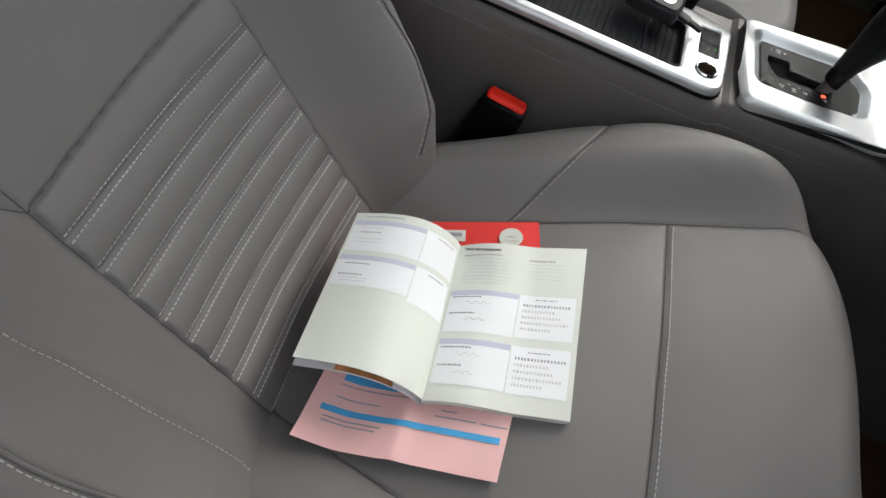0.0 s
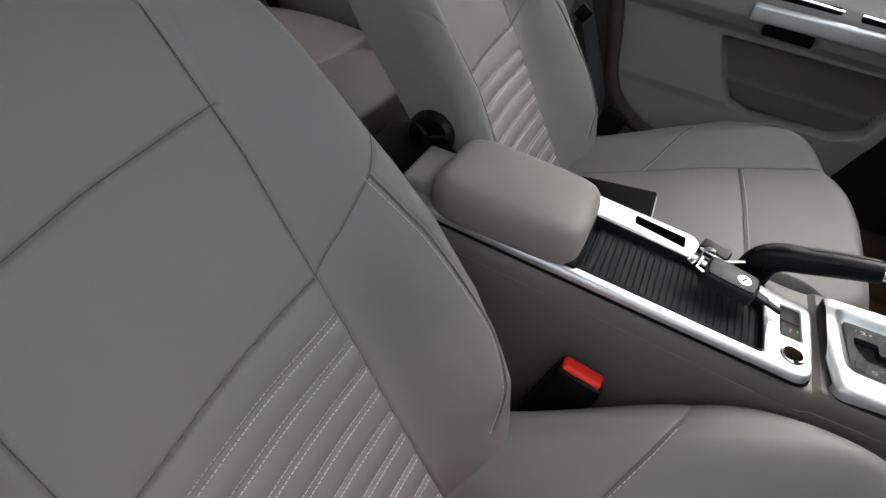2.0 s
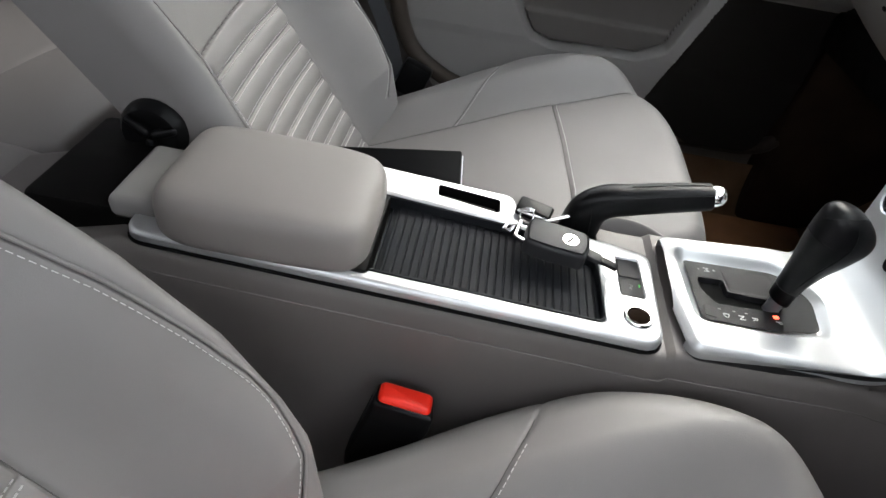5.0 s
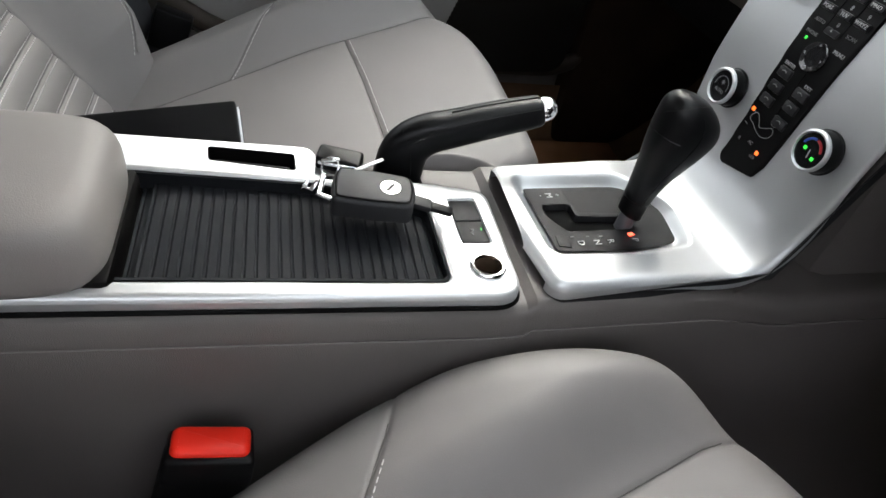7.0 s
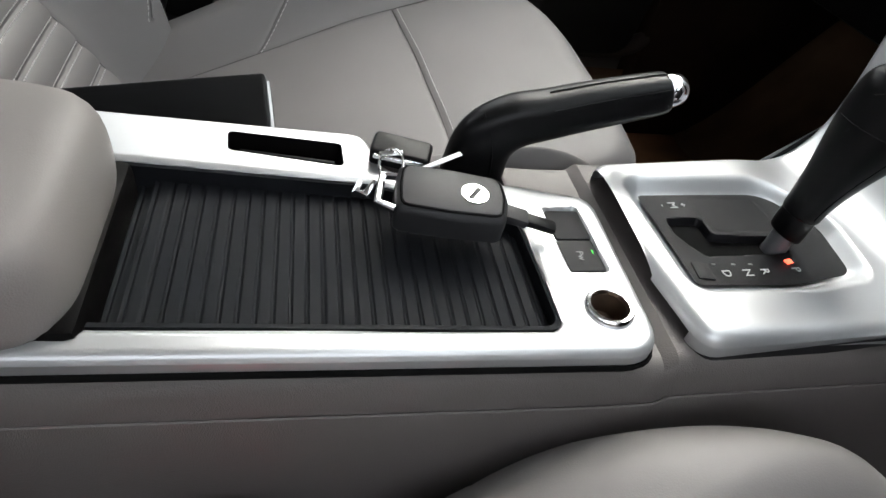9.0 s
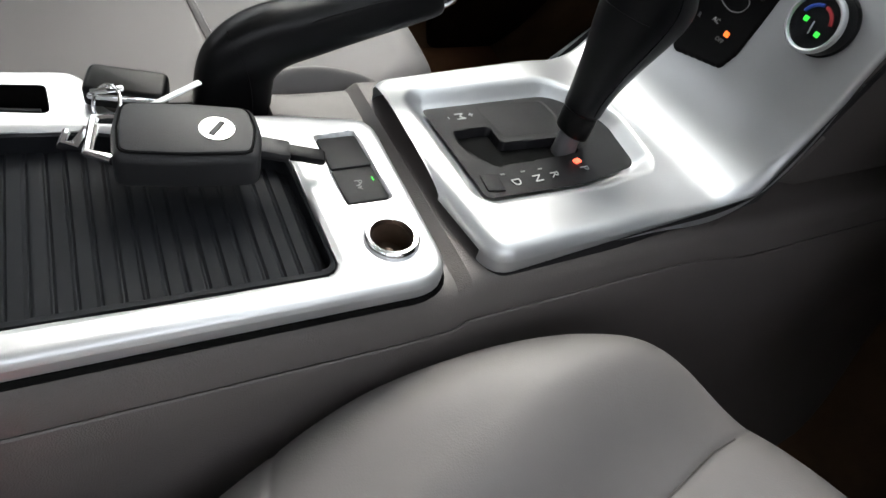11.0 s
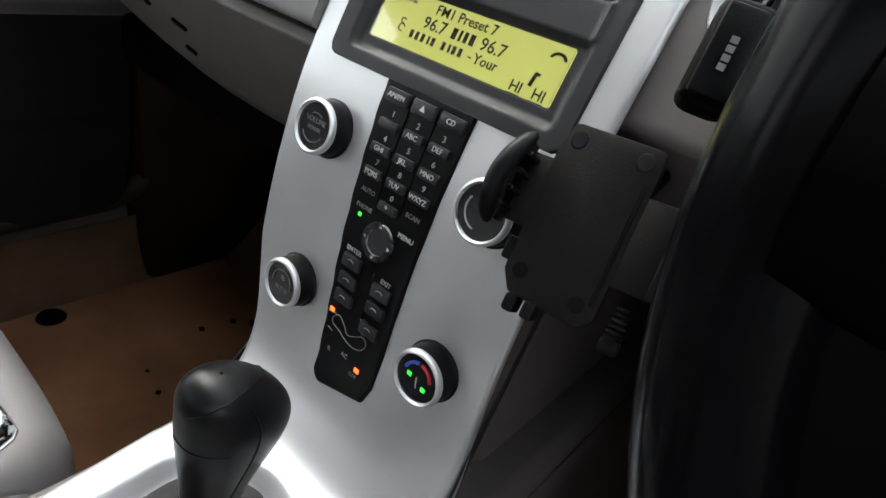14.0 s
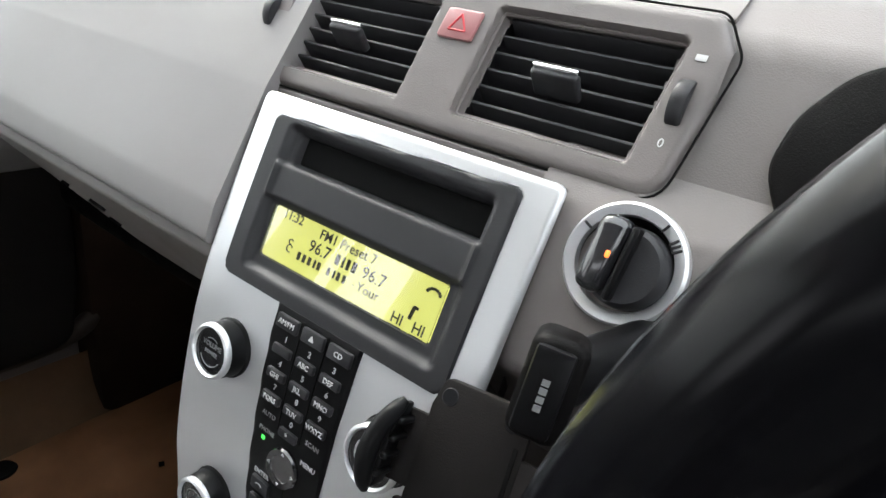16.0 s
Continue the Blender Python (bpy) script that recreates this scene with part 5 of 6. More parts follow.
air_vents()
recess = rpoly([(-0.64, 0.716), (-0.176, 0.716), (-0.163, 0.736), (-0.166, 0.757), (-0.180, 0.777), (-0.215, 0.790), (-0.60, 0.790)], [0.0, 0.01, 0.02, 0.03, 0.03, 0.03, 0.0], 6)
part("cluster_recess", prism([(-y, (z - 0.73) * 1.118) for y, z in recess], -0.004, 0.0045, 0.003, vent_pose(0.0, 0.73)), MATTE, dash, "black instrument recess behind the wheel")


def ignition():
    t = thing("ignition_switch", "round ignition switch with chrome ring and key inserted", "ignition switch", (0.345, -0.124, 0.66))
    m = basis((0.3375, -0.1275, 0.6885), (-0.03, -0.99, 0), (0.38, 0, 1))
    part("ring", lathe([(0.0268, -0.010), (0.0268, 0.0030), (0.0255, 0.0045), (0.0212, 0.0030), (0.0205, 0.0)], m, 56), SILVER, t, "satin chrome ring")
    part("dish", lathe([(0.0212, 0.0020), (0.0204, -0.003), (0.0, -0.003)], m, 48), BLACK, t)
    part("barrel", lathe([(0.0, 0.0115), (0.0150, 0.0115), (0.0170, 0.0095), (0.0178, 0.004), (0.0180, -0.002)], m @ Matrix.Translation((0.003, -0.001, 0)), 40), GREYPL, t, "dark turning barrel")
    key = part("key_head", rbox((0.0135, 0.034, 0.022), 0.005, 3, m @ pose(-0.0065, 0.0015, 0.006, 0, 0, -4)), GLOSS, t, "glossy black key head")
    part("key_ridge", rbox((0.004, 0.033, 0.026), 0.0018, 2, m @ pose(0.0030, 0.000, 0.003, 0, 0, -4)), BLACK, t)
    part("key_light", rbox((0.002, 0.003, 0.001), 0.0004, 1, m @ pose(-0.0030, 0.002, 0.0172)), ORANGE, key, "tiny orange light")
    for a, wdt in ((152, 1), (60, 1), (38, 3)):
        for i in range(wdt):
            r = radians(a + (i - (wdt - 1) / 2) * 5)
            p = m @ Vector((0.0228 * math.cos(r), 0.0228 * math.sin(r), 0.0042))
            part("ring_mark", rbox((0.0012, 0.0045, 0.0006), 0.0002, 1, m @ Matrix.Translation((0.0228 * math.cos(r), 0.0228 * math.sin(r), 0.0041)) @ Matrix.Rotation(r + math.pi / 2, 4, "Z")), GREYPL, t)
    return t


ignition()


def steering_wheel():
    t = thing("steering_wheel", "black leather steering wheel", "steering wheel", (0.20, -0.385, 0.55))
    c = Vector((0.1676, -0.3666, 0.676))
    th = 0.127
    up = Vector((math.sin(th), 0, math.cos(th)))
    right = Vector((0, -1, 0))
    ax = right.cross(up)
    R = 0.1851
    g = np.zeros((121, 20, 3))
    for i in range(121):
        a = 2 * math.pi * i / 120
        d = right * math.cos(a) + up * math.sin(a)
        for j in range(20):
            q = 2 * math.pi * j / 20
            g[i, j] = c + d * (R + 0.0165 * math.cos(q)) + ax * 0.0155 * math.sin(q)
    sheet("rim", g, WHEEL, t, wrap=True)
    m = basis(c - ax * -0.02, right, up)
    part("hub", prism(rpoly([(-0.095, -0.085), (0.095, -0.085), (0.10, 0.065), (-0.10, 0.065)], 0.04, 6), -0.03, 0.02, 0.012, basis(c, right, up)), HUBM, t, "black airbag cover")
    for a in (180, 0, 250, 290):
        d = right * math.cos(radians(a)) + up * math.sin(radians(a))
        part("spoke", tube([c + d * 0.05, c + d * (R - 0.005)], [0.034, 0.026] if a in (0, 180) else [0.022, 0.014], 14), HUBM, t, "black spoke")
    part("column", tube([c + Vector((0.03, 0, -0.01)), c + Vector((0.20, 0, -0.06))], [0.065, 0.085], 24), MATTE, t, "black column shroud")
    return t


steering_wheel()


def binnacle():
    t = thing("instrument_hood", "black instrument cluster hood behind the wheel", "instrument cluster", (0.42, -0.40, 0.70))
    path = [(0.40, -0.185, 0.70), (0.405, -0.205, 0.775), (0.42, -0.28, 0.83), (0.43, -0.40, 0.845), (0.42, -0.52, 0.83), (0.405, -0.60, 0.775), (0.40, -0.62, 0.70)]
    sp = spline(path, 8)
    g = np.zeros((len(sp), 6, 3))
    c = Vector((0.5, -0.40, 0.72))
    for i, p in enumerate(sp):
        for j, (f, dx) in enumerate(((1.0, 0.10), (1.05, 0.04), (1.04, -0.005), (0.97, -0.012), (0.93, 0.02), (0.90, 0.12))):
            q = c + (p - c) * f
            g[i, j] = (p.x + dx, q.y, q.z)
    sheet("hood", g, DASH, t)
    part("dial_face", rbox((0.01, 0.38, 0.15), 0.004, 2, pose(0.50, -0.40, 0.745, 0, 15, 0)), VOID, t, "dark dial face")
    return t


binnacle()

# ---- radio display, keypad and knobs on the stack ----


def s_of(z):
    return s_at(z)


BEZEL = rpoly([(s_of(0.700), 0.1015), (s_of(0.704), -0.0725), (s_of(0.606), -0.0720), (s_of(0.606), 0.1015)], [0.004, 0.004, 0.008, 0.008], 5)


def display_unit():
    t = thing("radio_display", "dark grey radio unit with a lit yellow display", "car radio", (0.32, 0.01, 0.60))
    st = 0.0013
    S, Y = np.meshgrid(np.arange(s_of(0.600), s_of(0.708), st), np.arange(-0.078, 0.107, st))
    so = sd_poly(S, Y, BEZEL)
    slot = rpoly([(s_of(0.6775), -0.059), (s_of(0.694), -0.059), (s_of(0.694), 0.079), (s_of(0.6775), 0.079)], 0.002, 4)
    win = rpoly([(s_of(0.6240), -0.0528), (s_of(0.6533), -0.0528), (s_of(0.6533), 0.0794), (s_of(0.6240), 0.0794)], 0.002, 4)
    fld = rpoly([(s_of(0.614), -0.062), (s_of(0.698), -0.062), (s_of(0.698), 0.088), (s_of(0.614), 0.088)], 0.006, 4)
    H = 0.0015 - 0.0045 * ease((0.001 - sd_poly(S, Y, fld)) / 0.006)
    H += 0.0035 * ease((0.0015 - sd_poly(S, Y, rpoly([(s_of(0.656), -0.0615), (s_of(0.676), -0.0615), (s_of(0.676), 0.0875), (s_of(0.656), 0.0875)], 0.002, 3))) / 0.003)
    H -= 0.0085 * ease((0.0008 - sd_poly(S, Y, slot)) / 0.002)
    H -= 0.0030 * ease((0.0008 - sd_poly(S, Y, win)) / 0.002)
    H -= 0.008 * ease(so / 0.002)
    sheet("bezel", on_panel(S, Y, H), GREYPL, t, keep=(so < 0.003)[:-1, :-1], sharp=50)
    slot_g = on_panel(*np.meshgrid(np.linspace(s_of(0.678), s_of(0.6935), 4), np.linspace(-0.0585, 0.0785, 4)), -0.0085)
    sheet("disc_slot", slot_g, VOID, t, "black disc slot")
    m = panel_pose(0.6385, 0.0133, -0.0048)
    lcd = part("screen", prism(rpoly([(-0.0658, -0.0158), (0.0658, -0.0158), (0.0658, 0.0158), (-0.0658, 0.0158)], 0.001, 2), -0.001, 0.0004, 0, m), LCD, t, "lit yellow-green screen", smooth=False)

    def line(words, x, y, size, sp=1.0):
        writing("screen_text", words, size, m @ Matrix.Translation((x, y, 0.0005)), LCDINK, lcd, deep=0.0001, spacing=sp, bold=0.00010)

    line("11:32", -0.050, 0.0128, 0.0078)
    line("FM1 Preset 7", -0.004, 0.0108, 0.0082)
    line("96.7", -0.0225, 0.0020, 0.0100)
    line("96.7", 0.0200, 0.0020, 0.0100)
    line("Your", 0.0195, -0.0065, 0.0080)
    line("HI", 0.043, -0.0118, 0.0082)
    line("HI", 0.0575, -0.0118, 0.0082)
    def bar(b):
        part("screen_bar", b, LCDINK, lcd, smooth=False)

    # the station's name stays a row of plain bars
    for x, w, y in ((-0.0075, 0.004, 0.0020), (-0.0030, 0.002, 0.0020), (0.0008, 0.003, 0.0020), (0.0055, 0.004, 0.0020),
                    (-0.036, 0.003, -0.0065), (-0.0315, 0.003, -0.0065), (-0.027, 0.003, -0.0065), (-0.0225, 0.002, -0.0065), (-0.019, 0.003, -0.0065), (-0.011, 0.003, -0.0065), (-0.0065, 0.002, -0.0065), (-0.003, 0.003, -0.0065), (0.0015, 0.003, -0.0065), (0.0085, 0.003, -0.0068)):
        h = 0.0062 if y > 0 else 0.0048
        if x == 0.0085:
            h = 0.0008
        bar(rbox((w * 0.82, h, 0.0002), 0, 1, m @ Matrix.Translation((x, y, 0.0006))))
    for x in (0.043, 0.0575):
        bar(rbox((0.009, 0.0016, 0.0002), 0, 1, m @ Matrix.Translation((x, -0.0162, 0.0006))))
    bar(rbox((0.0022, 0.0075, 0.0002), 0, 1, m @ pose(0.0505, -0.0052, 0.0006, 0, 0, -8)))
    bar(rbox((0.0030, 0.0016, 0.0002), 0, 1, m @ pose(0.0520, -0.0020, 0.00062, 0, 0, -8)))
    for k in range(7):
        a = math.pi * (0.1 + 0.8 * k / 6)
        bar(rbox((0.0018, 0.0016, 0.0002), 0, 1, m @ Matrix.Translation((0.0585 + 0.0042 * math.cos(a), 0.0080 + 0.003 * math.sin(a), 0.0006 + k * 0.00001))))
    arc = bmesh.new()
    for cx, cy, rr in ((-0.0455, -0.0010, 0.0016), (-0.0450, -0.0050, 0.0022)):
        put(arc, tube([m @ Vector((cx + rr * math.cos(q), cy + rr * math.sin(q), 0.0006)) for q in np.linspace(0.4, 5.2, 12)], 0.0004, 6))
    part("screen_icon", arc, LCDINK, lcd)
    glass = part("cover_glass", prism([(-0.0658, -0.0158), (0.0658, -0.0158), (0.0658, 0.0158), (-0.0658, 0.0158)], 0.0014, 0.0019, 0, m), COVER, t, "clear display cover", smooth=False)
    glass.visible_shadow = False
    return t


display_unit()


def keypad():
    t = thing("keypad", "black radio and climate keypad with grey lettering", "keypad", (0.27, 0.012, 0.41))
    poly = rpoly([(s_of(0.607), 0.0475), (s_of(0.607), -0.0205), (s_of(0.428), -0.0145), (s_of(0.414), -0.010), (s_of(0.405), 0.030), (s_of(0.410), 0.0365)], [0.001, 0.001, 0.01, 0.004, 0.008, 0.008], 5)
    st = 0.0014
    S, Y = np.meshgrid(np.arange(s_of(0.40), s_of(0.609), st), np.arange(-0.026, 0.053, st))
    so = sd_poly(S, Y, poly)
    H = 0.0022 - 0.004 * ease((so + 0.0012) / 0.002)
    sheet("base_plate", on_panel(S, Y, H), BLACK, t, keep=(so < 0.0015)[:-1, :-1], sharp=50)

    def col(z, f):
        """y of a column, f from -1 (left) to 1 (right)."""
        w = np.interp(z, [0.41, 0.607], [0.0235, 0.033])
        return float(0.0125 - f * w)

    def key(z, f, w, h, word, size=0.0052, mat=MARK, dz=0.0, body=True):
        y = col(z, f)
        if body:
            k = part("key", rbox((w, h, 0.0034), 0.0012, 2, panel_pose(z, y, 0.003)), GREYPL, t)
        else:
            k = t
        if word:
            writing("key_letters", word, size, panel_pose(z + dz, y, 0.0049 if body else 0.0024), mat, k)
        return k

    for f, w in ((-0.64, "AM/FM"), (0.0, "\u25b2"), (0.64, "CD")):
        if w == "\u25b2":
            k = key(0.599, f, 0.0175, 0.0085, "", 0.005)
            part("eject_mark", prism([(-0.002, -0.0015), (0.002, -0.0015), (0, 0.002)], 0, 0.0003, 0, panel_pose(0.599, col(0.599, 0), 0.0047)), MARK, k, smooth=False)
        else:
            key(0.599, f, 0.0175, 0.0085, w, 0.0044)
    digits = [("1", ""), ("2", "ABC"), ("3", "DEF"), ("4", "GHI"), ("5", "JKL"), ("6", "MNO"), ("7", "PQRS"), ("8", "TUV"), ("9", "WXYZ")]
    for i, (dg, ab) in enumerate(digits):
        z = 0.5835 - 0.0142 * (i // 3)
        f = (-0.62, 0.0, 0.62)[i % 3]
        key(z, f, 0.0150, 0.0058, ab, 0.0044)
        writing("key_digit", dg, 0.0050, panel_pose(z + 0.0062, col(z, f), 0.0024), MARK, t)
    key(0.5410, 0.0, 0.0145, 0.0055, "*", 0.005)
    writing("key_digit", "0", 0.0050, panel_pose(0.5472, col(0.547, 0), 0.0024), MARK, t)
    key(0.5440, -0.62, 0.01, 0.004, "AUTO", 0.0042, DIMMARK, body=False)
    key(0.5440, 0.62, 0.01, 0.004, "SCAN", 0.0042, DIMMARK, body=False)
    key(0.5340, -0.60, 0.01, 0.004, "PHONE", 0.0040, DIMMARK, body=False)
    key(0.5310, 0.64, 0.01, 0.004, "MENU", 0.0044, MARK, body=False)
    part("phone_light", rbox((0.003, 0.0026, 0.0006), 0.0003, 1, panel_pose(0.5290, col(0.529, -0.66), 0.0026)), GREEN, t, "green phone indicator")
    ring = part("menu_ring", lathe([(0.0122, 0), (0.0126, 0.002), (0.0118, 0.0034), (0.0085, 0.0030), (0.0080, 0.0024), (0.0, 0.0022)], panel_pose(0.5205, col(0.52, 0.05), 0.002), 40), GLOSS, t, "glossy round menu button")
    for a in (0, 90, 180, 270):
        mm = panel_pose(0.5205, col(0.52, 0.05), 0.0052) @ Matrix.Rotation(radians(a), 4, "Z") @ Matrix.Translation((0, 0.0100, 0))
        part("arrow", prism([(-0.0012, -0.0008), (0.0012, -0.0008), (0, 0.0011)], 0, 0.0003, 0, mm), MARK, ring, smooth=False)
    key(0.5060, -0.55, 0.01, 0.004, "ENTER", 0.0044, MARK, body=False)
    key(0.4995, 0.55, 0.01, 0.004, "EXIT", 0.0042, MARK, body=False)
    for z, f in ((0.4990, -0.5), (0.4925, 0.52), (0.4860, -0.5), (0.4800, 0.5), (0.4735, -0.5), (0.4650, 0.5)):
        k = key(z, f, 0.0155, 0.0088, "")
        bm = bmesh.new()
        mm = panel_pose(z, col(z, f), 0.0050)
        put(bm, tube([mm @ Vector((0.0028 * math.cos(q), 0.0018 * math.sin(q), 0)) for q in np.linspace(0.3, 2.8, 7)], 0.0004, 6))
        part("key_icon", bm, DIMMARK, k)
    # seated figure drawn as a loop with a round head
    def outline(name, pts, mat=DIMMARK, r=0.00035):
        return part(name, tube([panel_pose(z, y, 0.0027).translation for z, y in pts], r, 6), mat, t)

    loop = spline([(0.4560, 0.031, 0), (0.4600, 0.026, 0), (0.4560, 0.020, 0), (0.4515, 0.0155, 0), (0.4540, 0.009, 0), (0.4575, 0.003, 0), (0.4545, -0.001, 0), (0.4490, 0.001, 0), (0.4460, 0.008, 0), (0.4470, 0.016, 0), (0.4500, 0.023, 0), (0.4520, 0.030, 0), (0.4560, 0.031, 0)], 5)
    outline("airflow_loop", [(p.x, p.y) for p in loop])
    outline("airflow_head", [(0.4635 + 0.0042 * math.sin(q), 0.0035 + 0.0042 * math.cos(q)) for q in np.linspace(0, 6.283, 18)])
    for z, y in ((0.4680, 0.0085), (0.4600, 0.033), (0.4475, 0.0335)):
        outline("airflow_arrow", [(z, y), (z - 0.001, y - 0.0045)])
    for z, f in ((0.4605, -0.80), (0.4335, 0.50)):
        part("orange_light", rbox((0.0042, 0.0034, 0.0007), 0.0003, 1, panel_pose(z, col(z, f), 0.0027)), ORANGE, t, "lit orange indicator")
    key(0.4330, -0.62, 0.01, 0.004, "R", 0.0045, DIMMARK, body=False)
    key(0.4365, -0.05, 0.01, 0.004, "AC", 0.0045, DIMMARK, body=False)
    key(0.4280, 0.40, 0.01, 0.004, "OFF", 0.0040, DIMMARK, body=False)
    part("split_line", tube([panel_pose(z, float(np.interp(z, [0.46, 0.51], [0.008, 0.008])), 0.0024).translation for z in np.linspace(0.462, 0.508, 8)], 0.0005, 5), VOID, t)
    for f in (-0.31, 0.31):
        part("column_gap", tube([panel_pose(z, col(z, f), 0.0024).translation for z in np.linspace(0.540, 0.604, 10)], 0.0006, 5), VOID, t)
    return t


keypad()


def knob(y, z, kind):
    names = {"volume": "silver rimmed volume knob on the stack", "auto": "silver rimmed fan knob on the stack", "temp": "temperature knob with blue and red scale", "tune": "silver rimmed tuning knob behind the phone holder"}
    m = panel_pose(z, y, 0.0)
    t = thing("rotary_knob", names[kind], "knob", tuple(m.translation), "knobs on the stack")
    part("body", lathe([(0.0185, -0.001), (0.0188, 0.0015), (0.0176, 0.0025), (0.0172, 0.0125), (0.0166, 0.0135)], m, 48), BLACK, t)
    part("rim", lathe([(0.0173, 0.0125), (0.0174, 0.0145), (0.0166, 0.0161), (0.0155, 0.0166), (0.0148, 0.0160), (0.0144, 0.0144)], m, 48), SILVER, t, "satin silver rim")
    face = part("face", lathe([(0.0148, 0.0150), (0.0142, 0.0142), (0.0, 0.0137)], m, 48), GLOSS, t, "gloss black face")

    def arc(a0, a1, r, mat, w=0.0005, name="dial_arc"):
        part(name, tube([m @ Vector((r * math.cos(q), r * math.sin(q), 0.0146)) for q in np.linspace(radians(a0), radians(a1), 16)], w, 6), mat, face)

    if kind == "volume":
        writing("knob_letters", "VOLUME", 0.0046, m @ Matrix.Translation((0, 0.0035, 0.0141)), DIMMARK, face)
        writing("knob_letters", "POWER", 0.0034, m @ Matrix.Translation((0, -0.0015, 0.0141)), DIMMARK, face)
        arc(210, 330, 0.0098, DIMMARK, 0.0003)
        arc(55, 125, 0.0082, DIMMARK, 0.0003)
    elif kind == "auto":
        writing("knob_letters", "AUTO", 0.0046, m @ Matrix.Translation((0, -0.0045, 0.0141)), DIMMARK, face)
        writing("knob_letters", "*", 0.0110, m @ Matrix.Translation((0, 0.0015, 0.0141)), DIMMARK, face)
        arc(-10, 190, 0.0092, DIMMARK, 0.0004)
    elif kind == "temp":
        arc(95, 165, 0.0095, BLUEP, 0.0011)
        arc(15, 85, 0.0095, REDPR, 0.0011)
        for x, yy in ((-0.0058, -0.0005), (0.0058, -0.0045)):
            part("knob_light", rbox((0.0034, 0.0030, 0.0006), 0.0003, 1, m @ Matrix.Translation((x, yy, 0.0142))), GREEN, face, "green indicator")
        part("pointer", rbox((0.0010, 0.0072, 0.0004), 0.0002, 1, m @ pose(0.0002, -0.0030, 0.0143, 0, 0, 10)), MARK, face)
    else:
        arc(150, 260, 0.0100, MARK, 0.0005)
    return t


knob(0.0775, 0.5648, "volume")
knob(0.0722, 0.4605, "auto")
knob(-0.0512, 0.4690, "temp")
knob(-0.0530, 0.5690, "tune")


# ---- phone holder and the small device beside it ----


def phone_holder():
    t = thing("phone_holder", "empty black plastic phone holder clipped to the dash", "phone holder", (0.27, -0.105, 0.55))
    xd = Vector((0.0065, -0.045, 0.0015))
    yd = Vector((0.0385, 0.009, 0.072))
    m = basis((0.2720, -0.1035, 0.5925), xd, yd) @ Matrix.Diagonal((0.90, 0.93, 1.0, 1.0))
    plate = rpoly([(-0.0255, -0.034), (-0.019, -0.044), (0.019, -0.046), (0.0255, -0.040), (0.0255, 0.034), (0.025, 0.044), (-0.022, 0.044), (-0.0255, 0.030)], 0.004, 4)
    part("plate", prism(plate, -0.003, 0.0025, 0.0012, m), HOLDER, t)
    for x, y in ((-0.017, 0.036), (0.017, 0.036)):
        part("screw_cap", lathe([(0.0, 0.0030), (0.0040, 0.0030), (0.0046, 0.0023)], m @ Matrix.Translation((x, y, 0)), 24), GATE, t, "round charcoal screw cap")
    for x, y in ((-0.017, -0.032), (0.015, -0.036)):
        part("screw_hole", lathe([(0.0, 0.0027), (0.0040, 0.0027), (0.0042, 0.0020)], m @ Matrix.Translation((x, y, 0)), 24), VOID, t, "dark screw hole")
    part("notch", rbox((0.0022, 0.060, 0.0008), 0.0003, 1, m @ pose(0.0215, -0.004, 0.0026, 0, 0, 0)), VOID, t, "dark guide groove")
    part("left_slide", rbox((0.018, 0.036, 0.004), 0.001, 2, m @ Matrix.Translation((-0.030, 0.006, 0.000))), HOLDER, t)
    jaw = []
    for q in np.linspace(-1, 1, 15):
        jaw.append((m @ Vector((-0.037 - 0.004 * (1 - q * q) + 0.003 * q, 0.006 + 0.023 * q, 0.013 + 0.007 * (1 - q * q)))))
    bm = bmesh.new()
    put(bm, tube(jaw, [0.002 + 0.0028 * math.sqrt(max(0, 1 - (2 * i / 14 - 1) ** 2)) for i in range(15)], 12))
    for q in (-0.6, -0.2, 0.2, 0.6):
        put(bm, rbox((0.004, 0.003, 0.014), 0.0008, 1, m @ Matrix.Translation((-0.0345 + 0.003 * q, 0.006 + 0.022 * q, 0.009))))
    put(bm, rbox((0.0035, 0.042, 0.012), 0.0012, 2, m @ pose(-0.0375, 0.006, 0.007, 0, 0, -4)))
    part("left_jaw", bm, BLACK, t, "curved black gripping jaw")
    part("right_slide", rbox((0.020, 0.044, 0.004), 0.001, 2, m @ Matrix.Translation((0.034, 0.000, 0.000))), HOLDER, t)
    part("right_jaw", rbox((0.004, 0.044, 0.016), 0.0015, 2, m @ Matrix.Translation((0.0448, 0.000, 0.006))), BLACK, t, "black gripping jaw")
    bm = bmesh.new()
    for k in range(6):
        put(bm, lathe([(0.0, 0.0), (0.0042, 0.0003), (0.0042, 0.0017), (0.0, 0.002)], m @ Matrix.Translation((0.036, -0.028 - k * 0.0028, -0.002)) @ pose(0, 0, 0, 90, 0, 0), 14))
    put(bm, rbox((0.010, 0.008, 0.006), 0.002, 2, m @ Matrix.Translation((0.036, -0.047, -0.002))))
    part("release_screw", bm, BLACK, t)
    for x in (-0.014, -0.004):
        part("foot", rbox((0.007, 0.009, 0.012), 0.002, 2, m @ Matrix.Translation((x, -0.048, 0.002))), BLACK, t)
    part("side_peg", rbox((0.006, 0.012, 0.006), 0.0015, 2, m @ Matrix.Translation((-0.027, -0.024, 0.0))), BLACK, t)
    part("stem", tube([m @ Vector((0, 0, -0.002)), m @ Vector((0.003, 0.004, -0.03)), Vector((0.345, -0.112, 0.625))], [0.010, 0.008, 0.008], 12), BLACK, t)
    return t


phone_holder()


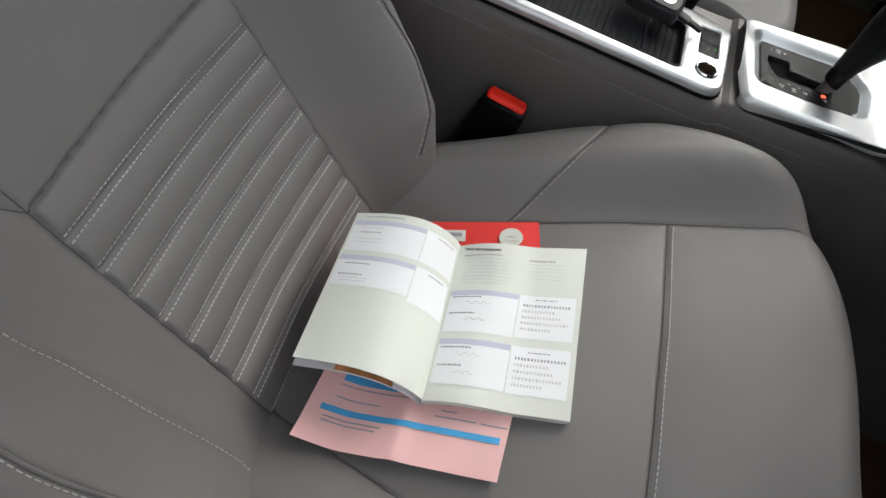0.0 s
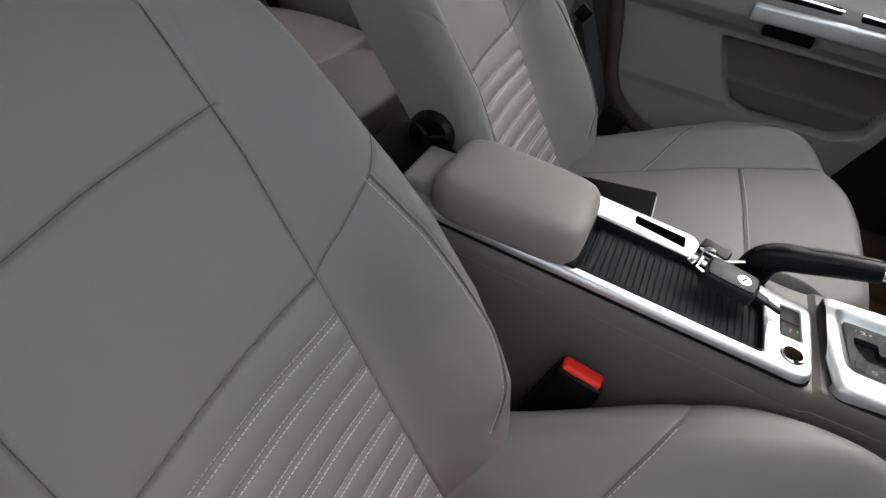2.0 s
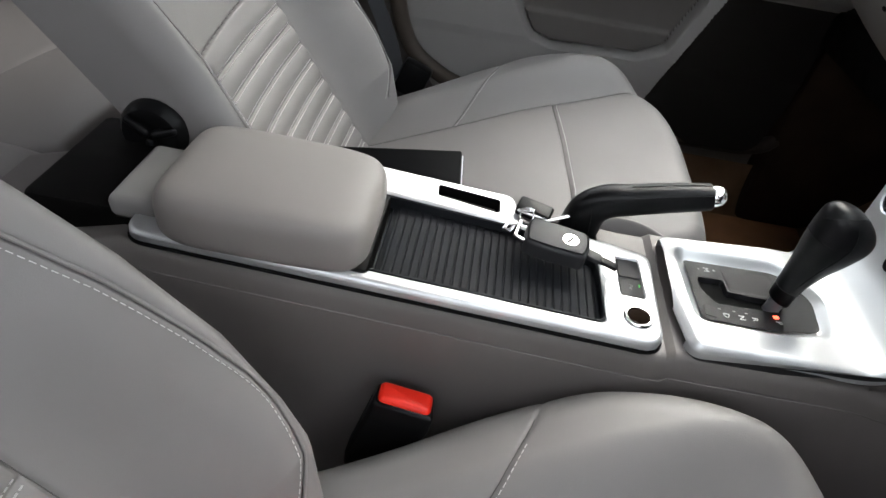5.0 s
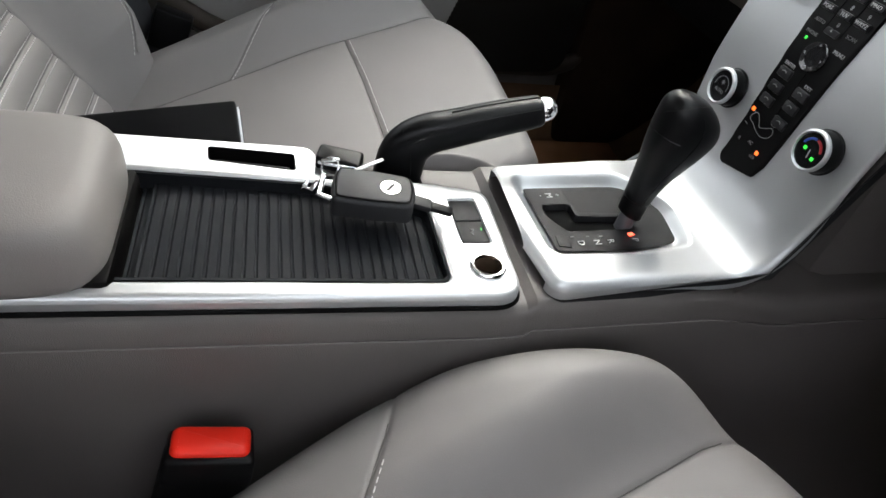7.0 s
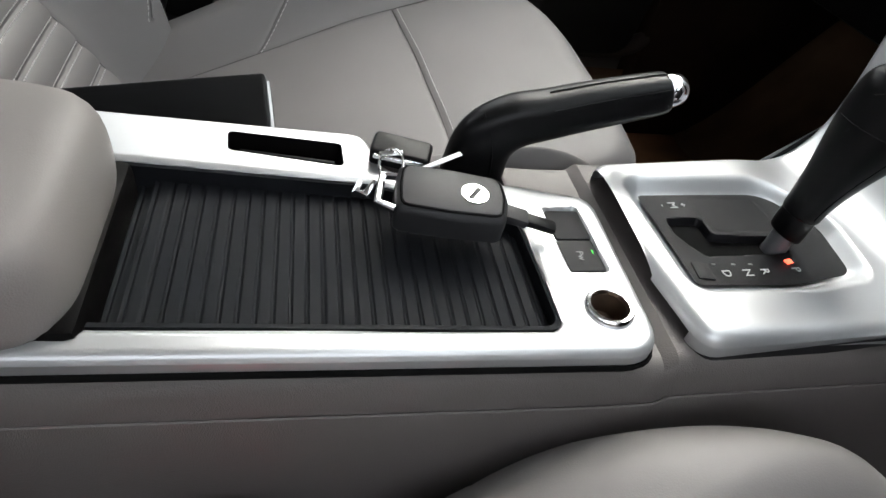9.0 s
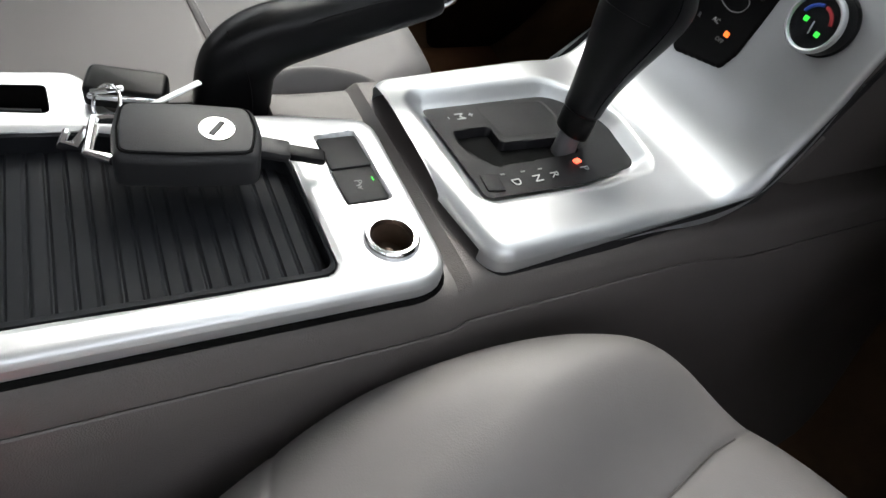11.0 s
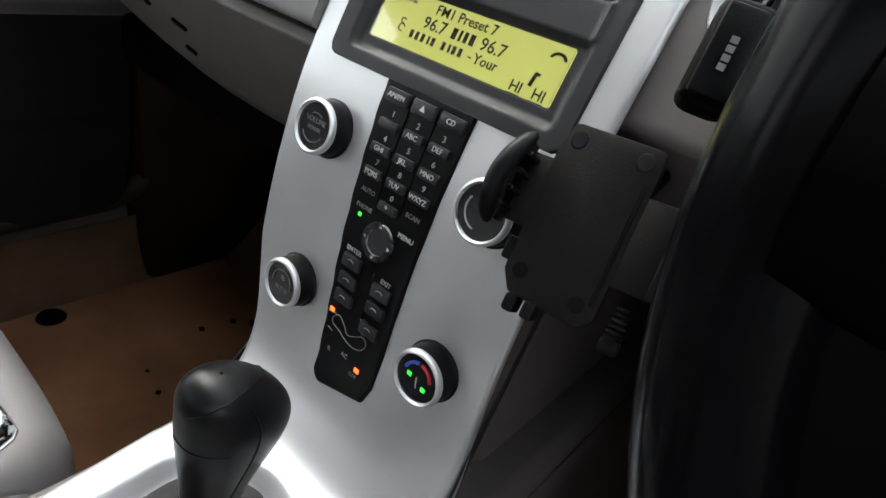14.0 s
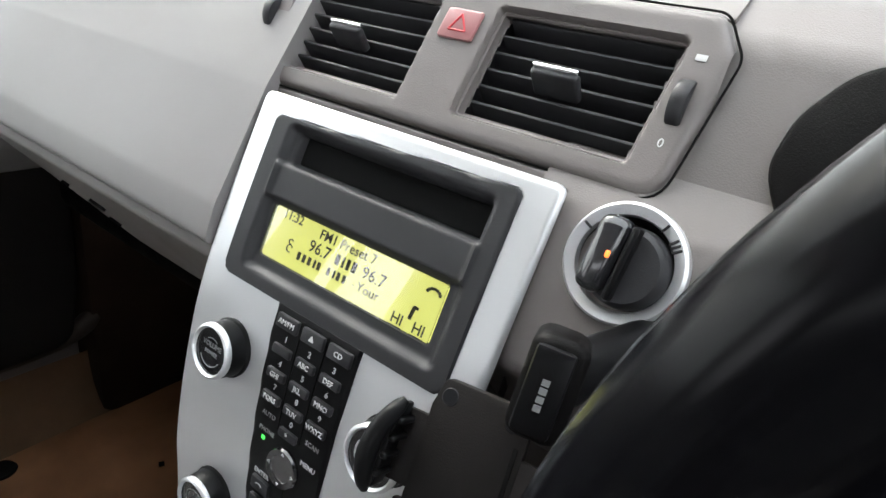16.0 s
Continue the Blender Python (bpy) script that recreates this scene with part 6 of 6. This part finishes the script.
def module():
    t = thing("dash_module", "small black control box mounted on the dash", "control box", (0.26, -0.142, 0.66))
    m = basis((0.2525, -0.1380, 0.6775), (0.30, -0.95, -0.10), (0.32, 0.05, 0.94)) @ Matrix.Translation((0.001, -0.002, 0)) @ Matrix.Diagonal((1.12, 0.88, 0.92, 1))
    part("case", rbox((0.017, 0.040, 0.028), 0.005, 3, m @ Matrix.Translation((0.0, 0.0, -0.006))), MATTE, t)
    face = part("front", rbox((0.0115, 0.033, 0.004), 0.0016, 2, m @ Matrix.Translation((-0.001, 0.000, 0.009))), BLACK, t)
    bm = bmesh.new()
    for i in range(4):
        put(bm, rbox((0.0022, 0.0024, 0.0004), 0, 1, m @ Matrix.Translation((-0.001, -0.0055 + i * 0.0032, 0.0113))))
    part("name_bars", bm, DIMMARK, face, "small grey name bars", smooth=False)
    part("bracket", tube([m @ Vector((0, -0.004, -0.018)), Vector((0.335, -0.150, 0.662)), Vector((0.352, -0.150, 0.660))], 0.011, 14), BLACK, t, "black mounting bracket")
    return t


module()


# ---- keys on the console ----


def key_fob():
    t = thing("car_key", "black car key fob with silver emblem lying over the tray", "key", (-0.08, -0.01, 0.36))
    m = basis((-0.0830, 0.0075, 0.3835), (0.985, -0.165, -0.03), (0.17, 0.97, 0.05)) @ Matrix.Scale(1.06, 4)
    body = rpoly([(-0.030, -0.0195), (0.000, -0.0205), (0.031, -0.0185), (0.0335, 0.000), (0.0305, 0.0185), (0.000, 0.0205), (-0.030, 0.0190), (-0.0315, 0.000)], [0.006, 0.06, 0.007, 0.03, 0.007, 0.06, 0.006, 0.03], 5)
    case = part("case", prism(body, -0.0115, 0.0055, 0.0045, m, 4), GREYPL, t)
    inner = [(x * 0.89, y * 0.84) for x, y in body]
    part("cover", prism(inner, 0.0050, 0.0066, 0.0012, m, 2), GREYPL, case, "slightly raised black cover")
    part("cover_line", tube([m @ Vector((x * 1.02, y * 1.02, 0.0057)) for x, y in inner + inner[:1]], 0.0005, 5), VOID, case)
    emb = m @ Matrix.Translation((0.0130, -0.001, 0.0064))
    part("emblem", lathe([(0.0, 0.0009), (0.0078, 0.0009), (0.0082, 0.0)], emb, 32), CHROME, t, "round silver emblem")
    part("emblem_bar", rbox((0.0110, 0.0028, 0.0006), 0.0002, 1, emb @ pose(0, 0, 0.0011, 0, 0, 60)), GREYPL, t)
    bm = tube([m @ Vector(p) for p in ((-0.028, 0.012, 0.0), (-0.0385, 0.011, 0.0), (-0.0395, -0.012, 0.0), (-0.030, -0.0155, 0.0))], 0.0026, 8)
    part("loop", bm, CHROME, t, "chrome end loop")
    part("blade_root", rbox((0.016, 0.0120, 0.006), 0.002, 2, m @ pose(0.039, -0.001, -0.005, 0, 8, -4)), GREYPL, t, "dark root of the folded blade")
    part("blade_cover", rbox((0.020, 0.0090, 0.005), 0.002, 2, m @ pose(0.0545, -0.002, -0.0072, 0, 8, -4)), BLACK, t, "black blade cover")
    return t


key_fob()


def spare_fob():
    t = thing("alarm_fob", "small black fob on a key ring with a silver charm", "key", (-0.12, 0.05, 0.37))
    m = basis((-0.1045, 0.0665, 0.3745), (0.97, -0.24, -0.04), (0.24, 0.97, 0.10))
    part("case", prism(rpoly([(-0.020, -0.011), (0.020, -0.012), (0.021, 0.010), (-0.019, 0.012)], 0.005, 4), -0.005, 0.006, 0.003, m, 3), BLACK, t)
    part("edge", rbox((0.034, 0.0030, 0.004), 0.001, 1, m @ Matrix.Translation((0, -0.0112, 0.002))), CHROME, t, "silver edge strip")
    c = Vector((-0.1150, 0.038, 0.3835))
    part("ring", tube([c + Vector((0.006 * math.cos(a) - 0.002 * math.sin(a), 0.013 * math.sin(a), 0.006 * math.cos(a) + 0.002)) for a in np.linspace(0, 2 * math.pi, 28)], 0.0009, 8, False), CHROME, t, "steel split ring")
    bm = tube([c + Vector((-0.010, -0.012, -0.003)), c + Vector((-0.016, -0.018, -0.008)), c + Vector((-0.022, -0.016, -0.009)), c + Vector((-0.019, -0.009, -0.006))], [0.002, 0.003, 0.003, 0.002], 8)
    part("clip", bm, CHROME, t, "silver trigger clip")
    part("tag", rbox((0.030, 0.004, 0.0015), 0.0006, 1, pose(-0.083, 0.0405, 0.3865, 0, -10, 23)), WHITEP, t, "thin white tag")
    bm = tube([c + Vector((-0.006, 0.010, 0.002)), c + Vector((0.001, 0.008, 0.004)), c + Vector((0.008, 0.012, 0.002))], 0.0016, 8)
    part("charm", bm, CHROME, t, "small silver charm")
    return t


spare_fob()


# ---- papers on the driver's seat ----
CS = 0.25
RISE = math.atan(CS)


def seat_z(x, y):
    """Height of the driver's cushion in the world."""
    return 0.196 + float(cushion_top(np.array(x + 0.311), np.array(y + 0.450))) + 0.003


def sheet_on(corners, lift, n=24, m=16, wave=0.0, curl=None):
    """A paper grid between four corners (x, y) in order, lying lift above the cushion."""
    g = np.zeros((m, n, 3))
    (ax, ay), (bx, by), (cx, cy), (dx, dy) = corners
    for i in range(m):
        f = i / (m - 1)
        for j in range(n):
            e = j / (n - 1)
            x = (ax * (1 - e) + bx * e) * (1 - f) + (dx * (1 - e) + cx * e) * f
            y = (ay * (1 - e) + by * e) * (1 - f) + (dy * (1 - e) + cy * e) * f
            z = seat_z(x, y) + lift + wave * math.sin(e * 9 + f * 3) * f
            if curl:
                z += curl(e, f)
            g[i, j] = (x, y, z)
    return g


def strip(grid, u0, u1, v0, v1, lift=0.0005, n=10):
    """A piece of print on a paper grid: u across, v down, both 0 to 1."""
    m, k, _ = grid.shape
    out = np.zeros((4, n, 3))
    for i, v in enumerate(np.linspace(v0, v1, 4)):
        for j, u in enumerate(np.linspace(u0, u1, n)):
            a, b = u * (k - 1), v * (m - 1)
            p, q = min(int(a), k - 2), min(int(b), m - 2)
            s, r = a - p, b - q
            out[i, j] = (grid[q, p] * (1 - s) + grid[q, p + 1] * s) * (1 - r) + (grid[q + 1, p] * (1 - s) + grid[q + 1, p + 1] * s) * r
    nrm = np.cross(grid[0, -1] - grid[0, 0], grid[-1, 0] - grid[0, 0])
    nrm = nrm / np.linalg.norm(nrm)
    if nrm[2] < 0:
        nrm = -nrm
    return out + nrm * lift


def join_sheets(name, pieces, mat, parent, label=""):
    bm = bmesh.new()
    for g in pieces:
        vs = [[bm.verts.new(p) for p in row] for row in g]
        for a, b in zip(vs[:-1], vs[1:]):
            for j in range(len(a) - 1):
                bm.faces.new((a[j], a[j + 1], b[j + 1], b[j]))
    me = bpy.data.meshes.new(name)
    bm.to_mesh(me)
    bm.free()
    return link_mesh(name, me, mat, parent, label)


def thick(name, g, deep, mat, parent=None, label=""):
    """A paper grid with thickness below it."""
    m, n, _ = g.shape
    low = g - np.array((0, 0, deep))
    ring = np.concatenate([g[0], g[1:, -1], g[-1, -2::-1], g[-2:0:-1, 0]])
    ringl = ring - np.array((0, 0, deep))
    bm = bmesh.new()
    vt = [[bm.verts.new(p) for p in row] for row in g]
    vl = [[bm.verts.new(p) for p in row] for row in low]
    for a, b in zip(vt[:-1], vt[1:]):
        for j in range(n - 1):
            bm.faces.new((a[j], a[j + 1], b[j + 1], b[j]))
    for a, b in zip(vl[:-1], vl[1:]):
        for j in range(n - 1):
            bm.faces.new((b[j], b[j + 1], a[j + 1], a[j]))
    top = vt[0] + [r[-1] for r in vt[1:]] + vt[-1][-2::-1] + [r[0] for r in vt[-2:0:-1]]
    bot = vl[0] + [r[-1] for r in vl[1:]] + vl[-1][-2::-1] + [r[0] for r in vl[-2:0:-1]]
    for i in range(len(top)):
        k = (i + 1) % len(top)
        bm.faces.new((top[i], bot[i], bot[k], top[k]))
    return part(name, bm, mat, parent, label)


def red_folder():
    t = thing("red_folder", "glossy red card folder on the seat cushion", "folder", (-0.2, -0.36, 0.21))
    g = sheet_on([(-0.322, -0.329), (-0.116, -0.282), (-0.092, -0.368), (-0.301, -0.408)], 0.007)
    thick("cover", g, 0.003, REDP, t)
    for u, v in ((0.13, 0.20), (0.855, 0.28)):
        c = strip(g, u, u + 0.001, v, v + 0.001)[0, 0]
        ex = (g[0, -1] - g[0, 0]) / np.linalg.norm(g[0, -1] - g[0, 0])
        m = basis(c, ex, g[0, 0] - g[-1, 0])
        part("badge", lathe([(0.0, 0.0012), (0.0135, 0.0012), (0.0137, 0.0)], m, 32), PAGE, t, "pale round badge")
        bm = bmesh.new()
        put(bm, rbox((0.010, 0.0025, 0.0003), 0, 1, m @ Matrix.Translation((0, 0.001, 0.0014))))
        put(bm, rbox((0.016, 0.0015, 0.0003), 0, 1, m @ Matrix.Translation((0, -0.005, 0.0014))))
        part("badge_bars", bm, FAINT, t, smooth=False)
    join_sheets("label_plate", [strip(g, 0.44, 0.62, 0.16, 0.36, 0.0012)], PAGE, t, "pale title plate")
    join_sheets("label_bars", [strip(g, 0.46, 0.60, 0.21, 0.28, 0.0017)], INK, t)
    return t


red_folder()


def pink_form():
    t = thing("pink_form", "folded pink paper form with blue bars on the seat", "paper form", (-0.17, -0.56, 0.22))
    g = sheet_on([(-0.264, -0.478), (-0.086, -0.458), (-0.079, -0.580), (-0.266, -0.602)], 0.009, 30, 16, 0.0012, lambda e, f: 0.018 * max(0.0, 0.22 - e) / 0.22 + 0.004 * math.exp(-((e - 0.5) / 0.05) ** 2))
    thick("paper", g, 0.0008, PINK, t)
    join_sheets("blue_bar", [strip(g, 0.07, 0.97, 0.685, 0.735, 0.0009, 24)], CYAN, t, "blue heading bar")
    join_sheets("blue_bar", [strip(g, 0.12, 0.62, 0.40, 0.465, 0.0009, 24)], CYAN, t, "blue heading bar")
    lines = [strip(g, a, b, v, v + 0.011, 0.0009) for a, b, v in ((0.12, 0.70, 0.495), (0.12, 0.36, 0.60), (0.10, 0.40, 0.77), (0.10, 0.38, 0.805), (0.64, 0.84, 0.60), (0.86, 0.99, 0.60), (0.66, 0.74, 0.55))]
    tagged(join_sheets("print_bars", lines, INK, t), kind="stuff")
    return t


pink_form()


def service_book():
    t = thing("service_book", "open service booklet with cream pages on the seat", "booklet", (-0.17, -0.43, 0.23))
    n, m = 26, 22
    spine_t, spine_b = np.array((-0.189, -0.351, 0.242)), np.array((-0.165, -0.534, 0.249))
    rt, rb = np.array((-0.060, -0.314, 0.275)), np.array((-0.035, -0.510, 0.281))
    right = np.zeros((m, n, 3))
    left = np.zeros((m, n, 3))
    lt, lb = np.array((-0.304, -0.374, 0.2595)), np.array((-0.289, -0.549, 0.2645))
    for i in range(m):
        f = i / (m - 1)
        s = spine_t * (1 - f) + spine_b * f
        r = rt * (1 - f) + rb * f
        q = lt * (1 - f) + lb * f
        for j in range(n):
            e = j / (n - 1)
            right[i, j] = s * (1 - e) + r * e + np.array((0, 0, 0.010 * math.sin(math.pi * min(1, e * 1.6)) * (1 - e)))
            left[i, j] = s * (1 - e) + q * e + np.array((0, 0, 0.026 * math.sin(math.pi * e ** 0.75)))
    thick("right_leaf", right, 0.009, PAGE, t)
    thick("left_page", left, 0.0012, PAGE, t)
    under = left.copy()
    under[..., 2] -= 0.010 + 0.006 * np.linspace(0, 1, n)[None, :]
    thick("lower_leaf", under, 0.006, WHITEP, t, "white lower pages")
    photo = left[-4:, 6:18].copy()
    photo[..., 2] -= 0.0085
    photo[..., 1] -= 0.0025
    join_sheets("photo_print", [photo], BROWNP, t, "brown photo print on a lower page")
    L, R = left, right

    def box_l(u0, u1, v0, v1, mat, name, lift=0.0006):
        return strip(L, 1 - u1, 1 - u0, v0, v1, lift)

    for field in (strip(R, 0.54, 0.96, 0.335, 0.595, 0.0007), strip(R, 0.54, 0.96, 0.645, 0.905, 0.0007)):
        join_sheets("label_field", [field], WHITEP, t, "white stamp label")
    for field in (strip(R, 0.02, 0.53, 0.365, 0.60, 0.0006), strip(R, 0.02, 0.53, 0.675, 0.905, 0.0006)):
        join_sheets("entry_field", [field], WHITEP, t)
    for field in (strip(R, 0.02, 0.53, 0.335, 0.368, 0.0009), strip(R, 0.02, 0.53, 0.645, 0.678, 0.0009), box_l(0.02, 0.66, 0.065, 0.098, 0, 0, 0.0009), box_l(0.02, 0.66, 0.325, 0.358, 0, 0, 0.0009)):
        join_sheets("heading_bar", [field], LILAC, t, "lilac heading bar")
    for field in (box_l(0.02, 0.66, 0.098, 0.29, 0, 0), box_l(0.67, 0.98, 0.065, 0.29, 0, 0, 0.0007), box_l(0.02, 0.66, 0.358, 0.53, 0, 0), box_l(0.67, 0.98, 0.325, 0.56, 0, 0, 0.0007)):
        join_sheets("entry_field", [field], WHITEP, t)
    rnd = random.Random(12)

    def words(grid, u0, u1, v, h, flip=False, wide=(0.012, 0.03), gap=0.007):
        """A line of short bars in place of words that cannot be told apart."""
        out, u = [], u0
        while u < u1 - 0.01:
            w = min(rnd.uniform(*wide), u1 - u)
            a, b = (1 - u - w, 1 - u) if flip else (u, u + w)
            out.append(strip(grid, a, b, v, v + h, 0.0012, 4))
            u += w + gap
        return out

    ink, soft = [], []
    for v in (0.375, 0.690):
        ink += words(R, 0.04, 0.26, v, 0.009) + words(R, 0.04, 0.22, v + 0.105, 0.009) + words(R, 0.66, 0.82, v - 0.018, 0.007)
        for k in range(5):
            (ink if k == 0 else soft).extend(words(R, 0.575, (0.93, 0.82, 0.86, 0.92, 0.80)[k], v + 0.016 + 0.036 * k, 0.015, False, (0.009, 0.016), 0.010))
        soft += [strip(R, 0.14 + 0.03 * k, 0.17 + 0.03 * k, v + 0.035 + 0.012 * (k % 2), v + 0.039 + 0.012 * (k % 2), 0.0012, 4) for k in range(6)]
        soft += [strip(R, 0.15 + 0.03 * k, 0.18 + 0.03 * k, v + 0.150 - 0.010 * (k % 2), v + 0.154 - 0.010 * (k % 2), 0.0012, 4) for k in range(5)]
    ink += words(R, 0.57, 0.78, 0.098, 0.011) + words(R, 0.05, 0.36, 0.085, 0.008)
    for k in range(8):
        soft += words(R, 0.08, 0.42, 0.115 + 0.024 * k, 0.005)
    for k in range(5):
        soft += words(R, 0.57, 0.84, 0.125 + 0.024 * k, 0.005)
    for u0, u1, v in ((0.10, 0.44, 0.030), (0.08, 0.30, 0.380), (0.06, 0.26, 0.455), (0.10, 0.28, 0.150), (0.78, 0.95, 0.085), (0.78, 0.93, 0.345)):
        ink += words(L, u0, u1, v, 0.008, True)
    for v in (0.115, 0.20, 0.225, 0.48, 0.50):
        soft += words(L, 0.08, 0.30, v, 0.005, True)
    tagged(join_sheets("print_bars", ink, INK, t), kind="stuff")
    tagged(join_sheets("faint_print_bars", soft, FAINT, t), kind="stuff")
    ex, ey = R[0, -1] - R[0, 0], R[0, 0] - R[-1, 0]
    c = strip(R, 0.185, 0.186, 0.055, 0.056, 0.0022)[0, 0]
    writing("heading", "YOUR SERVICE RECORD", 0.0036, basis(c, ex, ey), LCDINK, t, bold=0.00008)
    return t


service_book()

# ---- passenger footwell ----


def floor_mat():
    t = thing("floor_mat", "tan carpet floor mat with a black fixing eyelet", "floor mat", (0.5, 0.48, FLOOR))
    poly = rpoly([(0.12, 0.17), (0.80, 0.17), (0.80, 0.806), (0.14, 0.806)], 0.03, 5)
    part("mat", prism(poly, FLOOR + 0.002, FLOOR + 0.012, 0.004), MATM, t)
    part("eyelet", lathe([(0.0, 0.001), (0.014, 0.001), (0.021, 0.004), (0.024, 0.0)], Matrix.Translation((0.318, 0.776, FLOOR + 0.013)), 24), VOID, t, "black plastic eyelet")
    rnd = random.Random(4)
    for i in range(16):
        part("crumb", rbox((rnd.uniform(0.006, 0.018), rnd.uniform(0.004, 0.012), 0.003), 0.001, 1, pose(rnd.uniform(0.3, 0.66), rnd.uniform(0.25, 0.66), FLOOR + 0.0125, 0, 0, rnd.uniform(0, 180))), VOID, t, "dark crumb of dirt")
    return t


floor_mat()
